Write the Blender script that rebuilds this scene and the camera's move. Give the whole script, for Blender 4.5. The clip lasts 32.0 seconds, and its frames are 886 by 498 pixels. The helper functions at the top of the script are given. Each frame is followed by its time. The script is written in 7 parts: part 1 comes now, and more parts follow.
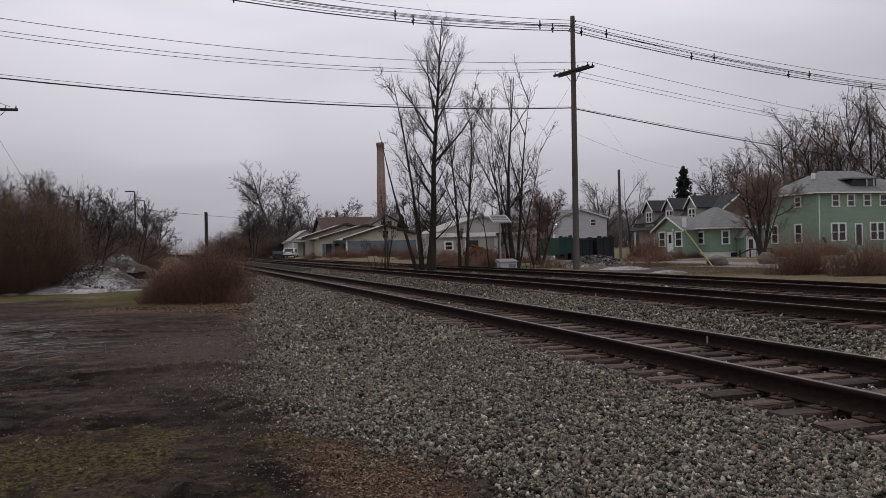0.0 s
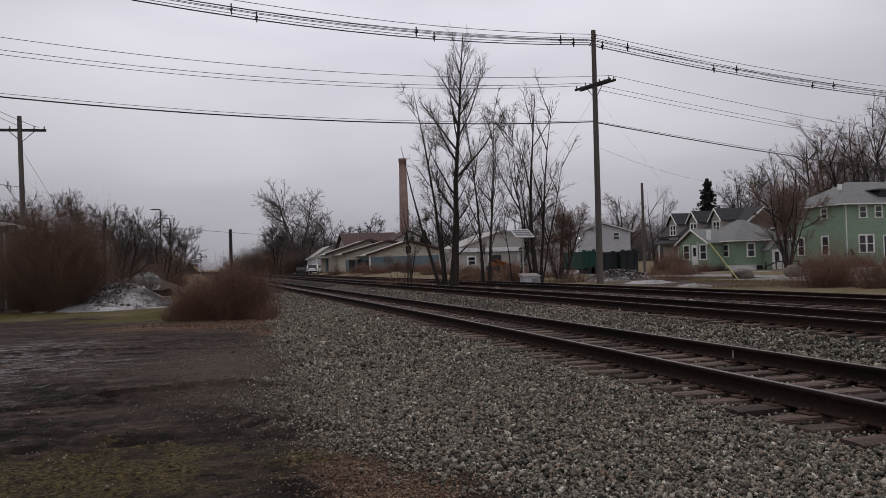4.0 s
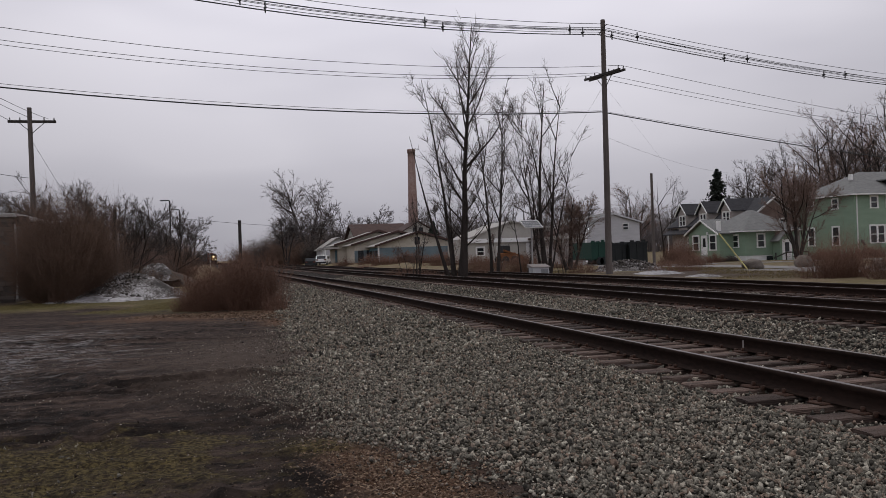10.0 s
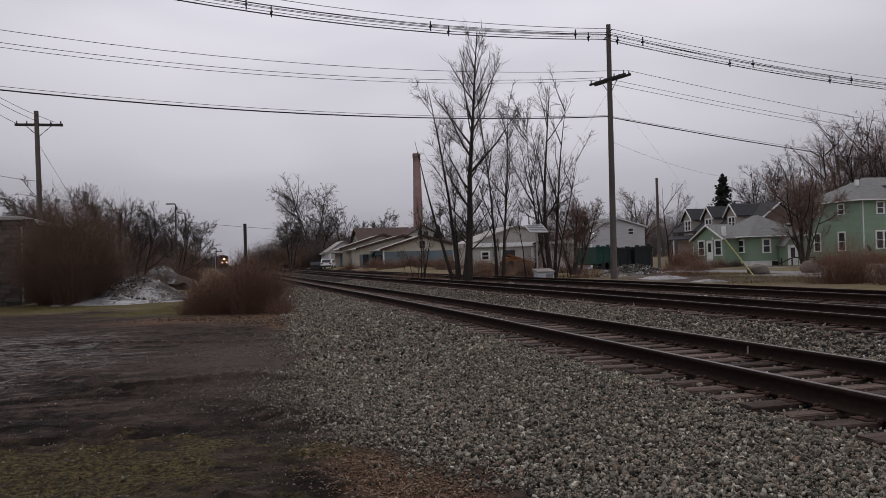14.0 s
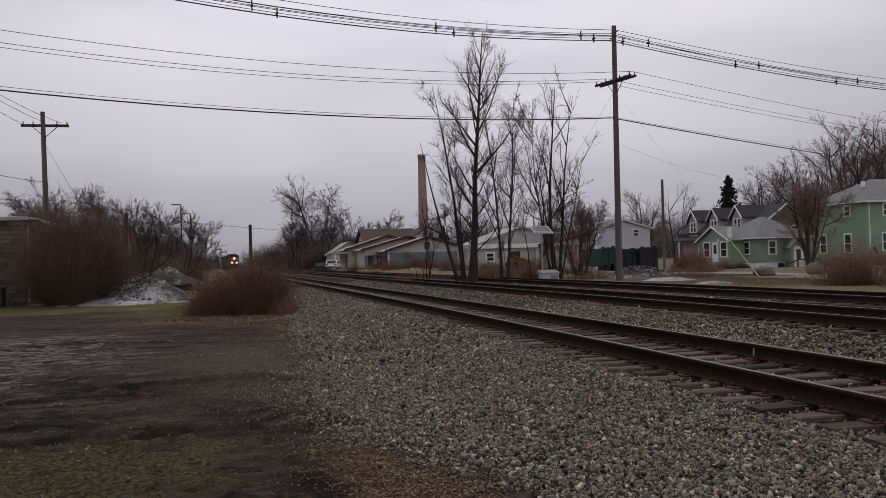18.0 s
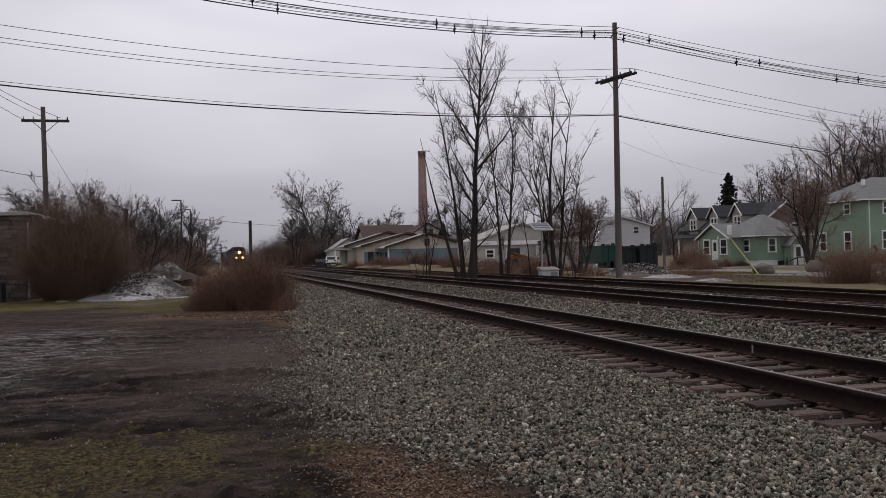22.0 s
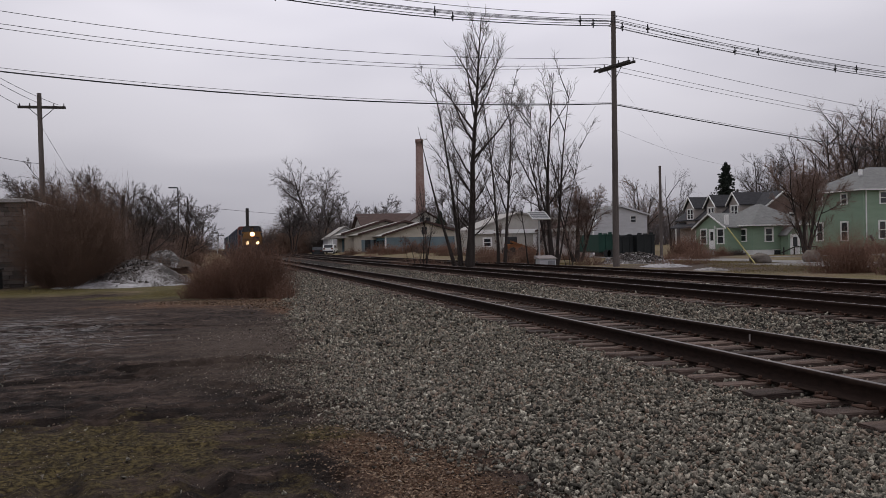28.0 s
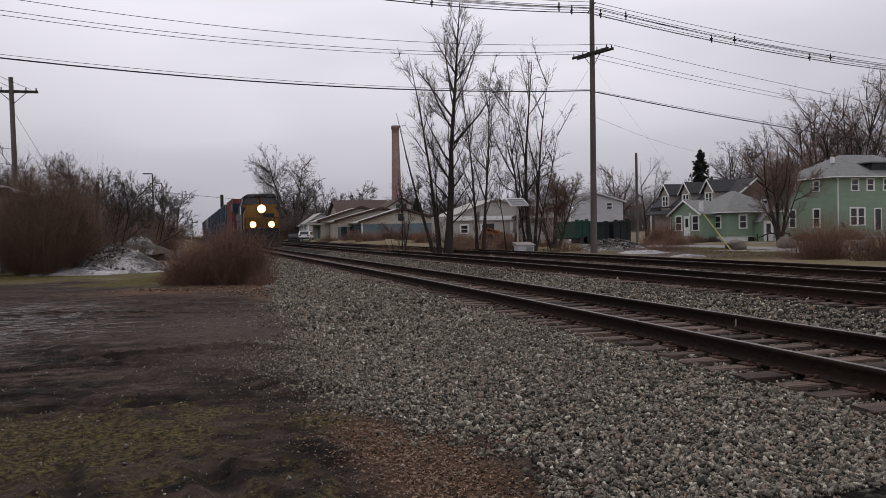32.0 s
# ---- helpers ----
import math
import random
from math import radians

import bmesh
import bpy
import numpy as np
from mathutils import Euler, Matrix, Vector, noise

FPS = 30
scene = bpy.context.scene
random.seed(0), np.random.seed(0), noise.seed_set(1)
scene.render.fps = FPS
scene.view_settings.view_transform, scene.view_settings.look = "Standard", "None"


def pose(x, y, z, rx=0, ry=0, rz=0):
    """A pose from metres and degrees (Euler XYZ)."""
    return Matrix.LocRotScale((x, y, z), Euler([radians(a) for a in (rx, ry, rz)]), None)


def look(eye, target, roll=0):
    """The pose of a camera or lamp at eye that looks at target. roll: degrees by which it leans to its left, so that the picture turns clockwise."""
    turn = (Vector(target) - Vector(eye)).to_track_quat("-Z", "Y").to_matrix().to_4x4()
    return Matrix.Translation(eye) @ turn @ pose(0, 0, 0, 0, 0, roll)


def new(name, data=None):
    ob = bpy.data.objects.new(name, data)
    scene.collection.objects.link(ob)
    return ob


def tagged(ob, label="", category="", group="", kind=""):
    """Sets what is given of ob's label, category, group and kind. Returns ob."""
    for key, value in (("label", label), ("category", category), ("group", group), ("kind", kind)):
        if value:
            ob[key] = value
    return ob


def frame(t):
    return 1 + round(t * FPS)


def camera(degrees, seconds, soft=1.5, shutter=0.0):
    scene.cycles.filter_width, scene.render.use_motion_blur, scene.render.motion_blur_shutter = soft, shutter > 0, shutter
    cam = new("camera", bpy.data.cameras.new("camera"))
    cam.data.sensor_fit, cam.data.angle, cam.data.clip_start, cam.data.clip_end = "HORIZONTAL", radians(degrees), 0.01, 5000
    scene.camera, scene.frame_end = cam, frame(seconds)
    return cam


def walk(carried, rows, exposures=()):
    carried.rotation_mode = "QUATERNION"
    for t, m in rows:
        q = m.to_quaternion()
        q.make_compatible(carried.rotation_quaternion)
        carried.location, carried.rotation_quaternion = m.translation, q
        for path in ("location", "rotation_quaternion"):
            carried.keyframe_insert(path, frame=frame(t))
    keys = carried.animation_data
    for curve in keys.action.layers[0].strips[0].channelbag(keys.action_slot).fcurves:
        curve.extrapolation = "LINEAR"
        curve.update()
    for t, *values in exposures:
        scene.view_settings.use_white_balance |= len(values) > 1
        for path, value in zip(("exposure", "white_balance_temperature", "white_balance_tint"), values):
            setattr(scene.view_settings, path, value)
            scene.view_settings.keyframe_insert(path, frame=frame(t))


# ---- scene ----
cam = camera(54.73, 32.0, soft=0.8)
PATH = [
    (0, (-0.01, -0.008, 1.412), (0.554, 1.911, 1.407), -1.4),
    (0.5, (-0.006, -0.004, 1.412), (0.552, 1.916, 1.409), -1.4),
    (1, (-0.006, -0.009, 1.411), (0.548, 1.913, 1.412), -1.5),
    (1.5, (-0.004, -0.01, 1.414), (0.548, 1.912, 1.413), -1.5),
    (2, (-0.003, -0.013, 1.418), (0.546, 1.91, 1.421), -1.5),
    (2.5, (-0.005, -0.025, 1.419), (0.533, 1.901, 1.431), -1.6),
    (3, (-0.005, -0.023, 1.418), (0.525, 1.905, 1.438), -1.7),
    (3.5, (-0.004, -0.023, 1.42), (0.517, 1.908, 1.446), -1.8),
    (5.5, (-0.01, -0.028, 1.417), (0.492, 1.908, 1.461), -1.9),
    (6, (-0.008, -0.027, 1.422), (0.492, 1.909, 1.467), -1.9),
    (6.5, (-0.007, -0.018, 1.415), (0.493, 1.918, 1.458), -1.8),
    (7, (-0.007, -0.025, 1.419), (0.488, 1.912, 1.461), -1.9),
    (7.5, (-0.008, -0.026, 1.417), (0.486, 1.912, 1.457), -1.9),
    (8, (-0.01, -0.03, 1.417), (0.479, 1.909, 1.45), -2.0),
    (8.5, (-0.005, -0.018, 1.412), (0.488, 1.92, 1.431), -2.0),
    (9, (-0.006, -0.022, 1.414), (0.489, 1.915, 1.429), -2.0),
    (9.5, (-0.009, -0.015, 1.411), (0.486, 1.922, 1.423), -2.0),
    (10, (-0.01, -0.013, 1.409), (0.483, 1.925, 1.42), -1.9),
    (10.5, (-0.015, -0.018, 1.414), (0.478, 1.92, 1.421), -1.9),
    (11, (-0.008, -0.02, 1.412), (0.483, 1.919, 1.418), -1.8),
    (11.5, (-0.004, -0.026, 1.41), (0.484, 1.913, 1.417), -1.8),
    (12, (-0.001, -0.023, 1.414), (0.485, 1.917, 1.421), -1.8),
    (12.5, (-0.006, -0.026, 1.418), (0.478, 1.915, 1.427), -1.8),
    (13, (-0.01, -0.03, 1.416), (0.474, 1.911, 1.429), -1.7),
    (13.5, (-0.007, -0.027, 1.413), (0.476, 1.914, 1.429), -1.7),
    (14, (-0.007, -0.028, 1.413), (0.475, 1.913, 1.434), -1.7),
    (14.5, (-0.003, -0.017, 1.415), (0.479, 1.924, 1.435), -1.7),
    (16.5, (-0.013, -0.011, 1.412), (0.463, 1.932, 1.429), -1.6),
    (17, (-0.016, -0.017, 1.413), (0.459, 1.926, 1.431), -1.6),
    (17.5, (-0.014, -0.021, 1.415), (0.461, 1.922, 1.435), -1.6),
    (18, (-0.01, -0.021, 1.412), (0.461, 1.923, 1.436), -1.6),
    (18.5, (-0.012, -0.017, 1.415), (0.458, 1.927, 1.441), -1.5),
    (19, (-0.016, -0.023, 1.415), (0.453, 1.921, 1.444), -1.5),
    (19.5, (-0.016, -0.03, 1.415), (0.452, 1.914, 1.444), -1.5),
    (20, (-0.015, -0.028, 1.412), (0.45, 1.917, 1.434), -1.5),
    (20.5, (-0.013, -0.022, 1.407), (0.454, 1.923, 1.423), -1.5),
    (21, (-0.018, -0.031, 1.41), (0.453, 1.913, 1.421), -1.5),
    (21.5, (-0.019, -0.037, 1.412), (0.451, 1.907, 1.425), -1.4),
    (22, (-0.015, -0.042, 1.409), (0.456, 1.902, 1.425), -1.4),
    (22.5, (-0.012, -0.036, 1.408), (0.461, 1.907, 1.422), -1.5),
    (23, (-0.015, -0.031, 1.407), (0.457, 1.913, 1.417), -1.4),
    (23.5, (-0.016, -0.03, 1.406), (0.456, 1.914, 1.408), -1.4),
    (24, (-0.02, -0.032, 1.407), (0.452, 1.912, 1.405), -1.4),
    (24.5, (-0.024, -0.026, 1.407), (0.447, 1.918, 1.402), -1.3),
    (25, (-0.027, -0.024, 1.408), (0.447, 1.919, 1.401), -1.2),
    (25.5, (-0.027, -0.027, 1.41), (0.447, 1.916, 1.402), -1.1),
    (27.5, (-0.03, -0.035, 1.406), (0.441, 1.908, 1.397), -1.2),
    (28, (-0.029, -0.031, 1.404), (0.448, 1.911, 1.393), -1.2),
    (28.5, (-0.022, -0.021, 1.406), (0.457, 1.921, 1.392), -1.2),
    (29, (-0.017, -0.018, 1.406), (0.464, 1.924, 1.392), -1.2),
    (29.5, (-0.033, -0.025, 1.396), (0.458, 1.914, 1.382), -1.0),
    (30, (-0.098, -0.01, 1.389), (0.41, 1.924, 1.37), -0.9),
    (30.5, (-0.17, -0.008, 1.384), (0.35, 1.923, 1.359), -1.1),
    (31, (-0.219, -0.015, 1.381), (0.318, 1.912, 1.352), -1.3),
    (31.5, (-0.24, -0.025, 1.365), (0.292, 1.903, 1.33), -1.4),
    (32, (-0.213, 0.013, 1.396), (0.319, 1.94, 1.353), -1.2),
]
walk(cam, [(t, look(eye, target, roll)) for t, eye, target, roll in PATH], [(0, -0.02), (3, -0.03), (5.5, -0.13), (8, -0.12), (10, -0.04), (12, -0.06), (14, -0.1), (17, -0.07), (20, -0.05), (24, 0.02), (28, 0.03), (32, 0.16)])

# ---- world, sun, exposure ----
def make_world():
    w = bpy.data.worlds.new("overcast_sky")
    scene.world = w
    w.use_nodes = True
    nt = w.node_tree
    nt.nodes.clear()
    N = nt.nodes.new
    out, bg = N("ShaderNodeOutputWorld"), N("ShaderNodeBackground")
    sky = N("ShaderNodeTexSky")
    sky.sky_type, sky.sun_disc = "NISHITA", False
    sky.sun_elevation, sky.sun_rotation = radians(71), radians(11)
    sky.air_density, sky.dust_density, sky.ozone_density = 1.0, 3.0, 1.0
    hsv = N("ShaderNodeHueSaturation")
    hsv.inputs["Saturation"].default_value = 0.12
    hsv.inputs["Value"].default_value = 0.35
    geo = N("ShaderNodeTexCoord")
    mp = N("ShaderNodeMapping")
    mp.inputs["Scale"].default_value = (1.0, 1.0, 3.6)
    no = N("ShaderNodeTexNoise")
    no.inputs["Scale"].default_value = 1.7
    no.inputs["Detail"].default_value = 3
    no.inputs["Roughness"].default_value = 0.5
    ramp = N("ShaderNodeValToRGB")
    ramp.color_ramp.elements[0].position = 0.32
    ramp.color_ramp.elements[0].color = (4.28, 4.2, 4.86, 1)
    ramp.color_ramp.elements[1].position = 0.66
    ramp.color_ramp.elements[1].color = (6.5, 6.32, 6.95, 1)
    # brighter overhead than near the horizon, as under a closed cloud deck
    sep, mr, mul = N("ShaderNodeSeparateXYZ"), N("ShaderNodeMapRange"), N("ShaderNodeMix")
    mul.data_type, mul.blend_type = "RGBA", "MULTIPLY"
    mul.inputs["Factor"].default_value = 1.0
    mr.inputs["From Min"].default_value, mr.inputs["From Max"].default_value = 0.0, 0.33
    mr.inputs["To Min"].default_value, mr.inputs["To Max"].default_value = 0.65, 1.26
    dot, thin, mul2 = N("ShaderNodeVectorMath"), N("ShaderNodeMapRange"), N("ShaderNodeMath")
    dot.operation, mul2.operation = "DOT_PRODUCT", "MULTIPLY"
    dot.inputs[1].default_value = Vector((0.22, 0.91, 0.42)).normalized()
    thin.inputs["From Min"].default_value, thin.inputs["From Max"].default_value = 0.76, 1.0
    thin.inputs["To Min"].default_value, thin.inputs["To Max"].default_value = 0.7, 1.13
    back, both = N("ShaderNodeMapRange"), N("ShaderNodeMath")
    back.inputs["From Min"].default_value, back.inputs["From Max"].default_value = 0.2, -0.7
    back.inputs["To Min"].default_value, back.inputs["To Max"].default_value = 0.0, 0.36
    mix = N("ShaderNodeMix")
    mix.data_type = "RGBA"
    mix.inputs["Factor"].default_value = 0.85
    L = nt.links.new
    L(sky.outputs["Color"], hsv.inputs["Color"])
    L(geo.outputs["Generated"], mp.inputs["Vector"])
    L(mp.outputs["Vector"], no.inputs["Vector"])
    L(no.outputs["Fac"], ramp.inputs["Fac"])
    L(geo.outputs["Generated"], sep.inputs["Vector"])
    L(sep.outputs["Z"], mr.inputs["Value"])
    L(ramp.outputs["Color"], mul.inputs["A"])
    L(geo.outputs["Generated"], dot.inputs[0])
    L(dot.outputs["Value"], thin.inputs["Value"])
    L(mr.outputs["Result"], mul2.inputs[0])
    L(dot.outputs["Value"], back.inputs["Value"])
    L(thin.outputs["Result"], both.inputs[0])
    L(back.outputs["Result"], both.inputs[1])
    L(both.outputs[0], mul2.inputs[1])
    L(mul2.outputs[0], mul.inputs["B"])
    L(hsv.outputs["Color"], mix.inputs["A"])
    L(mul.outputs["Result"], mix.inputs["B"])
    L(mix.outputs["Result"], bg.inputs["Color"])
    bg.inputs["Strength"].default_value = 0.12
    L(bg.outputs["Background"], out.inputs["Surface"])


make_world()
sun = new("sun", bpy.data.lights.new("sun", "SUN"))
sun.data.energy, sun.data.angle, sun.data.color = 0.82, radians(30), (1.0, 0.97, 0.93)
sun.matrix_world = look((0, 0, 60), (-4, -20, 0))
scene.view_settings.exposure = 0.0


# ---- materials ----
def mat(name, c1, c2, scale=8.0, rough=0.85, metal=0.0, bump=0.3, fine=60.0, spec=0.3, c3=None, stretch=(1, 1, 1), rand=0.0, big=0.6, dist=0.02):
    """Two colours mixed by a coarse noise, broken by a fine one, with fine relief."""
    m = bpy.data.materials.new(name)
    m.use_nodes = True
    nt = m.node_tree
    b = nt.nodes["Principled BSDF"]
    N, L = nt.nodes.new, nt.links.new
    tc, mp = N("ShaderNodeTexCoord"), N("ShaderNodeMapping")
    mp.inputs["Scale"].default_value = stretch
    L(tc.outputs["Object"], mp.inputs["Vector"])
    n1, n2 = N("ShaderNodeTexNoise"), N("ShaderNodeTexNoise")
    n1.inputs["Scale"].default_value, n1.inputs["Detail"].default_value = scale * big / 3, 5
    n2.inputs["Scale"].default_value, n2.inputs["Detail"].default_value = fine, 4
    for n in (n1, n2):
        L(mp.outputs["Vector"], n.inputs["Vector"])
    add = N("ShaderNodeMath")
    add.operation = "MULTIPLY_ADD"
    add.inputs[1].default_value, add.inputs[2].default_value = 0.45, 0.0
    L(n2.outputs["Fac"], add.inputs[0])
    ad2 = N("ShaderNodeMath")
    ad2.operation = "MULTIPLY_ADD"
    ad2.inputs[1].default_value = 0.55
    L(n1.outputs["Fac"], ad2.inputs[0])
    L(add.outputs[0], ad2.inputs[2])
    ramp = N("ShaderNodeValToRGB")
    e = ramp.color_ramp.elements
    e[0].position, e[0].color = 0.36, (*c1, 1)
    e[1].position, e[1].color = 0.64, (*c2, 1)
    if c3:
        k = e.new(0.78)
        k.color = (*c3, 1)
    L(ad2.outputs[0], ramp.inputs["Fac"])
    col = ramp.outputs["Color"]
    if rand:
        oi, mr, mx = N("ShaderNodeObjectInfo"), N("ShaderNodeMapRange"), N("ShaderNodeMix")
        mx.data_type, mx.blend_type = "RGBA", "MULTIPLY"
        mx.inputs["Factor"].default_value = 1.0
        mr.inputs["To Min"].default_value, mr.inputs["To Max"].default_value = 1 - rand, 1 + rand
        L(oi.outputs["Random"], mr.inputs["Value"])
        L(col, mx.inputs["A"])
        L(mr.outputs["Result"], mx.inputs["B"])
        col = mx.outputs["Result"]
    L(col, b.inputs["Base Color"])
    b.inputs["Metallic"].default_value = metal
    b.inputs["Specular IOR Level"].default_value = spec
    rr = N("ShaderNodeMapRange")
    rr.inputs["To Min"].default_value, rr.inputs["To Max"].default_value = max(rough - 0.12, 0.05), min(rough + 0.1, 1)
    L(n1.outputs["Fac"], rr.inputs["Value"])
    L(rr.outputs["Result"], b.inputs["Roughness"])
    if bump:
        bp = N("ShaderNodeBump")
        bp.inputs["Strength"].default_value, bp.inputs["Distance"].default_value = bump, dist
        L(n2.outputs["Fac"], bp.inputs["Height"])
        L(bp.outputs["Normal"], b.inputs["Normal"])
    return m


def island_mat(name, stops, rough=0.9, spec=0.25, fine=40.0, grain=0.4):
    """Each loose piece takes its own colour from the stops."""
    m = bpy.data.materials.new(name)
    m.use_nodes = True
    nt = m.node_tree
    b = nt.nodes["Principled BSDF"]
    N, L = nt.nodes.new, nt.links.new
    geo, ramp = N("ShaderNodeNewGeometry"), N("ShaderNodeValToRGB")
    e = ramp.color_ramp.elements
    e[0].position, e[0].color = stops[0][0], (*stops[0][1], 1)
    e[1].position, e[1].color = stops[1][0], (*stops[1][1], 1)
    for p, c in stops[2:]:
        k = e.new(p)
        k.color = (*c, 1)
    L(geo.outputs["Random Per Island"], ramp.inputs["Fac"])
    tc, n = N("ShaderNodeTexCoord"), N("ShaderNodeTexNoise")
    n.inputs["Scale"].default_value, n.inputs["Detail"].default_value = fine, 3
    L(tc.outputs["Object"], n.inputs["Vector"])
    mr, mx = N("ShaderNodeMapRange"), N("ShaderNodeMix")
    mr.inputs["From Min"].default_value, mr.inputs["From Max"].default_value = 0.3, 0.7
    mr.inputs["To Min"].default_value, mr.inputs["To Max"].default_value = 1 - grain, 1 + grain
    mx.data_type, mx.blend_type = "RGBA", "MULTIPLY"
    mx.inputs["Factor"].default_value = 1.0
    L(n.outputs["Fac"], mr.inputs["Value"])
    L(ramp.outputs["Color"], mx.inputs["A"])
    L(mr.outputs["Result"], mx.inputs["B"])
    L(mx.outputs["Result"], b.inputs["Base Color"])
    b.inputs["Roughness"].default_value = rough
    b.inputs["Specular IOR Level"].default_value = spec
    return m


def glow_mat(name, colour, strength):
    m = bpy.data.materials.new(name)
    m.use_nodes = True
    b = m.node_tree.nodes["Principled BSDF"]
    b.inputs["Base Color"].default_value = (*colour, 1)
    b.inputs["Emission Color"].default_value = (*colour, 1)
    b.inputs["Emission Strength"].default_value = strength
    return m


M_rail = mat("rail_steel", (0.013, 0.009, 0.0075), (0.034, 0.021, 0.016), 3, 0.9, 0.0, 0.3, 30, spec=0.08, stretch=(1, 0.3, 1))
M_head = mat("rail_head", (0.09, 0.078, 0.072), (0.17, 0.15, 0.14), 3, 0.5, 0.4, 0.05, 40, stretch=(1, 0.1, 1))
M_tie = mat("tie_wood", (0.022, 0.0145, 0.0115), (0.15, 0.106, 0.086), 6, 0.92, 0, 0.9, 30, stretch=(0.2, 4, 4), rand=0.55)
M_plate = mat("rusty_plate", (0.03, 0.018, 0.013), (0.09, 0.045, 0.03), 20, 0.85, 0.2, 0.3, 60)
M_stone = island_mat("ballast_stone", [(0.0, (0.03, 0.027, 0.022)), (0.25, (0.1, 0.092, 0.074)), (0.6, (0.2, 0.184, 0.148)), (0.8, (0.18, 0.13, 0.097)), (0.94, (0.3, 0.275, 0.222)), (1.0, (0.46, 0.43, 0.35))], fine=55.0, grain=0.7)
M_bark = mat("bark", (0.02, 0.0155, 0.0135), (0.055, 0.044, 0.038), 10, 0.95, 0, 0.8, 30, stretch=(2, 2, 0.4), rand=0.2)
M_twig = mat("twig_grey_brown", (0.05, 0.04, 0.036), (0.085, 0.068, 0.06), 2, 0.95, 0, 0.0, 10, rand=0.2)
M_twig_red = mat("twig_red_brown", (0.105, 0.068, 0.055), (0.17, 0.115, 0.092), 2, 0.95, 0, 0.0, 10, rand=0.15)
M_brush = mat("brush_stems", (0.085, 0.053, 0.038), (0.155, 0.098, 0.07), 2, 0.95, 0, 0.0, 10, rand=0.15)
M_brush_red = mat("brush_stems_red", (0.1, 0.055, 0.038), (0.19, 0.107, 0.074), 2, 0.95, 0, 0.0, 10, rand=0.15)
M_far_wood = mat("far_twigs", (0.075, 0.064, 0.062), (0.11, 0.095, 0.09), 1, 0.95, 0, 0.0, 10, rand=0.15)
M_pole = mat("weathered_pole", (0.075, 0.063, 0.057), (0.155, 0.133, 0.12), 5, 0.92, 0, 0.5, 30, stretch=(4, 4, 0.25))
M_pole_d = mat("dark_arm", (0.028, 0.025, 0.023), (0.06, 0.052, 0.047), 8, 0.9, 0, 0.3, 40)
M_wire = mat("wire", (0.02, 0.02, 0.022), (0.035, 0.035, 0.037), 5, 0.6, 0, 0, 10)
M_green = mat("green_siding", (0.2, 0.285, 0.205), (0.26, 0.35, 0.255), 4, 0.75, 0, 0.15, 25, stretch=(0.5, 0.5, 3))
M_white = mat("white_trim", (0.72, 0.72, 0.7), (0.84, 0.84, 0.82), 6, 0.6, 0, 0.1, 30)
M_roof_g = mat("grey_shingles", (0.13, 0.132, 0.128), (0.21, 0.212, 0.205), 10, 0.9, 0, 0.4, 14, stretch=(1, 1, 3))
M_roof_d = mat("dark_shingles", (0.025, 0.025, 0.028), (0.055, 0.055, 0.06), 10, 0.9, 0, 0.4, 14, stretch=(1, 1, 3))
M_roof_b = mat("brown_roof", (0.045, 0.026, 0.022), (0.085, 0.052, 0.044), 8, 0.9, 0, 0.3, 14)
M_roof_t = mat("pale_metal_roof", (0.26, 0.245, 0.22), (0.38, 0.36, 0.33), 3, 0.6, 0.1, 0.1, 14, stretch=(1, 4, 1))
M_glass = mat("window_glass", (0.012, 0.014, 0.016), (0.03, 0.033, 0.037), 3, 0.12, 0, 0, 10, spec=0.6)
M_beige = mat("beige_siding", (0.4, 0.365, 0.3), (0.54, 0.49, 0.41), 4, 0.8, 0, 0.15, 20, stretch=(1, 1, 2))
M_cream = mat("cream_siding", (0.34, 0.32, 0.285), (0.48, 0.46, 0.42), 4, 0.8, 0, 0.15, 20)
M_tan = mat("taupe_siding", (0.28, 0.25, 0.23), (0.38, 0.345, 0.32), 4, 0.8, 0, 0.15, 20)
M_bluegrey = mat("blue_grey_panel", (0.11, 0.155, 0.175), (0.16, 0.21, 0.23), 5, 0.7, 0, 0.1, 20)
M_teal = mat("teal_door", (0.05, 0.13, 0.17), (0.08, 0.17, 0.21), 5, 0.6, 0, 0.1, 20)
M_grey_sid = mat("pale_grey_siding", (0.42, 0.42, 0.43), (0.54, 0.54, 0.55), 4, 0.75, 0, 0.1, 20, stretch=(1, 1, 4))
M_brick_d = mat("faded_brick", (0.22, 0.115, 0.095), (0.36, 0.28, 0.25), 1.0, 0.9, 0, 0.3, 3, c3=(0.46, 0.42, 0.39))
M_gable = mat("brown_brick", (0.13, 0.09, 0.078), (0.21, 0.155, 0.135), 3, 0.9, 0, 0.3, 25, stretch=(1, 1, 2))
M_conc = mat("concrete", (0.27, 0.265, 0.255), (0.40, 0.39, 0.375), 4, 0.9, 0, 0.3, 30)
M_stonewall = mat("wall_stone", (0.06, 0.051, 0.045), (0.15, 0.13, 0.115), 8, 0.95, 0, 0.6, 30, rand=0.4)
M_asphalt = mat("asphalt", (0.15, 0.143, 0.137), (0.24, 0.23, 0.22), 4, 0.85, 0, 0.3, 80)
M_rock = mat("boulder_stone", (0.075, 0.062, 0.052), (0.2, 0.175, 0.15), 5, 0.95, 0, 0.6, 20)
M_dk_metal = mat("dark_metal", (0.02, 0.021, 0.023), (0.045, 0.046, 0.05), 6, 0.55, 0.4, 0.1, 30)
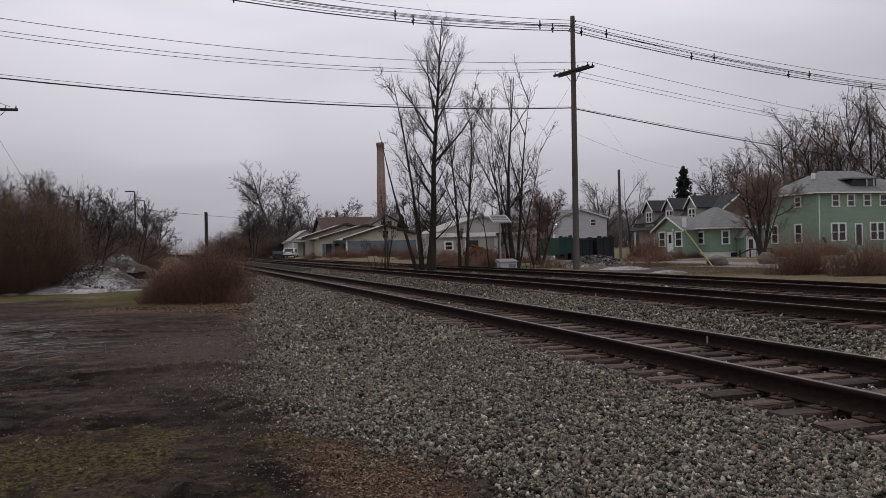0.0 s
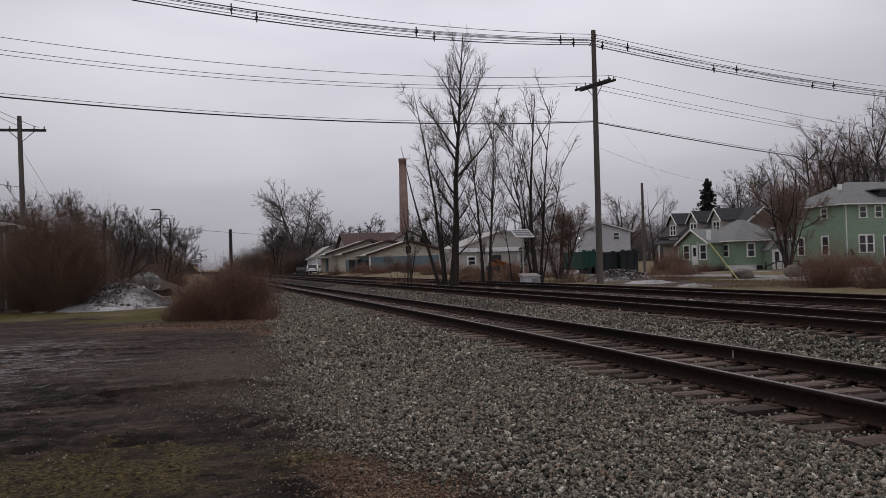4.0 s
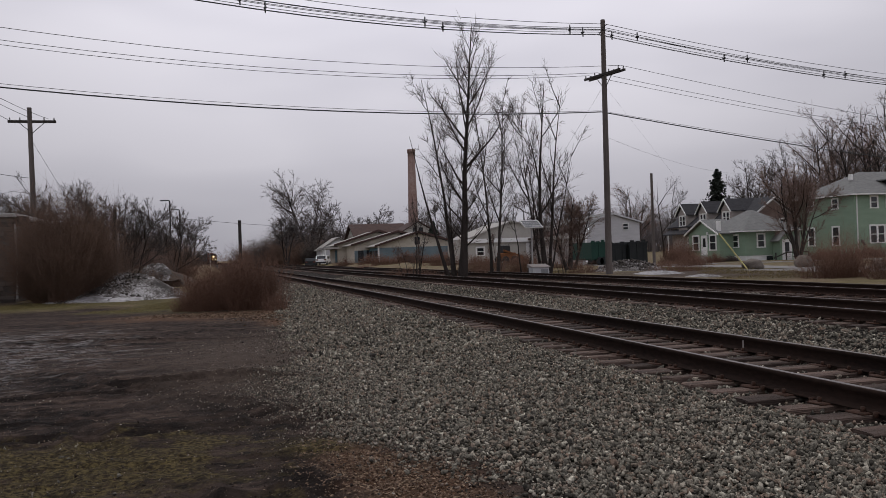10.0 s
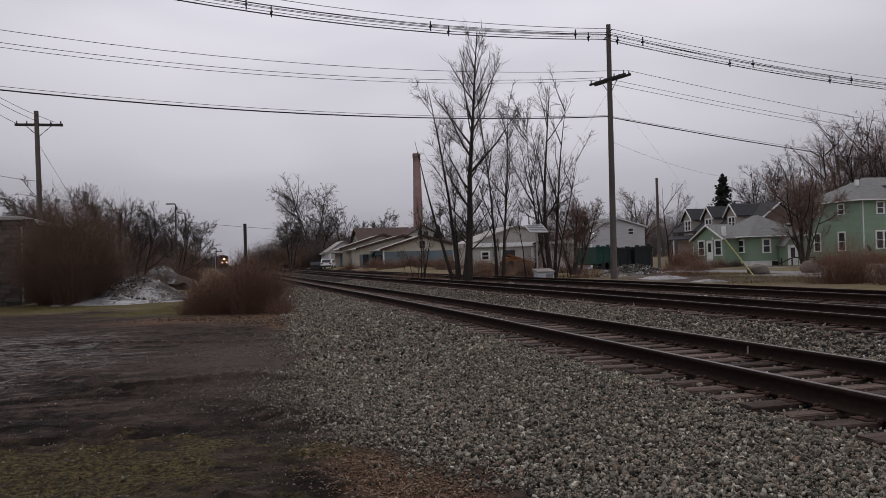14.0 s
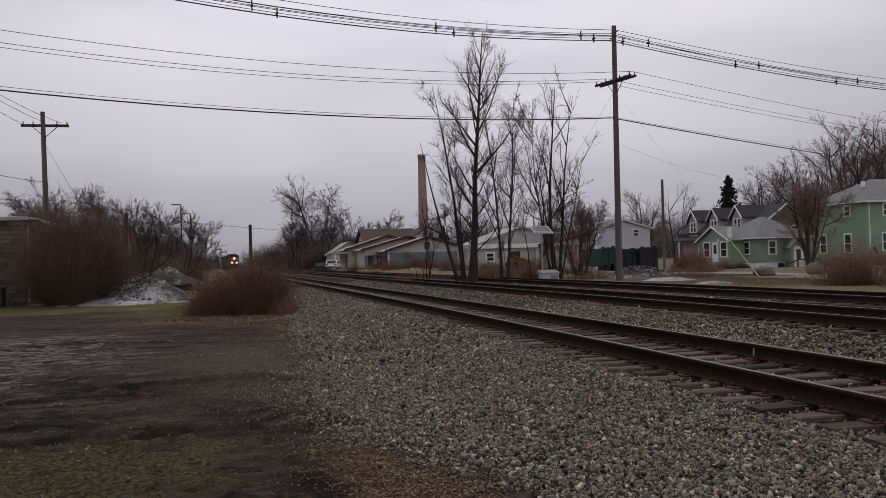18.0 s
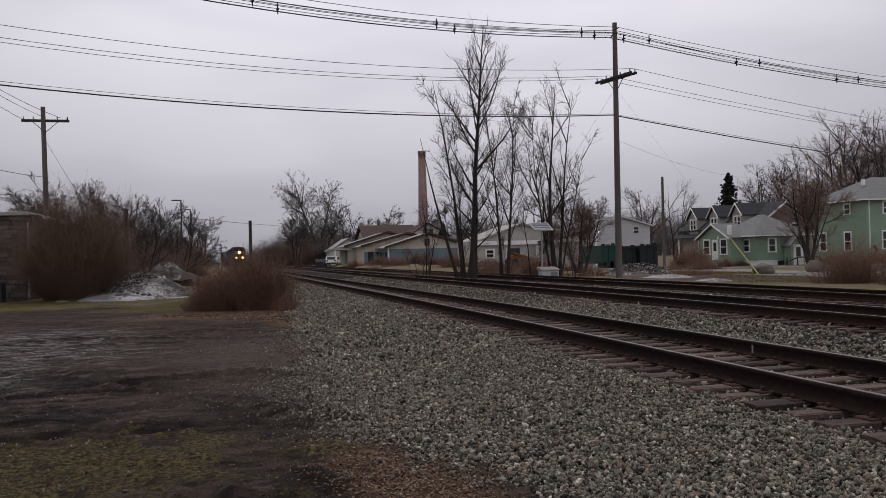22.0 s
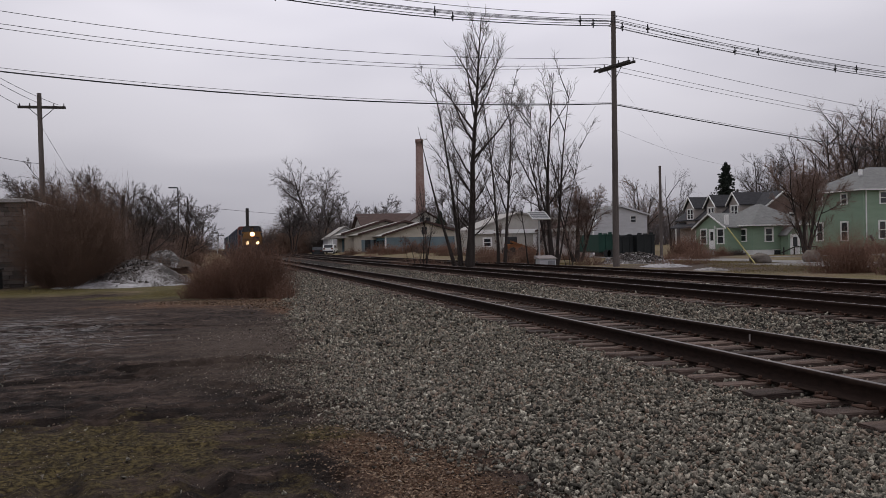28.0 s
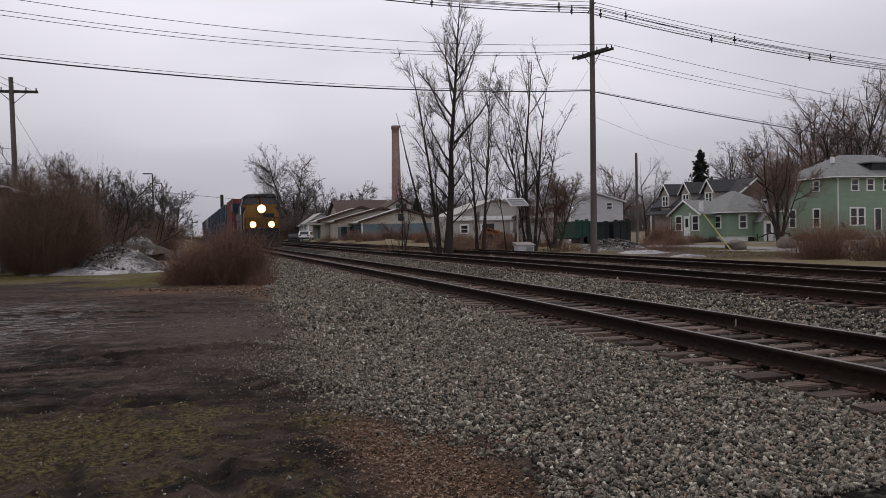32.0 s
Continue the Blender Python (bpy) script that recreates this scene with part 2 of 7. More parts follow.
M_green_bin = mat("green_steel", (0.008, 0.036, 0.026), (0.015, 0.058, 0.042), 5, 0.6, 0.1, 0.1, 20)
M_black_bin = mat("black_steel", (0.01, 0.012, 0.012), (0.022, 0.026, 0.026), 5, 0.6, 0.1, 0.1, 20)
M_evergreen = mat("evergreen", (0.016, 0.021, 0.016), (0.034, 0.042, 0.03), 4, 0.9, 0, 0, 10)
M_dry_dark = island_mat("dead_tree_leaves", [(0.0, (0.045, 0.027, 0.019)), (0.6, (0.085, 0.052, 0.036)), (1.0, (0.14, 0.09, 0.062))])
M_dry = island_mat("dry_leaves", [(0.0, (0.075, 0.048, 0.033)), (0.5, (0.145, 0.095, 0.064)), (1.0, (0.25, 0.18, 0.12))])
M_grass = island_mat("grass_blades", [(0.0, (0.07, 0.058, 0.022)), (0.5, (0.16, 0.125, 0.05)), (1.0, (0.25, 0.19, 0.095))])


def snow_mat():
    m = mat("dirty_snow_base", (0.035, 0.03, 0.027), (0.26, 0.255, 0.25), 3.2, 0.9, 0, 0.6, 15.0, c3=(0.66, 0.66, 0.68), big=1.0, dist=0.06)
    ramp = next(n for n in m.node_tree.nodes if n.type == "VALTORGB")
    for e, p, c in zip(ramp.color_ramp.elements, (0.43, 0.52, 0.61), ((0.024, 0.019, 0.016), (0.1, 0.09, 0.084), (0.38, 0.37, 0.37))):
        e.position, e.color = p, (*c, 1)
    return m


M_snow = snow_mat()
M_clean = mat("clean_snow", (0.09, 0.082, 0.077), (0.46, 0.45, 0.46), 3.5, 0.7, 0, 0.6, 6)


# ---- building helpers ----
def mesh_from(name, V, F, material=None, smooth=False):
    me = bpy.data.meshes.new(name)
    V = np.asarray(V, dtype=np.float32).reshape(-1, 3)
    F = np.asarray(F, dtype=np.int32)
    me.vertices.add(len(V))
    me.vertices.foreach_set("co", V.ravel())
    k = F.shape[1]
    me.loops.add(F.size)
    me.loops.foreach_set("vertex_index", F.ravel())
    me.polygons.add(len(F))
    me.polygons.foreach_set("loop_start", np.arange(0, F.size, k, dtype=np.int32))
    me.polygons.foreach_set("loop_total", np.full(len(F), k, dtype=np.int32))
    if smooth:
        me.polygons.foreach_set("use_smooth", np.ones(len(F), dtype=bool))
    me.update(calc_edges=True)
    me.validate()
    if material:
        me.materials.append(material)
    return me


def part_np(name, V, F, material, parent=None, label="", smooth=False):
    ob = new(name, mesh_from(name, V, F, material, smooth))
    if parent:
        ob.parent = parent
    if label:
        ob["label"] = label
    return ob


def part(name, bm, material, parent=None, label="", m=None):
    me = bpy.data.meshes.new(name)
    bm.to_mesh(me)
    bm.free()
    for q in material if isinstance(material, (list, tuple)) else [material]:
        me.materials.append(q)
    ob = new(name, me)
    if parent:
        ob.parent = parent
    if label:
        ob["label"] = label
    if m is not None:
        ob.matrix_basis = m
    return ob


def thing(name, m=None, label="", category="", group="", kind=""):
    ob = new(name)
    ob.empty_display_size = 0.2
    if m is not None:
        ob.matrix_basis = m
    return tagged(ob, label, category, group, kind)


def box(bm, x0, y0, z0, x1, y1, z1, bevel=0.0, mi=0):
    """A box between two corners, with bevelled edges."""
    r = bmesh.ops.create_cube(bm, size=1.0)
    vs = r["verts"]
    for v in vs:
        v.co = Vector(((x0 + x1) / 2 + v.co.x * (x1 - x0), (y0 + y1) / 2 + v.co.y * (y1 - y0), (z0 + z1) / 2 + v.co.z * (z1 - z0)))
    fs = {f for v in vs for f in v.link_faces}
    for f in fs:
        f.material_index = mi
    if bevel:
        es = list({e for v in vs for e in v.link_edges})
        bmesh.ops.bevel(bm, geom=es, offset=bevel, segments=1, affect="EDGES")
    return bm


def boxbm(*a, **k):
    return box(bmesh.new(), *a, **k)


def prism(bm, pts, axis, a0, a1):
    """Extrudes the outline pts (pairs) along axis from a0 to a1; pts are (y,z), (x,z) or (x,y)."""
    def place(p, a):
        return {"x": (a, p[0], p[1]), "y": (p[0], a, p[1]), "z": (p[0], p[1], a)}[axis]
    A = [bm.verts.new(place(p, a0)) for p in pts]
    B = [bm.verts.new(place(p, a1)) for p in pts]
    n = len(pts)
    bm.faces.new(A[::-1]), bm.faces.new(B)
    for i in range(n):
        bm.faces.new((A[i], A[(i + 1) % n], B[(i + 1) % n], B[i]))
    bmesh.ops.recalc_face_normals(bm, faces=bm.faces[:])
    return bm


def cyl(bm, p, q, r0, r1=None, n=10):
    r1 = r0 if r1 is None else r1
    p, q = Vector(p), Vector(q)
    d = q - p
    m = Matrix.Translation((p + q) / 2) @ d.to_track_quat("Z", "Y").to_matrix().to_4x4()
    bmesh.ops.create_cone(bm, cap_ends=True, segments=n, radius1=r0, radius2=r1, depth=d.length, matrix=m)
    return bm


def cylbm(*a, **k):
    return cyl(bmesh.new(), *a, **k)


def tubes(P, R, sides=3):
    """Tapered tubes along the lines P (n, s, 3) with radii R (n, s)."""
    P = np.asarray(P, dtype=np.float64)
    n, s, _ = P.shape
    T = np.gradient(P, axis=1)
    T /= np.linalg.norm(T, axis=2, keepdims=True) + 1e-9
    ref = np.where(np.abs(T[..., 2:3]) > 0.9, np.array([1.0, 0, 0]), np.array([0, 0, 1.0]))
    U = np.cross(T, ref)
    U /= np.linalg.norm(U, axis=2, keepdims=True) + 1e-9
    W = np.cross(T, U)
    a = np.arange(sides) * 2 * np.pi / sides
    ring = U[:, :, None, :] * np.cos(a)[None, None, :, None] + W[:, :, None, :] * np.sin(a)[None, None, :, None]
    V = P[:, :, None, :] + ring * np.asarray(R)[:, :, None, None]
    idx = np.arange(n * s * sides).reshape(n, s, sides)
    a0, a1 = idx[:, :-1, :], idx[:, 1:, :]
    F = np.stack([a0, np.roll(a0, -1, 2), np.roll(a1, -1, 2), a1], axis=-1).reshape(-1, 4)
    return V.reshape(-1, 3), F


def shoots_mesh(P, R, sides=3):
    """Tapered shoots along the lines P that end in a point, in triangles."""
    n, s, _ = P.shape
    V, F = tubes(P, R, sides)
    V = V.reshape(n, s, sides, 3)
    m = (s - 1) * sides
    V = np.concatenate([V[:, :-1].reshape(n, m, 3), P[:, -1:, :]], 1)
    f = []
    for k in range(s - 2):
        for j in range(sides):
            a, b = k * sides + j, k * sides + (j + 1) % sides
            f += [(a, b, b + sides), (a, b + sides, a + sides)]
    for j in range(sides):
        f.append(((s - 2) * sides + j, (s - 2) * sides + (j + 1) % sides, m))
    F = (np.array(f)[None] + (np.arange(n) * (m + 1))[:, None, None]).reshape(-1, 3)
    return V.reshape(-1, 3), F


def joined(parts):
    Vs, Fs, o = [], [], 0
    for V, F in parts:
        Vs.append(V), Fs.append(F + o)
        o += len(V)
    return np.concatenate(Vs), np.concatenate(Fs)


def smooth01(x):
    x = np.clip(x, 0, 1)
    return x * x * (3 - 2 * x)


# ---- the lie of the land and of the line ----
TRACKS = (5.83, 10.70, 15.49)
LIFT = (0.0, 0.09, 0.06)
_ys = np.arange(-60.0, 900.0, 1.0)
_sl = np.interp(_ys, [0, 8, 35, 75, 137, 262, 300, 356, 480, 700], [0, 0, -0.028, -0.024, -0.0225, -0.022, -0.027, -0.04, -0.075, -0.09])
_cx = np.concatenate([[0], np.cumsum((_sl[1:] + _sl[:-1]) / 2)])


def bend(y):
    """How far the line has swung aside at y."""
    return np.interp(y, _ys, _cx)


def heading(y):
    return np.interp(y, _ys, _sl)


def wob(x, y, f=1.0, s=0.0):
    """A cheap smooth wobble, about -1 to 1."""
    return (np.sin(x * 1.3 * f + 1.7 * np.sin(y * 0.9 * f + s) + s) + np.sin(y * 1.1 * f + 1.3 * np.sin(x * 1.7 * f - s) + 2 * s) + 0.6 * np.sin((x + y) * 2.3 * f + s)) / 2.6


def vnoise(x, y, s=0.0):
    """Smooth lattice noise, -1 to 1."""
    i, j = np.floor(x), np.floor(y)
    u, v = smooth01(x - i), smooth01(y - j)
    h = lambda a, b: 2 * np.modf(np.abs(np.sin(a * 127.1 + b * 311.7 + s * 74.7)) * 43758.5453)[0] - 1
    return (h(i, j) * (1 - u) + h(i + 1, j) * u) * (1 - v) + (h(i, j + 1) * (1 - u) + h(i + 1, j + 1) * u) * v


# worn wheel ruts across the yard: centre, radius, width, depth
RUTS = [(-9.5, 6.0, 8.4, 0.3, 0.05), (-9.5, 6.0, 10.0, 0.28, 0.04), (-4.0, -14.0, 26.0, 0.4, 0.07), (-4.0, -14.0, 27.6, 0.35, 0.06), (-1.0, -9.0, 17.5, 0.22, 0.04), (3.0, -6.0, 12.2, 0.2, 0.03), (3.5, -4.0, 13.5, 0.22, 0.03),
        (-12.0, 2.0, 12.5, 0.3, 0.05), (-14.0, 5.0, 11.2, 0.25, 0.04), (-3.0, -10.0, 20.2, 0.16, 0.03), (-3.2, -10.0, 19.4, 0.14, 0.03), (-6.0, -3.0, 13.0, 0.14, 0.02), (-2.0, -7.0, 14.3, 0.14, 0.02), (0.0, -12.0, 23.5, 0.16, 0.04),
        (-8.0, 3.0, 10.6, 0.14, 0.03), (-4.5, -2.0, 14.4, 0.2, 0.06), (-2.6, -1.0, 13.2, 0.14, 0.05), (-5.0, 2.0, 16.4, 0.3, 0.07), (-6.0, 4.0, 15.6, 0.25, 0.06)]


def yard_relief(x, y):
    """Churned mud: ruts with pushed-up edges, lumps and grit."""
    z = np.zeros_like(x)
    for k, (cx, cy, r, w, d) in enumerate(RUTS):
        e = (np.hypot(x - cx, y - cy) + 0.3 * vnoise(x * 0.9, y * 0.9, k) - r) / (0.6 * w)
        on = smooth01(0.6 + 1.3 * vnoise(x * 0.4, y * 0.4, k + 30.0))
        z = z + d * on * (0.75 * np.exp(-(np.abs(e) - 1.25) ** 2 / 0.18) - np.exp(-e * e / 0.4))
    rough = 0.45 + 0.55 * smooth01(0.5 + vnoise(x * 0.35 + 3, y * 0.35, 5.0))
    for f, a in ((1.3, 0.01), (3.1, 0.008), (5.3, 0.011), (7.4, 0.014)):
        z = z + rough * a * (1 - 2 * np.abs(vnoise(x * f, y * f, f)))
    return z


def ground_z(x, y):
    x, y = np.asarray(x, float), np.asarray(y, float)
    u = x - bend(y)
    z = np.interp(u, [-400, -20, 2.0, 3.5, 17.5, 19.0, 26, 45, 60, 120, 900], [-0.2, -0.2, -0.2, -0.30, -0.30, 0.0, -0.02, -0.3, -0.4, -0.3, 0])
    z = z + 0.4 * smooth01((y - 62) / 45) * smooth01((u - 15) / 6) * (1 - smooth01((x - 36) / 12))
    z = z + 0.012 * wob(x, y, 1.5) * (np.abs(u - 10) > 8.5) + 0.03 * wob(x, y, 0.35, 2.0) * (np.abs(u - 10) > 9.5)
    near = (u < 1.5) & (y < 40) & (u > -20)
    z = z + near * yard_relief(x, y) * smooth01((1.6 - u) / 1.2) * smooth01((34 - y) / 8)
    return z


def ballast_z(u, y):
    z = np.interp(u, [0.2, 1.6, 2.4, 3.6, 4.35, 4.5, 7.2, 7.6, 8.3, 8.9, 9.25, 12.1, 12.7, 13.4, 14.0, 17.0, 17.6, 18.8, 20.0],
                  [-0.36, -0.24, -0.18, -0.12, -0.05, -0.045, -0.05, -0.055, -0.09, -0.01, 0.04, 0.04, 0.0, -0.01, 0.01, 0.01, -0.02, -0.1, -0.4])
    edge = np.clip((3.2 - u) / 2.0, 0, 1)
    z = z - 0.012
    return z + 0.012 * wob(u, y, 4.0, 1.0) + edge * 0.06 * wob(u, y, 0.9, 3.0)


def graded(a, b, dense0, dense1, step, grow=1.13):
    xs = list(np.arange(dense0, dense1 + 1e-6, step))
    s, x = step, dense1
    while x < b:
        s *= grow
        x += s
        xs.append(min(x, b))
    s, x = step, dense0
    while x > a:
        s *= grow
        x -= s
        xs.insert(0, max(x, a))
    return np.array(xs)


def grid_faces(nx, ny):
    i = np.arange(nx * ny).reshape(ny, nx)
    return np.stack([i[:-1, :-1], i[:-1, 1:], i[1:, 1:], i[1:, :-1]], -1).reshape(-1, 4)


def zone_mask(nt, geo, cx, cy, rx, ry, soft=0.5, wobble=0.5, scale=1.2):
    """1 inside an uneven oval on the ground, 0 outside."""
    N, L = nt.nodes.new, nt.links.new
    sub, div, ln = N("ShaderNodeVectorMath"), N("ShaderNodeVectorMath"), N("ShaderNodeVectorMath")
    sub.operation, div.operation, ln.operation = "SUBTRACT", "DIVIDE", "LENGTH"
    sub.inputs[1].default_value = (cx, cy, 0)
    div.inputs[1].default_value = (rx, ry, 1e6)
    no, ma, mr = N("ShaderNodeTexNoise"), N("ShaderNodeMath"), N("ShaderNodeMapRange")
    no.inputs["Scale"].default_value, no.inputs["Detail"].default_value = scale, 5
    no.inputs["Roughness"].default_value = 0.65
    ma.operation = "MULTIPLY_ADD"
    ma.inputs[1].default_value = wobble * 2.5
    L(geo.outputs["Object"], sub.inputs[0])
    L(sub.outputs[0], div.inputs[0])
    L(div.outputs[0], ln.inputs[0])
    L(geo.outputs["Object"], no.inputs["Vector"])
    L(no.outputs["Fac"], ma.inputs[0])
    L(ln.outputs["Value"], ma.inputs[2])
    mr.inputs["From Min"].default_value = 1.0 + wobble * 1.25 + soft / 2
    mr.inputs["From Max"].default_value = 1.0 + wobble * 1.25 - soft / 2
    L(ma.outputs[0], mr.inputs["Value"])
    return mr.outputs["Result"]


def ring_mask(nt, geo, cx, cy, r, width, scale=1.6):
    """1 along an uneven worn arc round a centre, such as a tyre leaves when it turns."""
    N, L = nt.nodes.new, nt.links.new
    sub, ln, no, ma, df, ab, mr, br, mu = (N("ShaderNodeVectorMath"), N("ShaderNodeVectorMath"), N("ShaderNodeTexNoise"), N("ShaderNodeMath"), N("ShaderNodeMath"), N("ShaderNodeMath"),
                                   N("ShaderNodeMapRange"), N("ShaderNodeMapRange"), N("ShaderNodeMath"))
    sub.operation, ln.operation, ma.operation, df.operation, ab.operation, mu.operation = "SUBTRACT", "LENGTH", "MULTIPLY_ADD", "SUBTRACT", "ABSOLUTE", "MULTIPLY"
    sub.inputs[1].default_value = (cx, cy, -0.2)
    no.inputs["Scale"].default_value, no.inputs["Detail"].default_value = scale, 6
    ma.inputs[1].default_value = 0.7
    df.inputs[1].default_value = r + 0.35
    L(geo.outputs["Object"], sub.inputs[0])
    L(sub.outputs[0], ln.inputs[0])
    L(geo.outputs["Object"], no.inputs["Vector"])
    L(no.outputs["Fac"], ma.inputs[0])
    L(ln.outputs["Value"], ma.inputs[2])
    L(ma.outputs[0], df.inputs[0])
    L(df.outputs[0], ab.inputs[0])
    mr.inputs["From Min"].default_value, mr.inputs["From Max"].default_value = width, width * 0.3
    L(ab.outputs[0], mr.inputs["Value"])
    br.inputs["From Min"].default_value, br.inputs["From Max"].default_value = 0.38, 0.58
    L(no.outputs["Fac"], br.inputs["Value"])
    L(mr.outputs["Result"], mu.inputs[0])
    L(br.outputs["Result"], mu.inputs[1])
    return mu.outputs[0]


def noise_colour(nt, geo, c1, c2, scale, lo=0.35, hi=0.65, detail=6, stretch=None):
    N, L = nt.nodes.new, nt.links.new
    no, ra = N("ShaderNodeTexNoise"), N("ShaderNodeValToRGB")
    no.inputs["Scale"].default_value, no.inputs["Detail"].default_value = scale, detail
    no.inputs["Roughness"].default_value = 0.7
    src = geo.outputs["Object"]
    if stretch:
        mp = N("ShaderNodeMapping")
        mp.inputs["Scale"].default_value = stretch
        mp.inputs["Rotation"].default_value = (0, 0, 0.5)
        L(src, mp.inputs["Vector"])
        src = mp.outputs["Vector"]
    L(src, no.inputs["Vector"])
    ra.color_ramp.elements[0].position, ra.color_ramp.elements[0].color = lo, (*c1, 1)
    ra.color_ramp.elements[1].position, ra.color_ramp.elements[1].color = hi, (*c2, 1)
    L(no.outputs["Fac"], ra.inputs["Fac"])
    return ra.outputs["Color"], no.outputs["Fac"]


def blend(nt, fac, a, b):
    mx = nt.nodes.new("ShaderNodeMix")
    mx.data_type = "RGBA"
    nt.links.new(fac, mx.inputs["Factor"])
    nt.links.new(a, mx.inputs["A"])
    nt.links.new(b, mx.inputs["B"])
    return mx.outputs["Result"]


def ground_material():
    m = bpy.data.materials.new("ground_dirt_and_grass")
    m.use_nodes = True
    nt = m.node_tree
    b = nt.nodes["Principled BSDF"]
    N, L = nt.nodes.new, nt.links.new
    geo = N("ShaderNodeTexCoord")
    # winter grass everywhere, then the dirt yard and its stains on it
    col, _ = noise_colour(nt, geo, (0.085, 0.07, 0.034), (0.2, 0.165, 0.088), 1.1)
    c2, _ = noise_colour(nt, geo, (0.1, 0.074, 0.046), (0.23, 0.175, 0.115), 9.0)
    gm = N("ShaderNodeTexNoise")
    gm.inputs["Scale"].default_value, gm.inputs["Detail"].default_value = 0.35, 4
    L(geo.outputs["Object"], gm.inputs["Vector"])
    mr = N("ShaderNodeMapRange")
    mr.inputs["From Min"].default_value, mr.inputs["From Max"].default_value = 0.42, 0.6
    L(gm.outputs["Fac"], mr.inputs["Value"])
    col = blend(nt, mr.outputs["Result"], col, c2)
    dirt, dfac = noise_colour(nt, geo, (0.0095, 0.0064, 0.0052), (0.112, 0.077, 0.061), 7.0, 0.4, 0.68, 13)
    dirt_w, wfac = noise_colour(nt, geo, (0.008, 0.006, 0.0052), (0.09, 0.064, 0.051), 1.5, 0.46, 0.58, 12, (0.45, 2.2, 1))
    half = N("ShaderNodeValue")
    half.outputs[0].default_value = 0.5
    dirt = blend(nt, half.outputs[0], dirt, dirt_w)
    rut, _ = noise_colour(nt, geo, (0.006, 0.0048, 0.0042), (0.024, 0.0175, 0.0145), 9.0)
    for q in RUTS:
        dirt = blend(nt, ring_mask(nt, geo, *q[:4]), dirt, rut)
    yard = zone_mask(nt, geo, -6.5, 8.0, 11.0, 27.0, 0.1, 0.12, 0.7)
    col = blend(nt, yard, col, dirt)
    # bare grey dust run between the ballast and the yard
    dust, _ = noise_colour(nt, geo, (0.056, 0.041, 0.033), (0.096, 0.074, 0.06), 7.0)
    col = blend(nt, zone_mask(nt, geo, 0.6, 14.6, 1.7, 4.2, 1.0, 0.6, 1.0), col, dust)
    # moss and short grass, dead leaves, wet mud
    moss, _ = noise_colour(nt, geo, (0.022, 0.016, 0.0095), (0.19, 0.148, 0.06), 21.0, 0.42, 0.72)
    for z in ((-1.3, 6.9, 1.1, 1.0), (-1.7, 7.7, 1.2, 0.6), (-0.7, 7.2, 0.8, 0.5), (-3.2, 7.4, 1.2, 0.7), (-0.6, 4.4, 1.4, 0.8)):
        col = blend(nt, zone_mask(nt, geo, *z, 1.2, 2.4, 3.0), col, moss)
    for z in ((1.3, 4.65, 0.26, 0.22), (0.72, 7.3, 0.36, 0.34)):
        col = blend(nt, zone_mask(nt, geo, *z, 1.0, 0.5, 4.0), col, moss)
    leaf, _ = noise_colour(nt, geo, (0.035, 0.02, 0.013), (0.19, 0.108, 0.066), 34.0)
    for z in ((0.95, 6.7, 0.3, 0.45), (1.2, 6.0, 0.42, 0.55), (1.2, 5.15, 0.42, 0.7), (-0.2, 26.0, 2.9, 1.7), (1.6, 22.6, 0.7, 2.0)):
        col = blend(nt, zone_mask(nt, geo, *z, 0.9, 0.7, 1.6), col, leaf)
    lawn, _ = noise_colour(nt, geo, (0.038, 0.032, 0.014), (0.13, 0.11, 0.04), 6.0)
    for z in ((-3.0, 31.4, 1.8, 1.2), (-1.6, 34.5, 1.9, 5.0), (-8.0, 39.0, 6.5, 4.0)):
        col = blend(nt, zone_mask(nt, geo, *z, 0.8, 0.7, 1.2), col, lawn)
    col = blend(nt, zone_mask(nt, geo, -9.0, 42.0, 6.0, 1.2, 0.6, 0.5, 0.8), col, dust)
    col = blend(nt, zone_mask(nt, geo, 25.0, 38.0, 5.5, 9.0, 0.5, 0.6, 0.5), col, dust)
    # standing water in the churned streaks only
    _, sfac = noise_colour(nt, geo, (0, 0, 0), (1, 1, 1), 3.4, 0.4, 0.6, 6, (0.5, 2.4, 1))
    streak, pool = N("ShaderNodeMapRange"), N("ShaderNodeMath")
    streak.inputs["From Min"].default_value, streak.inputs["From Max"].default_value = 0.44, 0.56
    L(sfac, streak.inputs["Value"])
    pool.operation = "MULTIPLY"
    L(zone_mask(nt, geo, -4.5, 16.8, 2.3, 5.2, 0.6, 1.2, 1.6), pool.inputs[0])
    L(streak.outputs["Result"], pool.inputs[1])
    wet = pool.outputs[0]
    L(col, b.inputs["Base Color"])
    rg = N("ShaderNodeMapRange")
    rg.inputs["To Min"].default_value, rg.inputs["To Max"].default_value = 0.92, 0.42
    L(wet, rg.inputs["Value"])
    L(rg.outputs["Result"], b.inputs["Roughness"])
    sg = N("ShaderNodeMapRange")
    sg.inputs["To Min"].default_value, sg.inputs["To Max"].default_value = 0.1, 0.34
    L(wet, sg.inputs["Value"])
    L(sg.outputs["Result"], b.inputs["Specular IOR Level"])
    n2 = N("ShaderNodeTexNoise")
    n2.inputs["Scale"].default_value, n2.inputs["Detail"].default_value = 13.0, 9
    n2.inputs["Roughness"].default_value = 0.75
    L(geo.outputs["Object"], n2.inputs["Vector"])
    bp = N("ShaderNodeBump")
    bp.inputs["Strength"].default_value, bp.inputs["Distance"].default_value = 1.0, 0.05
    flat = N("ShaderNodeMapRange")
    flat.inputs["To Min"].default_value, flat.inputs["To Max"].default_value = 1.0, 0.3
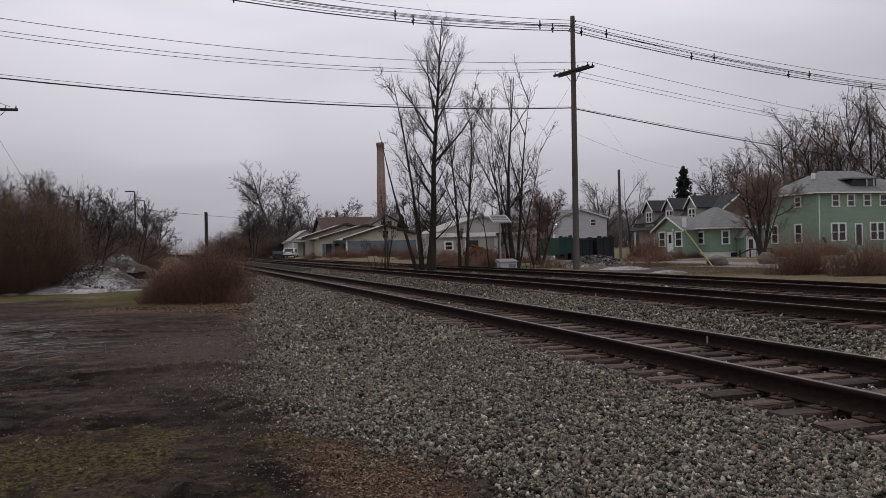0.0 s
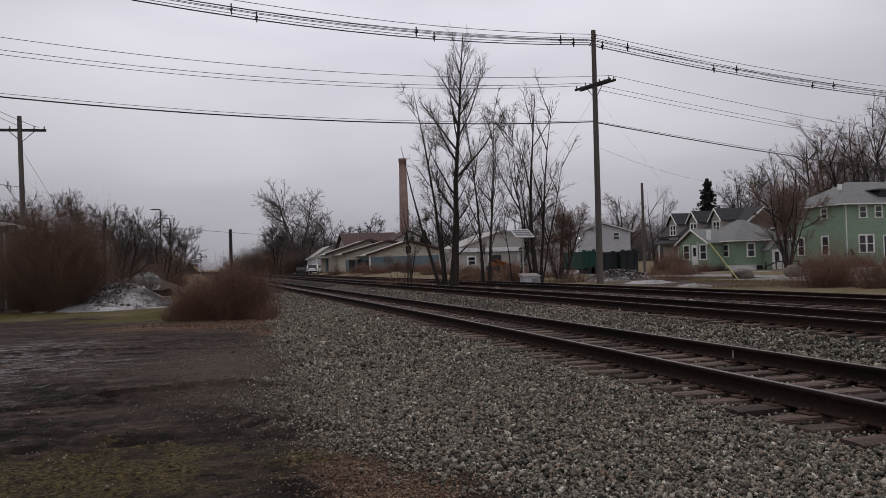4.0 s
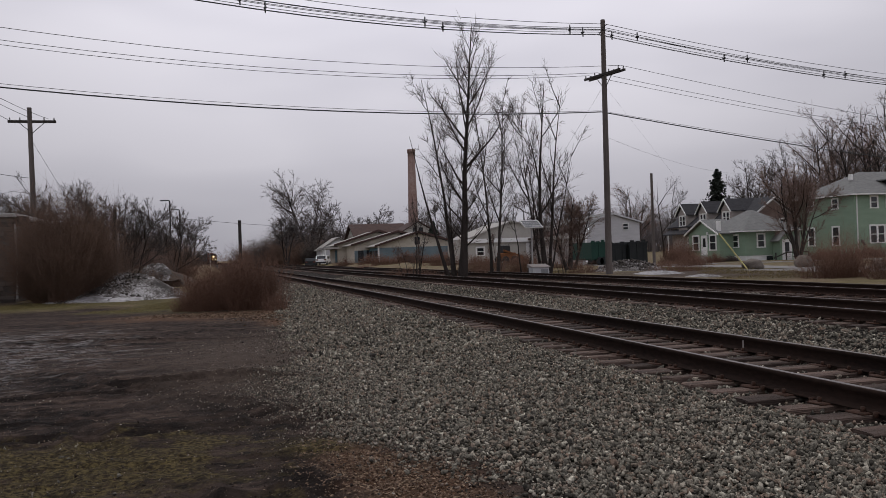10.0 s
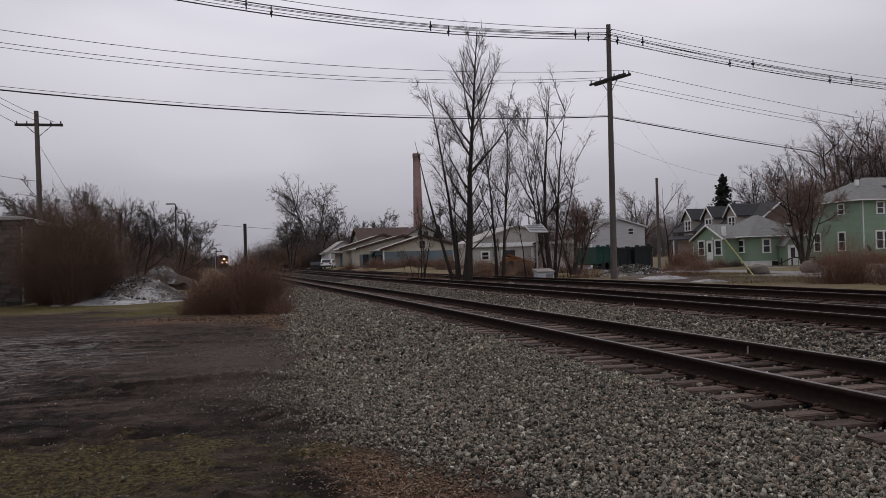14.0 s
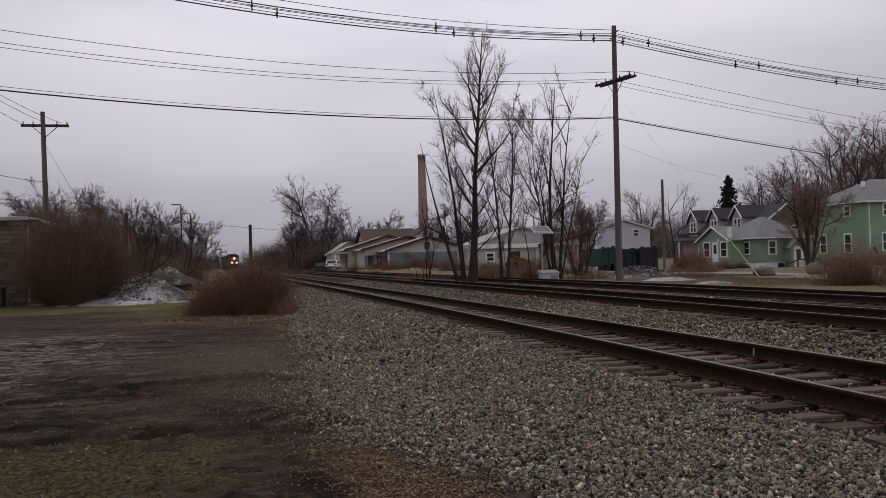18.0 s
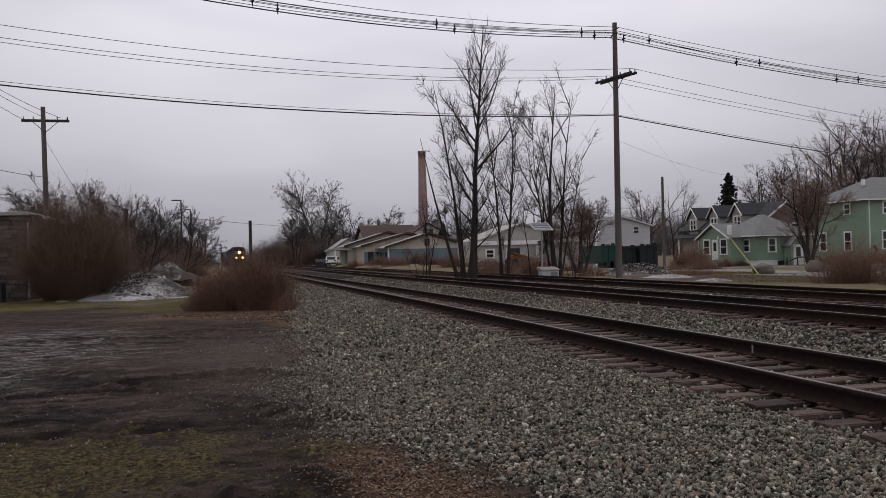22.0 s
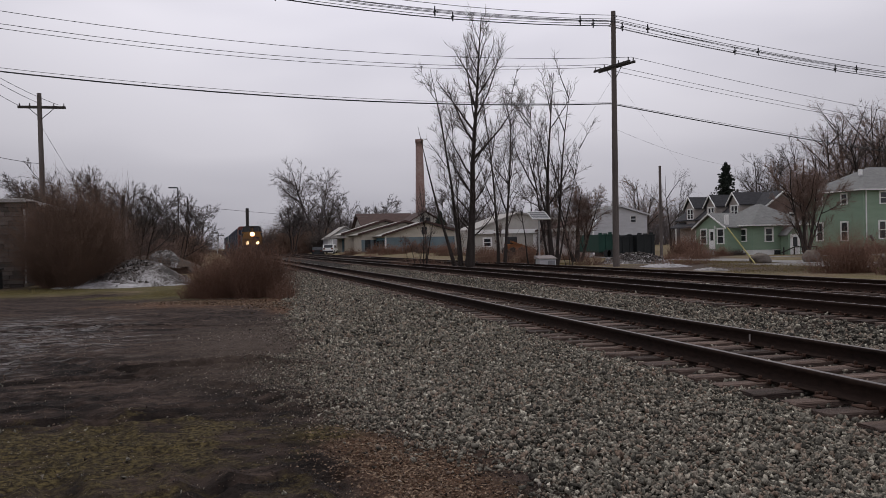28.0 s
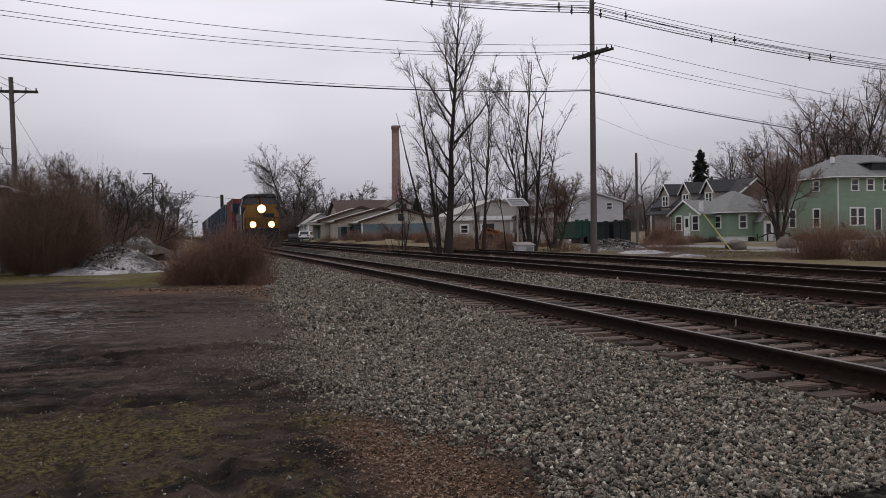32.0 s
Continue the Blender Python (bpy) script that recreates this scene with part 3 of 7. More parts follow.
    L(wet, flat.inputs["Value"])
    L(flat.outputs["Result"], bp.inputs["Strength"])
    hs = N("ShaderNodeMath")
    hs.operation = "MULTIPLY_ADD"
    hs.inputs[1].default_value = 0.9
    L(wfac, hs.inputs[0])
    L(n2.outputs["Fac"], hs.inputs[2])
    L(hs.outputs[0], bp.inputs["Height"])
    L(bp.outputs["Normal"], b.inputs["Normal"])
    return m


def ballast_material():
    m = bpy.data.materials.new("ballast_gravel_gap_shade")
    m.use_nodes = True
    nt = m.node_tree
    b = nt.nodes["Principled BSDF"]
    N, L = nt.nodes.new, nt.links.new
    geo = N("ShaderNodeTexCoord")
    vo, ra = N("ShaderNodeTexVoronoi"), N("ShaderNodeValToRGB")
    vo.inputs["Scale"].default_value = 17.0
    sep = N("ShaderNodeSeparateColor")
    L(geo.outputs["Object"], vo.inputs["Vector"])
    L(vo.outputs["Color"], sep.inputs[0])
    # near-black tones: the shade in gaps between the stones is put into this colour
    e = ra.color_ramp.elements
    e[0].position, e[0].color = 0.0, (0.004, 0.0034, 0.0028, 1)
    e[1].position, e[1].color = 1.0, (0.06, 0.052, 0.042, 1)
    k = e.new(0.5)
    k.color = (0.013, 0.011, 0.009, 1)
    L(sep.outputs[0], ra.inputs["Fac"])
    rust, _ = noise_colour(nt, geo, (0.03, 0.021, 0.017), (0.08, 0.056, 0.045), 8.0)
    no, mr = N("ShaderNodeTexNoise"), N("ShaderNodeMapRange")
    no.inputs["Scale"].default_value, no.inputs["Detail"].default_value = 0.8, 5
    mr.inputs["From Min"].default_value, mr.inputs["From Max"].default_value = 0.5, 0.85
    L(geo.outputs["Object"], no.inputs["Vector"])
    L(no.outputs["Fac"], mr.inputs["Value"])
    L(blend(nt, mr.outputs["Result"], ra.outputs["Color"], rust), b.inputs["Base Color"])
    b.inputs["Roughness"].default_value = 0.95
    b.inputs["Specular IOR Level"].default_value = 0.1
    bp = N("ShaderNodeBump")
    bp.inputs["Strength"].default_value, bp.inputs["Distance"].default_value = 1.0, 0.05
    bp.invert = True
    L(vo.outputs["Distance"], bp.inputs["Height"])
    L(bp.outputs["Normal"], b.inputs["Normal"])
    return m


def build_ground():
    xs = graded(-2500, 2500, -7.5, 2.4, 0.065, 1.09)
    ys = graded(-400, 4000, 4.5, 20, 0.065, 1.06)
    X, Y = np.meshgrid(xs, ys)
    V = np.stack([X, Y, ground_z(X, Y)], -1).reshape(-1, 3)
    g = part_np("ground", V, grid_faces(len(xs), len(ys)), ground_material(), smooth=True)
    tagged(g, "dark muddy dirt yard with moss and winter grass beyond", "ground", kind="structure")
    us = np.concatenate([np.arange(0.2, 9.4, 0.1), np.arange(9.4, 20.01, 0.2)])
    ys = graded(-30, 870, 2, 36, 0.12, 1.05)
    U, Y = np.meshgrid(us, ys)
    V = np.stack([U + bend(Y), Y, ballast_z(U, Y)], -1).reshape(-1, 3)
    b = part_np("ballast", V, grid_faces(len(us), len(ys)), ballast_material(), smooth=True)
    tagged(b, "crushed stone ballast bed under three tracks, coloured dark as gap shade", "ballast", kind="structure")


def stones(name, pts, sizes, rng, label, material=None, coarse=False):
    """Small broken stones at the places pts, joined."""
    if coarse:
        bv = np.array([(1, 0, -0.4), (-0.6, 0.9, -0.4), (-0.6, -0.9, -0.4), (0, 0, 1)])
        bf = np.array([(0, 2, 1), (0, 1, 3), (1, 2, 3), (2, 0, 3)])
    else:
        bv = np.array([(-1, -1, -1), (1, -1, -1), (1, 1, -1), (-1, 1, -1), (-1, -1, 1), (1, -1, 1), (1, 1, 1), (-1, 1, 1)]) * 0.66
        bf = np.array([(0, 3, 2, 1), (4, 5, 6, 7), (0, 1, 5, 4), (1, 2, 6, 5), (2, 3, 7, 6), (3, 0, 4, 7)])
    shapes = [1.15 * (bv * rng.uniform(0.62, 1.25, (len(bv), 1)) + rng.uniform(-0.24, 0.24, bv.shape)) for _ in range(24)]
    n = len(pts)
    pick = rng.integers(0, 24, n)
    B = np.array(shapes)[pick]
    q = rng.normal(size=(n, 4)) * np.array([1.0, 0.7, 0.7, 1.0])
    q /= np.linalg.norm(q, axis=1, keepdims=True)
    w, x, y, z = q.T
    Rm = np.stack([1 - 2 * (y * y + z * z), 2 * (x * y - z * w), 2 * (x * z + y * w), 2 * (x * y + z * w), 1 - 2 * (x * x + z * z), 2 * (y * z - x * w),
                   2 * (x * z - y * w), 2 * (y * z + x * w), 1 - 2 * (x * x + y * y)], -1).reshape(n, 3, 3)
    B = B * (sizes[:, None] * rng.uniform(0.55, 1.3, (n, 3)) * np.array([1.25, 1.0, 0.72]))[:, None, :]
    B = np.einsum("nij,nkj->nki", Rm, B)
    V = (B + pts[:, None, :]).reshape(-1, 3)
    F = (bf[None] + (np.arange(n) * len(bv))[:, None, None]).reshape(-1, bf.shape[1])
    ob = part_np(name, V, F, material or M_stone)
    return tagged(ob, label, "gravel", kind="stuff")


def build_stones():
    rng = np.random.default_rng(5)
    pts, sizes = [], []

    def scatter(n, u0, u1, y0, y1, size, keep=None, ground=False, near=1.6):
        u = rng.uniform(u0, u1, n)
        y = y0 + (y1 - y0) * rng.random(n) ** near
        if keep is not None:
            k = rng.random(n) < keep(u, y)
            u, y = u[k], y[k]
        x = u + bend(y)
        z = np.maximum(ballast_z(u, y), ground_z(x, y)) if not ground else ground_z(x, y)
        s = size * rng.lognormal(0, 0.26, len(u)) * (0.5 + 0.5 * smooth01((u - 0.2) / 1.6))
        pts.append(np.stack([x, y, z + rng.uniform(-0.9, 1.3, len(u)) * s], -1)), sizes.append(s)

    def rim(y):
        """How far out the thick ballast reaches; a bare dusty tongue bites into it at y = 14."""
        return np.interp(y, [4, 5.9, 7.3, 8.7, 10.9, 12.6, 13.3, 14.4, 15.4, 18, 24, 30], [1.95, 1.8, 1.15, 0.6, 0.1, 0.15, 1.1, 1.6, 0.9, 1.2, 1.6, 1.9])

    edge = lambda u, y: smooth01((u - rim(y) + 0.35 + 0.3 * vnoise(u * 1.7, y * 1.7, 1.0) + 0.25 * vnoise(u * 5, y * 5, 2.0)) / 0.7)
    scatter(92000, -0.2, 4.6, 4.1, 14.5, 0.0152, edge, near=1.35)
    scatter(9000, 4.5, 7.3, 4.5, 20, 0.0175, near=1.2)
    scatter(15000, 7.2, 9.35, 6.5, 24, 0.021, near=1.2)
    near_pts, near_sizes = np.concatenate(pts), np.concatenate(sizes)
    pts.clear(), sizes.clear()
    scatter(46000, 0.6, 4.6, 13.0, 30, 0.027, edge, near=1.3)
    scatter(22000, 1.6, 4.6, 26, 52, 0.028, near=1.1)
    scatter(3000, 1.3, 4.6, -2, 4.2, 0.026, near=1.0)
    scatter(22000, 7.2, 9.35, 18, 60, 0.026, near=1.3)
    scatter(9000, 4.5, 7.3, 20, 50, 0.028, near=1.2)
    scatter(8000, 12.1, 14.1, 20, 60, 0.032, near=1.2)
    scatter(8000, 9.3, 12.1, 12, 50, 0.03, near=1.2)
    stones("far_ballast_stones", np.concatenate(pts), np.concatenate(sizes), rng, "grey crushed stones of the ballast farther along", None, True)
    pts.clear(), sizes.clear()
    soiled = island_mat("soiled_stone", [(0.0, (0.014, 0.011, 0.009)), (0.45, (0.12, 0.098, 0.08)), (0.85, (0.24, 0.205, 0.17)), (1.0, (0.38, 0.34, 0.29))])
    reach = lambda y: np.interp(y, [5.5, 6.8, 7.6], [0.3, 0.4, 1.5])
    thin = lambda u, y: 0.035 + 0.965 * smooth01((u - rim(y) + reach(y) + 0.6 * vnoise(u * 1.1, y * 1.1, 4.0) + 0.4 * vnoise(u * 4, y * 4, 3.0)) / 1.5) ** 1.4
    scatter(32000, -2.6, 1.9, 4.2, 20, 0.0155, thin, near=1.3)
    stones("spilled_stones", np.concatenate(pts), np.concatenate(sizes), rng, "muddy crushed stones thinning out across the dirt", soiled, True)
    pts.clear(), sizes.clear()
    scatter(30000, -6, 1.8, 4.2, 18, 0.0095, None, True, 1.3)
    scatter(5000, -2.6, 2.2, 3.6, 14, 0.011, lambda u, y: 0.2 + 0.8 * smooth01((u + 1.2) / 2.5), True, 1.3)
    scatter(5500, -6, 1.2, 3.6, 20, 0.017, None, True, 1.3)
    scatter(5000, -7.5, -1.2, 11, 20, 0.02, lambda u, y: smooth01((-1.2 - u) / 2.2), True, 1.0)
    chip_pts, chip_sizes = pts[:], sizes[:]
    pts.clear(), sizes.clear()
    scatter(2600, -6, 1.8, 4.6, 17, 0.0225, lambda u, y: smooth01(0.5 + 1.2 * vnoise(u * 0.8, y * 0.8, 8.0)), True, 1.2)
    stones("stone_chips", np.concatenate(pts), np.concatenate(sizes), rng, "pale stone chips trodden into the mud", M_stone, True)
    pts[:], sizes[:] = chip_pts, chip_sizes
    clod = island_mat("dirt_clod", [(0.0, (0.012, 0.009, 0.0075)), (0.5, (0.05, 0.036, 0.028)), (0.85, (0.12, 0.082, 0.06)), (1.0, (0.26, 0.215, 0.175))])
    tagged(stones("dirt_clods", np.concatenate(pts), np.concatenate(sizes), rng, "dark crumbs of mud and grit on the yard", clod, True), category="dirt")
    pts[:], sizes[:] = [near_pts], [near_sizes]
    stones("ballast_stones", np.concatenate(pts), np.concatenate(sizes), rng, "loose grey crushed stones spilling onto the dirt")


# ---- the three tracks ----
RAIL = [(-0.076, 0.0), (0.076, 0.0), (0.076, 0.012), (0.014, 0.03), (0.009, 0.05), (0.009, 0.125), (0.036, 0.142), (0.0375, 0.170), (0.029, 0.182),
        (-0.029, 0.182), (-0.0375, 0.170), (-0.036, 0.142), (-0.009, 0.125), (-0.009, 0.05), (-0.014, 0.03), (-0.076, 0.012)]


def small_boxes(C, half):
    """Axis-aligned boxes round the centres C."""
    k = np.array([[-1, -1, -1], [1, -1, -1], [1, 1, -1], [-1, 1, -1], [-1, -1, 1], [1, -1, 1], [1, 1, 1], [-1, 1, 1]]) * np.array(half)
    f = np.array([[0, 3, 2, 1], [4, 5, 6, 7], [0, 1, 5, 4], [1, 2, 6, 5], [2, 3, 7, 6], [3, 0, 4, 7]])
    C = np.asarray(C)
    return (C[:, None, :] + k[None]).reshape(-1, 3), (f[None] + (np.arange(len(C)) * 8)[:, None, None]).reshape(-1, 4)


def tie_mesh(rng):
    bm = boxbm(-1.3, -0.115, -0.18, 1.3, 0.115, 0.0, bevel=0.012)
    for v in bm.verts:
        v.co += Vector((rng.uniform(-0.02, 0.02), rng.uniform(-0.008, 0.008), rng.uniform(-0.007, 0.004)))
    me = bpy.data.meshes.new("tie")
    bm.to_mesh(me)
    bm.free()
    me.materials.append(M_tie)
    return me


def build_track(i, y_parts):
    rng = random.Random(10 + i)
    c, lift = TRACKS[i], LIFT[i]
    root = thing("railway_track", pose(0, 0, 0), ("nearest", "middle", "farther")[i] and "steel rails on weathered brown wooden ties in ballast", "railway track", "parallel railway tracks")
    ys = graded(-30, 860, 0, 60, 0.8, 1.04)
    n = len(RAIL)
    for side in (-0.7535, 0.7535):
        h = heading(ys)
        off = np.array([p[0] for p in RAIL])
        zz = np.array([p[1] for p in RAIL])
        X = (bend(ys) + c + side)[:, None] + off[None, :]
        Y = ys[:, None] - h[:, None] * (side + off[None, :])
        Z = np.broadcast_to(zz[None, :] + 0.008 + lift, X.shape)
        V = np.stack([X, Y, Z], -1).reshape(-1, 3)
        idx = np.arange(len(ys) * n).reshape(len(ys), n)
        F = np.stack([idx[:-1], np.roll(idx[:-1], -1, 1), np.roll(idx[1:], -1, 1), idx[1:]], -1).reshape(-1, 4)
        r = part_np("rail", V, F, M_rail, root, "rust-brown steel rail with a worn bright top")
        r.data.materials.append(M_head)
        mi = np.zeros((len(ys) - 1, n), dtype=np.int32)
        mi[:, 8:9] = 1
        r.data.polygons.foreach_set("material_index", mi.ravel())
    tys = np.arange(-8.0, 470.0, 0.497)
    kinds = [tie_mesh(rng) for _ in range(5)]
    rest = []
    plate = mesh_from("tie_plate", *small_boxes([(0, 0, 0)], (0.17, 0.095, 0.008)), M_plate)
    spike = mesh_from("spike", *small_boxes([(0, 0, 0)], (0.014, 0.014, 0.022)), M_plate)
    anchor = mesh_from("rail_anchor", *small_boxes([(0, 0, 0)], (0.022, 0.016, 0.022)), M_plate)
    plates, knobs, anch = [], [], []
    for y in tys:
        yy = y + rng.uniform(-0.03, 0.03)
        x, h = float(bend(yy)) + c, float(heading(yy))
        if y_parts[0] <= y <= y_parts[1]:
            t = new("tie", rng.choice(kinds))
            t.parent = root
            t.matrix_basis = pose(x + rng.uniform(-0.05, 0.05), yy, lift + rng.uniform(-0.012, 0.004), rng.uniform(-0.6, 0.6), 0, -math.degrees(h) + rng.uniform(-1.6, 1.6) + rng.choice((0, 180)))
        else:
            rest.append((x, yy, lift - 0.09))
        if y < 60:
            for side in (-0.7535, 0.7535):
                if i == 0 and 3 < y < 22:
                    q = new("tie_plate", plate)
                    q.parent = root
                    q.matrix_basis = pose(x + side, yy, lift + 0.002)
                else:
                    plates.append((x + side, yy, lift + 0.002))
                for dx in (-0.1, 0.1):
                    k = (x + side + dx + rng.uniform(-0.01, 0.01), yy + rng.uniform(-0.06, 0.06), lift + 0.03)
                    a = (x + side + dx * 0.78, yy + rng.choice((-1, 1)) * 0.15, lift + 0.006)
                    if i == 0 and 3 < y < 26:
                        for name, mesh, p in (("spike", spike, k), ("rail_anchor", anchor, a)):
                            q = new(name, mesh)
                            q.parent = root
                            q.matrix_basis = pose(*p)
                    else:
                        knobs.append(k), anch.append(a)
    V, F = small_boxes(rest, (1.3, 0.115, 0.09))
    tagged(part_np("far_ties", V, F, M_tie, root, "distant wooden ties"), kind="stuff")
    V, F = small_boxes(plates, (0.17, 0.095, 0.008))
    tagged(part_np("tie_plates", V, F, M_plate, root, "rusted steel tie plates"), kind="stuff")
    V, F = small_boxes(knobs, (0.014, 0.014, 0.022))
    tagged(part_np("spikes", V, F, M_plate, root, "rusted spike heads"), kind="stuff")
    V, F = small_boxes(anch, (0.022, 0.016, 0.022))
    tagged(part_np("rail_anchors", V, F, M_plate, root, "rusted rail anchors"), kind="stuff")


def paint_mark(x, y, z, w, h):
    m = part("paint_mark", boxbm(x - 0.006, y - w / 2, z - h / 2, x + 0.002, y + w / 2, z + h / 2), M_tan)
    tagged(m, "small faded pale paint mark on the rail's web", "paint mark")


build_ground()
build_stones()
paint_mark(6.5835 - 0.011, 9.97, 0.085, 0.03, 0.11)
paint_mark(9.9465 - 0.011, 15.0, 0.175, 0.08, 0.06)
build_track(0, (2, 110))
build_track(1, (5, 110))
build_track(2, (8, 110))


# ---- poles and wires ----
def wire_obj(name, pts, r, parent, label=""):
    P = np.array(pts)[None]
    V, F = tubes(P, np.full(P.shape[:2], r), 5)
    return part_np(name, V, F, M_wire, parent, label)


def sagline(a, b, sag, n=24):
    a, b = np.array(a, float), np.array(b, float)
    t = np.linspace(0, 1, n)[:, None]
    p = a + (b - a) * t
    p[:, 2] -= 4 * sag * (t * (1 - t))[:, 0]
    return p


def insulator(parent, x, y, z, r=0.05, h=0.16):
    bm = bmesh.new()
    for k in range(3):
        cyl(bm, (x, y, z + h * k / 3), (x, y, z + h * (k + 0.7) / 3), r * (1 - 0.15 * k), r * 0.6, 8)
    return part("insulator", bm, M_pole_d, parent)


MP = Vector((20.25, 43.03, 0.0))
PL, PR = Vector((-33.0, 30.6, 0)), Vector((74.0, 56.6, 0))
ALONG = (PR - PL).normalized()
ACROSS = Vector((ALONG.y, -ALONG.x, 0))


def wooden_pole(name, base, height, r0, r1, label, lean=(0, 0), material=None):
    root = thing(name, pose(base[0], base[1], base[2]), label, "utility pole")
    bm = bmesh.new()
    bmesh.ops.create_cone(bm, cap_ends=True, segments=14, radius1=r0, radius2=r1, depth=height + 0.6, matrix=Matrix.Translation((0, 0, (height - 0.6) / 2)))
    for v in bm.verts:
        v.co.x += lean[0] * v.co.z / height
        v.co.y += lean[1] * v.co.z / height
    part("shaft", bm, material or M_pole, root)
    return root


def build_main_pole():
    root = wooden_pole("utility_pole", (MP.x, MP.y, -0.05), 13.95, 0.19, 0.125, "tall weathered wooden utility pole with one dark crossarm and spacer cables", (0.12, 0))
    loc = lambda v: (v.x, v.y, v.z)
    # double crossarm square to the line of wires
    arm = bmesh.new()
    d = ACROSS
    nrm = Vector((d.y, -d.x, 0))
    for s in (-1, 1):
        p = nrm * (0.17 * s) + Vector((0.1, 0, 10.93))
        m = Matrix.Translation(p) @ Matrix.Rotation(math.atan2(d.y, d.x), 4, "Z")
        bmesh.ops.create_cube(arm, size=1.0, matrix=m @ Matrix.Diagonal((3.05, 0.09, 0.12, 1)))
    part("crossarm", arm, M_pole_d, root, "dark double wooden crossarm")
    for k in (-1.4, -0.6, 0.6, 1.4):
        for s in (-1, 1):
            p = d * k + nrm * (0.17 * s) + Vector((0.1, 0, 10.99))
            insulator(root, *loc(p))
    br = bmesh.new()
    for s in (-1, 1):
        cyl(br, loc(Vector((0.1, 0, 10.2)) + d * 0.05 * s), loc(Vector((0.1, 0, 10.9)) + d * 0.7 * s), 0.02, n=6)
    part("brace", br, M_pole_d, root)
    tb = bmesh.new()
    cyl(tb, (0.1, 0, 13.45), loc(Vector((0.1, 0, 13.2)) + ACROSS * -0.35), 0.03, n=6)
    cyl(tb, (0.1, 0, 13.55), loc(Vector((0.1, 0, 13.6)) + ACROSS * 0.35), 0.03, n=6)
    part("top_bracket", tb, M_dk_metal, root)


def build_left_pole():
    root = wooden_pole("utility_pole", (-9.87, 50.0, -0.2), 10.2, 0.165, 0.115, "weathered wooden utility pole with a plain dark crossarm", (-0.12, 0))
    arm = boxbm(-1.2, -0.06, 9.38, 1.2, 0.06, 9.52, bevel=0.01)
    part("crossarm", arm, M_pole_d, root, "dark wooden crossarm")
    for x in (-1.1, -0.6, 0.6, 1.1):
        insulator(root, x, 0, 9.52)
    br = bmesh.new()
    for s in (-1, 1):
        cyl(br, (0, -0.1, 8.8), (0.65 * s, -0.07, 9.4), 0.018, n=6)
    part("brace", br, M_pole_d, root)


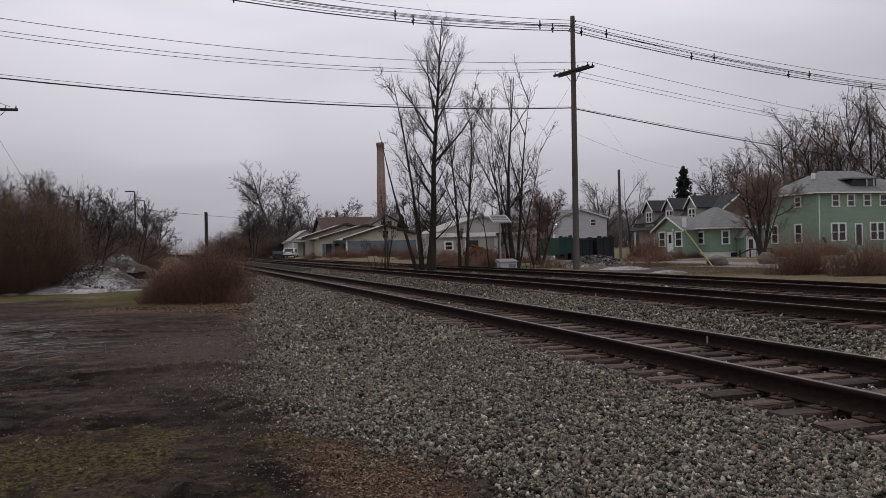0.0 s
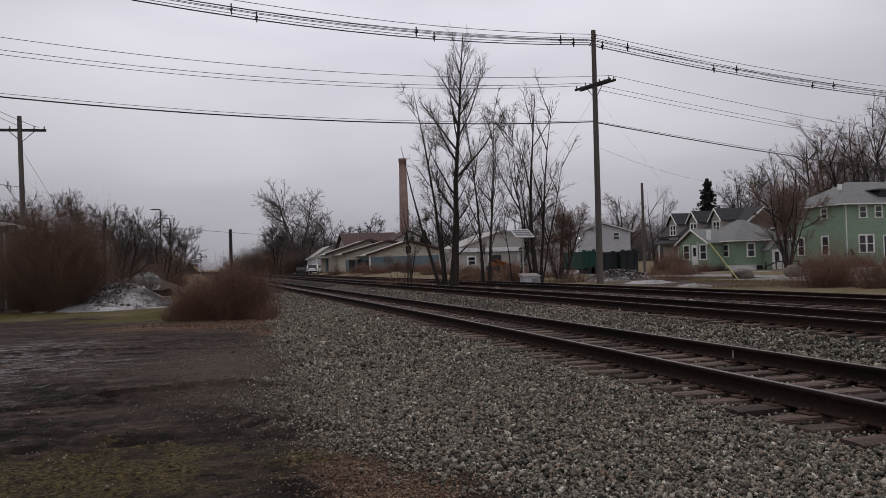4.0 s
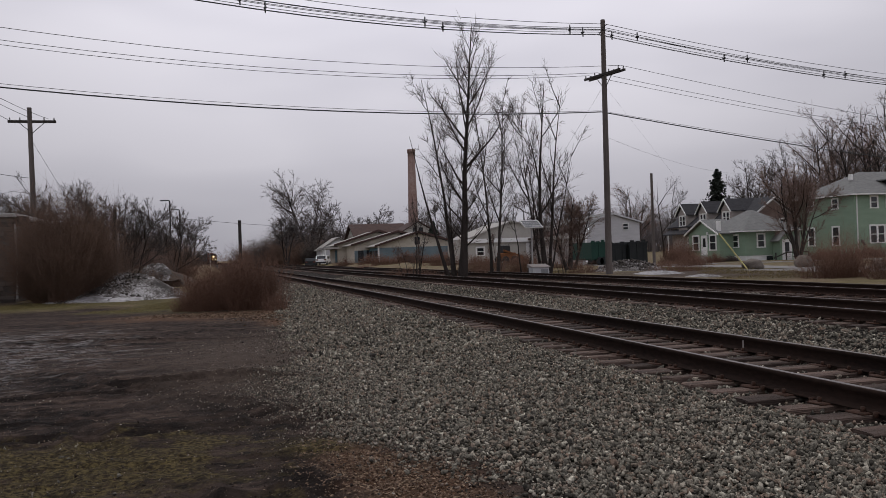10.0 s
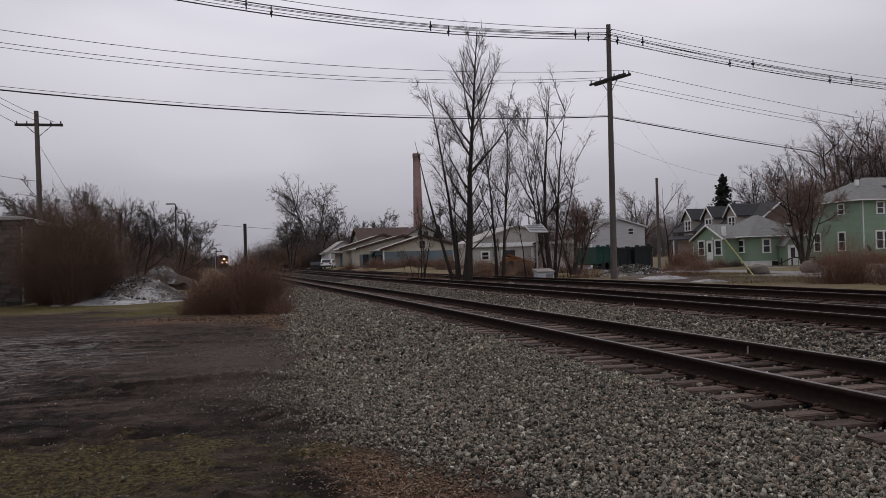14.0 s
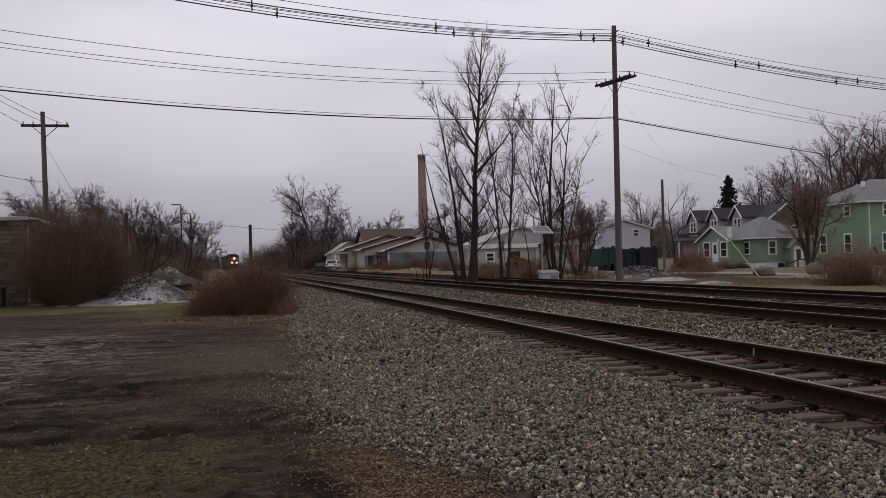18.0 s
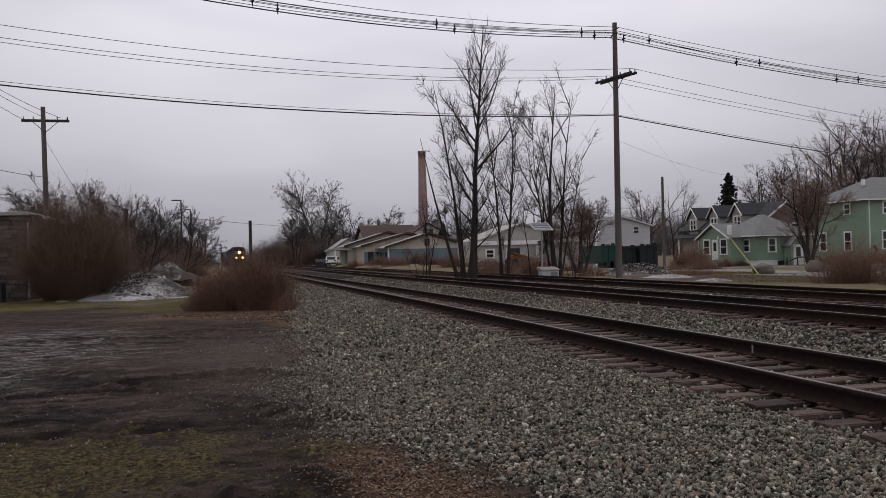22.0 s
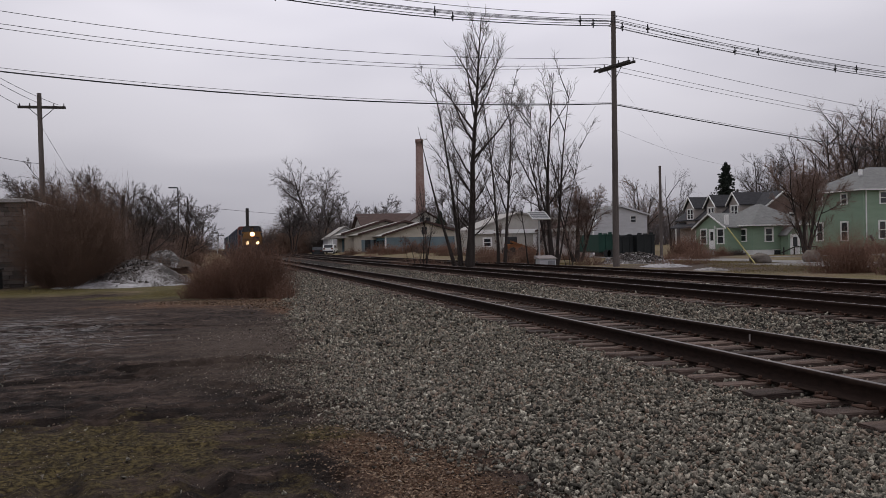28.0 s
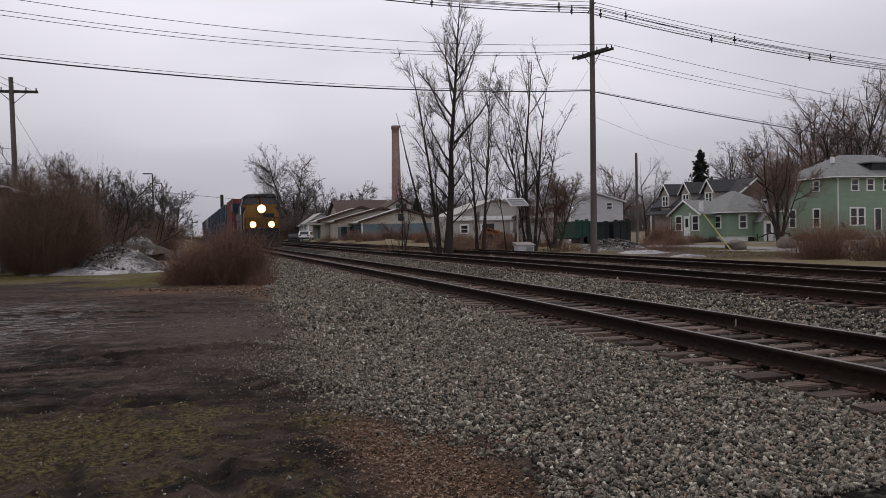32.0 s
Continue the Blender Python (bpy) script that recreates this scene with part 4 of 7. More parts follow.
def build_wires():
    g = "overhead lines along the road"
    span = lambda base, off, z: Vector((base.x, base.y, z)) + ACROSS * off
    # spacer cable bundle at the pole top
    root = thing("spacer_cables", None, "dark bundled power cables held by spacers under a grey sky", "power line", g)
    for off, dz in ((-0.3, 0.0), (-0.24, -0.13), (-0.36, -0.12), (-0.3, 0.16), (0.3, 0.1), (0.24, -0.03), (0.36, -0.02), (0.3, 0.3)):
        for B in (PL, PR):
            wire_obj("cable", sagline(span(MP, off, 13.3 + dz), span(B, off, 13.3 + dz + (0.0 if B is PR else 5.2)), (1.15 if B is PR else 2.6) - (0.12 if dz > 0.15 else 0)), 0.015, root)
    for B, sgn in ((PL, 1), (PR, 1)):
        L = (B - MP).length
        for k, dist in enumerate((1.0, 9.6, 18.6, 27.6, 36.6, 45.6)):
            for side in (-1, 1):
                t = (dist + (1.3 if side > 0 else 0)) / L
                p = MP.lerp(B, t) + ACROSS * (0.3 * side)
                z = 13.3 + (0.0 if B is PR else 5.2) * t - 4 * (1.15 if B is PR else 2.6) * t * (1 - t)
                bm = bmesh.new()
                cyl(bm, (p.x, p.y, z - 0.24), (p.x, p.y, z + 0.24), 0.035, n=6)
                cyl(bm, tuple(p + ACROSS * -0.1 + Vector((0, 0, z - 0.02))), tuple(p + ACROSS * 0.1 + Vector((0, 0, z - 0.02))), 0.05, n=6)
                part("spacer", bm, M_dk_metal, root)
    root = thing("power_wires", None, "thin dark power wires on crossarm insulators", "power line", g)
    d = ACROSS
    for k in (-1.4, -0.6, 1.4):
        for B in (PL, PR):
            wire_obj("wire", sagline(MP + d * k + Vector((0.1, 0, 11.12)), B + d * k + Vector((0, 0, 11.12 + (-3.0 if B is PR else 2.8))), 0.62 if B is PR else 2.2), 0.012, root)
    root = thing("telephone_cable", None, "thick black telephone cable lashed to a thin messenger wire", "cable", g)
    for B in (PL, PR):
        wire_obj("cable", sagline(span(MP, -0.24, 8.9), span(B, -0.24, 8.9 + (-2.9 if B is PR else 2.3)), 0.62 if B is PR else 1.65), 0.03, root)
        wire_obj("messenger", sagline(span(MP, -0.24, 8.96), span(B, -0.24, 8.98 + (-2.9 if B is PR else 2.3)), 0.55 if B is PR else 1.58), 0.01, root)
    # service drops
    root = thing("service_wires", None, "thin sagging wires from the pole to the houses", "wire", g)
    wire_obj("wire", sagline((20.3, 43, 7.5), (56, 79.5, 9.0), 0.9), 0.006, root)
    for k in (-1,):
        wire_obj("guy", sagline((20.35, 43, 10.4), (20.3 + (-5.0 if k < 0 else 3.8), 43 + (6 if k < 0 else 2), 0.0 if k < 0 else 5.0), 0.0, 3), 0.005, root)
    # branch lines to the second pole
    root = thing("branch_wires", None, "thin wires running to the second wooden pole", "wire", g)
    J = MP.lerp(PL, 0.58)
    for k, (x, z0) in enumerate(((-1.1, 9.3), (0.0, 9.4), (0.9, 9.35))):
        wire_obj("wire", sagline((-9.95 + x, 50, z0 + 0.05), (J.x - 2 + k * 0.3, J.y, 11.0 - 0.2 * k), 0.35), 0.012, root)
    wire_obj("wire", sagline((-10.0, 50, 6.2), (-19, 44, 9.6), 0.7), 0.014, root)
    wire_obj("guy", sagline((-9.9, 50, 8.2), (-8.4, 51, 5.2), 0.02), 0.008, root)
    wire_obj("wire", sagline((-4.5, 75, 5.2), (24, 155, 6.8), 0.4), 0.018, root)


build_main_pole()
build_left_pole()
build_wires()
# thin second pole by the road, and a far one beside the line
wooden_pole("utility_pole", (36.1, 67.6, -0.3), 8.1, 0.14, 0.11, "bare slim wooden pole without arms near the houses")
wooden_pole("utility_pole", (2.6, 155.6, -0.3), 8.8, 0.32, 0.28, "far dark wooden pole beside the line", (0, 0), M_pole_d)


# ---- buildings: all squared to the railway ----
SOUTH, WEST = 0, -90


def window(parent, face, x, y, z0, z1, w, sashes=1, name="window", trim=0.13, rail=True):
    """A framed window on a wall: face SOUTH looks down the -y way, WEST the -x way; x, y is its middle on the wall, in the parent's space."""
    m = pose(x, y, 0, 0, 0, face)
    bm = bmesh.new()
    d = 0.07
    h0, h1 = -w / 2, w / 2
    box(bm, h0 - trim, -d, z1, h1 + trim, 0.02, z1 + trim * 1.2)
    box(bm, h0 - trim * 1.2, -d * 1.3, z0 - trim * 0.8, h1 + trim * 1.2, 0.02, z0)
    box(bm, h0 - trim, -d, z0, h0, 0.02, z1)
    box(bm, h1, -d, z0, h1 + trim, 0.02, z1)
    for k in range(1, sashes):
        xx = h0 + w * k / sashes
        box(bm, xx - 0.08, -d, z0, xx + 0.08, 0.02, z1)
    win = part(name, bm, M_white, parent, "white-framed window with dark glass" if name == "window" else "", m)
    step = w / sashes
    for k in range(sashes):
        a, b = h0 + step * k + (0.08 if k else 0), h0 + step * (k + 1) - (0.08 if k < sashes - 1 else 0)
        zm = (z0 + z1) / 2
        for q0, q1 in ((z0, zm - 0.03), (zm + 0.03, z1)):
            part("pane", boxbm(a + 0.04, -0.022, q0 + 0.03, b - 0.04, -0.004, q1 - 0.03), M_glass, win)
        if rail:
            part("sash", boxbm(a, -0.045, zm - 0.03, b, -0.004, zm + 0.03), M_white, win)
            part("sash", boxbm(a, -0.04, z0, a + 0.04, -0.004, z1), M_white, win)
            part("sash", boxbm(b - 0.04, -0.04, z0, b, -0.004, z1), M_white, win)
    return win


def door(parent, face, x, y, z0, z1, w, material, glazed=True, label=""):
    m = pose(x, y, 0, 0, 0, face)
    bm = bmesh.new()
    t = 0.12
    box(bm, -w / 2 - t, -0.06, z0, -w / 2, 0.02, z1 + t)
    box(bm, w / 2, -0.06, z0, w / 2 + t, 0.02, z1 + t)
    box(bm, -w / 2, -0.06, z1, w / 2, 0.02, z1 + t)
    d = part("door", bm, M_white, parent, label, m)
    part("leaf", boxbm(-w / 2, -0.035, z0, w / 2, -0.004, z1, bevel=0.006), material, d)
    if glazed:
        part("pane", boxbm(-w * 0.3, -0.045, z0 + (z1 - z0) * 0.45, w * 0.3, -0.036, z1 - 0.18), M_glass, d)
    part("handle", cylbm((w * 0.38, -0.09, z0 + 0.95), (w * 0.38, -0.03, z0 + 0.95), 0.03, n=6), M_dk_metal, d)
    return d


def hip_roof(x0, x1, y0, y1, ze, zp, over=0.45, thick=0.16):
    """A hipped roof over a rectangle, as a closed shell."""
    x0, x1, y0, y1 = x0 - over, x1 + over, y0 - over, y1 + over
    run = min(x1 - x0, y1 - y0) / 2
    if x1 - x0 >= y1 - y0:
        r = [(x0 + run, (y0 + y1) / 2), (x1 - run, (y0 + y1) / 2)]
    else:
        r = [((x0 + x1) / 2, y0 + run), ((x0 + x1) / 2, y1 - run)]
    bm = bmesh.new()
    lo = [bm.verts.new((*p, ze - thick)) for p in ((x0, y0), (x1, y0), (x1, y1), (x0, y1))]
    up = [bm.verts.new((*p, ze)) for p in ((x0, y0), (x1, y0), (x1, y1), (x0, y1))]
    R = [bm.verts.new((*p, zp)) for p in r]
    bm.faces.new(lo[::-1])
    for i in range(4):
        bm.faces.new((lo[i], lo[(i + 1) % 4], up[(i + 1) % 4], up[i]))
    if x1 - x0 >= y1 - y0:
        bm.faces.new((up[0], up[1], R[1], R[0])), bm.faces.new((up[1], up[2], R[1]))
        bm.faces.new((up[2], up[3], R[0], R[1])), bm.faces.new((up[3], up[0], R[0]))
    else:
        bm.faces.new((up[0], up[1], R[0])), bm.faces.new((up[1], up[2], R[1], R[0]))
        bm.faces.new((up[2], up[3], R[1])), bm.faces.new((up[3], up[0], R[0], R[1]))
    bmesh.ops.recalc_face_normals(bm, faces=bm.faces[:])
    return bm


def gable_walls(x0, x1, y0, y1, zb, ze, zp, axis="y"):
    if axis == "y":
        return prism(bmesh.new(), [(x0, zb), (x1, zb), (x1, ze), ((x0 + x1) / 2, zp), (x0, ze)], "y", y0, y1)
    return prism(bmesh.new(), [(y0, zb), (y1, zb), (y1, ze), ((y0 + y1) / 2, zp), (y0, ze)], "x", x0, x1)


def gable_roof(x0, x1, y0, y1, ze, zp, axis="y", over=0.4, thick=0.14):
    """Two thick slopes that meet in a ridge along the axis."""
    a0, a1, b0, b1 = (x0, x1, y0, y1) if axis == "y" else (y0, y1, x0, x1)
    mid = (a0 + a1) / 2
    s = (zp - ze) / (mid - a0)
    pts = [(a0 - over, ze - s * over + 0.02), (mid, zp + 0.02), (a1 + over, ze - s * over + 0.02), (a1 + over, ze - s * over + thick), (mid, zp + thick + 0.04), (a0 - over, ze - s * over + thick)]
    return prism(bmesh.new(), pts, axis, b0 - over, b1 + over)


def rake_trim(parent, x0, x1, y, ze, zp, over=0.4, w=0.2, material=None, axis="y"):
    """Boards along the sloping edges of a gable."""
    mid = (x0 + x1) / 2
    s = (zp - ze) / (mid - x0)
    for e in (-1, 1):
        xe = x0 - over if e < 0 else x1 + over
        zz = ze - s * over
        pts = [(xe, zz - w * 0.3), (xe, zz + w * 0.75), (mid, zp + w * 0.75), (mid, zp - w * 0.3)]
        a = (y - over - 0.06, y - over + 0.02)
        part("rake_board", prism(bmesh.new(), pts, "y" if axis == "y" else "x", *a), material or M_white, parent)


def clapboards(parent, x0, x1, y0, y1, zb, ze, step=0.2):
    """Lap siding courses round a box, each course a sloping board ring."""
    n = int((ze - zb) / step)
    wall = part("wall", boxbm(x0 + 0.004, y0 + 0.004, zb, x1 - 0.004, y1 - 0.004, ze), M_green, parent, "sage green lap siding")
    for k in range(n):
        bm = bmesh.new()
        a, b = zb + k * step, min(zb + (k + 1) * step, ze)
        o = 0.022
        lo = [bm.verts.new(p) for p in ((x0 - o, y0 - o, a), (x1 + o, y0 - o, a), (x1 + o, y1 + o, a), (x0 - o, y1 + o, a))]
        hi = [bm.verts.new(p) for p in ((x0, y0, b), (x1, y0, b), (x1, y1, b), (x0, y1, b))]
        for i in range(4):
            bm.faces.new((lo[i], lo[(i + 1) % 4], hi[(i + 1) % 4], hi[i]))
        bm.faces.new(lo[::-1])
        part("siding_board", bm, M_green, wall)
    return wall


def green_house():
    """Two storeys, hipped roof, corner towards the line."""
    X, Y = 64.5, 76.9
    r = thing("house", pose(X, Y, -0.7), "two-storey sage green house with white windows and a grey hip roof", "house", "houses along the street")
    Z = 0.7
    W, D = 13.5, 8.9
    part("foundation", boxbm(0.03, 0.03, -0.3, W - 0.03, D - 0.03, Z - 0.05), M_conc, r, "pale concrete foundation")
    clapboards(r, 0, W, 0, D, Z - 0.05, Z + 6.2)
    part("roof", hip_roof(0, W, 0, D, Z + 6.32, Z + 9.0, 0.55), M_roof_g, r, "grey shingle hip roof")
    part("gutter", boxbm(-0.64, -0.66, Z + 6.16, W + 0.64, -0.56, Z + 6.3), M_white, r)
    part("gutter", boxbm(-0.66, -0.56, Z + 6.16, -0.56, D + 0.6, Z + 6.3), M_white, r)
    part("downspout", boxbm(0.25, -0.12, Z - 0.1, 0.36, -0.025, Z + 6.16, bevel=0.01), M_white, r)
    for x, w in ((2.5, 0.8), (4.5, 0.8), (6.65, 0.8), (8.85, 0.8), (11.0, 0.8)):
        window(r, SOUTH, x, -0.02, Z + 4.82, Z + 5.95, w)
    for x in (2.8, 7.95):
        window(r, SOUTH, x, -0.02, Z + 1.1, Z + 2.85, 1.75, 2)
    window(r, SOUTH, 11.4, -0.02, Z + 1.1, Z + 2.85, 1.0)
    door(r, SOUTH, 5.45, -0.02, Z + 0.5, Z + 2.75, 0.75, M_glass, False, "narrow glazed white-framed door")
    for y in (2.85, 6.85):
        window(r, WEST, -0.02, y, Z + 4.9, Z + 5.9, 0.85)
        window(r, WEST, -0.02, y, Z + 0.95, Z + 2.85, 0.95)
    dm = prism(bmesh.new(), [(5.2, Z + 6.9), (8.6, Z + 6.9), (8.6, Z + 7.8), (5.5, Z + 7.8)], "y", 0.7, 4.4)
    dd = part("dormer", dm, M_dk_metal, r, "low dark shed dormer")
    part("roof", boxbm(4.9, 0.4, Z + 7.8, 8.9, 4.6, Z + 7.92), M_roof_g, dd)
    part("pane", boxbm(7.35, 0.65, Z + 7.08, 8.2, 0.69, Z + 7.68), M_glass, dd)
    for x in (7.24, 8.2):
        part("frame", boxbm(x, 0.62, Z + 7.02, x + 0.11, 0.69, Z + 7.76), M_white, dd)
    part("vent_pipe", cylbm((2.3, 3.1, Z + 8.0), (2.3, 3.1, Z + 8.65), 0.22, n=10), M_white, r, "pale round roof vent")
    part("satellite_dish", cylbm((0.5, -0.5, Z + 1.1), (0.6, -0.62, Z + 1.18), 0.4, 0.3, n=14), M_dk_metal, r, "dark satellite dish beside the wall")


def small_house():
    """Single storey with a hip roof, a gabled porch and a side vestibule."""
    X, Y = 51.2, 76.7
    r = thing("house", pose(X, Y, -0.9), "small sage green bungalow with a grey roof and white trim", "house", "houses along the street")
    Z = 0.9
    W, D = 6.0, 7.0
    part("foundation", boxbm(0.03, 0.03, -0.2, W - 0.03, D - 0.03, Z + 0.18), M_white, r, "whitewashed foundation")
    clapboards(r, 0, W, 0, D, Z + 0.18, Z + 2.6)
    part("roof", hip_roof(0, W, 0, D, Z + 2.75, Z + 4.95, 0.45), M_roof_g, r, "grey shingle hip roof")
    part("gutter", boxbm(-0.55, -0.57, Z + 2.6, W + 0.5, -0.47, Z + 2.73), M_white, r)
    part("gutter", boxbm(-0.57, -0.47, Z + 2.6, -0.47, D, Z + 2.73), M_white, r)
    part("downspout", boxbm(-0.1, 4.4, Z - 0.1, -0.02, 4.5, Z + 2.6), M_white, r)
    window(r, WEST, -0.02, 1.65, Z + 1.1, Z + 2.25, 0.95)
    window(r, SOUTH, 1.8, -0.02, Z + 1.05, Z + 2.3, 0.75)
    part("basement_window", boxbm(2.4, -0.05, Z - 0.35, 3.1, -0.01, Z + 0.1), M_glass, r)
    # gabled porch towards the west
    g = part("porch", gable_walls(-1.7, 0.0, 2.0, 8.0, Z - 0.4, Z + 2.55, Z + 3.9, "x"), M_green, r, "gabled green entrance porch")
    part("roof", gable_roof(-1.7, 0.6, 2.0, 8.0, Z + 2.6, Z + 3.95, "x", 0.35, 0.14), M_roof_g, g)
    for e, (ya, za, yb, zb) in enumerate(((1.65, Z + 2.43, 5.0, Z + 4.0), (5.0, Z + 4.0, 8.35, Z + 2.43))):
        part("rake_board", prism(bmesh.new(), [(ya, za - 0.04), (yb, zb - 0.04), (yb, zb + 0.12), (ya, za + 0.12)], "x", -2.12, -2.04), M_white, g)
    window(g, WEST, -1.72, 3.15, Z + 0.9, Z + 2.35, 1.1)
    window(g, WEST, -1.72, 6.45, Z + 0.9, Z + 2.35, 1.1)
    door(g, WEST, -1.72, 4.8, Z + 0.3, Z + 2.3, 0.9, M_white, True, "white front door with a glass light")
    part("wall_lamp", boxbm(-1.86, 4.0, Z + 2.45, -1.72, 4.16, Z + 2.75), M_white, g)
    part("step", boxbm(-2.5, 4.2, Z - 0.6, -1.72, 5.5, Z + 0.22), M_conc, g)
    # vestibule with its own door at the end of the street side
    v = part("vestibule", gable_walls(3.15, 4.7, -1.2, 0.0, Z - 0.6, Z + 1.75, Z + 2.5, "y"), M_green, r, "small green vestibule with a pitched roof")
    part("roof", gable_roof(3.15, 4.7, -1.2, 0.2, Z + 1.8, Z + 2.57, "y", 0.3, 0.1), M_roof_g, v)
    door(v, SOUTH, 3.95, -1.22, Z - 0.45, Z + 1.6, 0.85, M_white, True, "white side door with a dark window")
    part("chimney", boxbm(-1.72, 2.15, Z + 2.4, -1.36, 2.5, Z + 3.85, bevel=0.02), M_white, r, "white stub chimney")
    # porch rails
    f = thing("porch_rail", pose(53.2, 74.6, -0.45), "rough dark wooden rail by the side door", "railing")
    bm = bmesh.new()
    for x in (0, 1.2, 2.6, 3.8):
        part("post", boxbm(x, 0, -0.3, x + 0.1, 0.1, 0.85), M_pole_d, f)
    part("rail", prism(bm, [(-0.2, 0.25), (1.3, 0.8), (3.9, 0.78), (3.9, 0.9), (1.3, 0.92), (-0.2, 0.37)], "y", 0.02, 0.08), M_pole_d, f)


def dormer_house():
    """Taupe house with a row of gabled dormers on its dark roof."""
    r = thing("house", pose(62, 92.5, -0.8), "taupe two-storey house with dark roof, gabled dormers and a brick gable", "house", "houses along the street")
    Z = 0.8
    W, D = 7.6, 18.0
    part("foundation", boxbm(0.02, 0.02, -0.4, W - 0.02, D - 0.02, Z), M_conc, r)
    part("wall", gable_walls(0, W, 0, D, Z, Z + 4.2, Z + 6.9, "y"), M_tan, r, "taupe lap siding")
    part("gable_brick", prism(bmesh.new(), [(0.3, Z + 2.2), (W - 0.3, Z + 2.2), (W - 0.3, Z + 4.1), (W / 2, Z + 6.65), (0.3, Z + 4.1)], "y", -0.06, 0.0), M_gable, r, "muted brown brick gable end")
    part("roof", gable_roof(0, W, 0, D, Z + 4.25, Z + 7.0, "y", 0.5, 0.16), M_roof_d, r, "dark shingle roof")
    rake_trim(r, 0, W, 0, Z + 4.3, Z + 7.05, 0.5, 0.2)
    for y in (3.7, 9.1, 14.4):
        dz = Z + 4.05
        d = part("dormer", gable_walls(-0.35, 3.2, y - 1.15, y + 1.15, dz - 0.6, dz + 1.75, dz + 2.95, "x"), M_tan, r, "gabled dormer with white trim")
        part("roof", gable_roof(-0.35, 3.4, y - 1.15, y + 1.15, dz + 1.8, dz + 3.0, "x", 0.3, 0.12), M_roof_d, d)
        for ya, za, yb, zb in ((y - 1.5, dz + 1.45, y, dz + 3.05), (y, dz + 3.05, y + 1.5, dz + 1.45)):
            part("rake_board", prism(bmesh.new(), [(ya, za - 0.06), (yb, zb - 0.06), (yb, zb + 0.12), (ya, za + 0.12)], "x", -0.78, -0.68), M_white, d)
        window(d, WEST, -0.37, y, dz + 0.15, dz + 1.4, 1.35, 2)
    part("porch_roof", prism(bmesh.new(), [(-1.3, Z + 2.9), (0.0, Z + 3.6), (0.0, Z + 3.75), (-1.3, Z + 3.05)], "y", 1.0, D + 0.5), M_roof_d, r, "dark sloping porch roof")
    for y in (4.5, 9.0, 13.0):
        window(r, WEST, -0.02, y, Z + 0.9, Z + 2.4, 1.3, 2)
    for y in (1.5, 6, 11, 17):
        part("post", boxbm(-1.25, y, -0.3, -1.1, y + 0.15, Z + 2.98), M_white, r)
    window(r, SOUTH, 5.1, -0.08, Z + 3.3, Z + 4.3, 0.8)
    part("wing", boxbm(W, -0.5, -0.3, W + 3.5, 4.0, Z + 3.1), M_cream, r, "low cream side wing")
    part("wing_roof", boxbm(W - 0.1, -0.9, Z + 3.1, W + 3.9, 4.3, Z + 3.32), M_white, r)


def grey_house():
    r = thing("house", pose(36.5, 84.5, -0.1), "pale grey sided house with a plain gable and one dark window", "house", "houses along the street")
    z = 0.1
    part("wall", gable_walls(0.6, 7.0, 0, 9, -0.4, z + 4.1, z + 5.0), M_grey_sid, r, "pale grey siding")
    part("roof", gable_roof(0.6, 7.0, 0, 9, z + 4.15, z + 5.06, "y", 0.25, 0.1), M_roof_g, r)
    rake_trim(r, 0.6, 7.0, 0, z + 4.15, z + 5.06, 0.25, 0.16, M_grey_sid)
    window(r, SOUTH, 5.35, -0.02, z + 3.35, z + 4.0, 0.62, trim=0.035, rail=False)
    part("lean_to", prism(bmesh.new(), [(-3.6, -0.3), (0.6, -0.3), (0.6, z + 3.9), (-3.6, z + 2.7)], "y", 0.6, 7), M_tan, r, "taupe lean-to with a pale fascia")
    part("roof", prism(bmesh.new(), [(-4.0, z + 2.6), (0.55, z + 3.92), (0.55, z + 4.07), (-4.0, z + 2.78)], "y", 0.2, 7.4), M_roof_b, r)
    part("fascia", boxbm(-4.0, 0.1, z + 2.5, 0.55, 0.19, z + 2.85), M_cream, r)
    part("vertical_trim", boxbm(0.6, -0.06, 0, 0.8, 0.0, z + 4.0), M_white, r)
    la = part("yard_light", boxbm(0.8, -0.42, z + 3.5, 0.92, -0.3, z + 3.6, bevel=0.02), glow_mat("yard_light_glow", (0.85, 0.95, 1.0), 3.0), r, "small lit yard lamp")
    part("bracket", boxbm(0.82, -0.3, z + 3.5, 0.88, 0.6, z + 3.56), M_dk_metal, la)


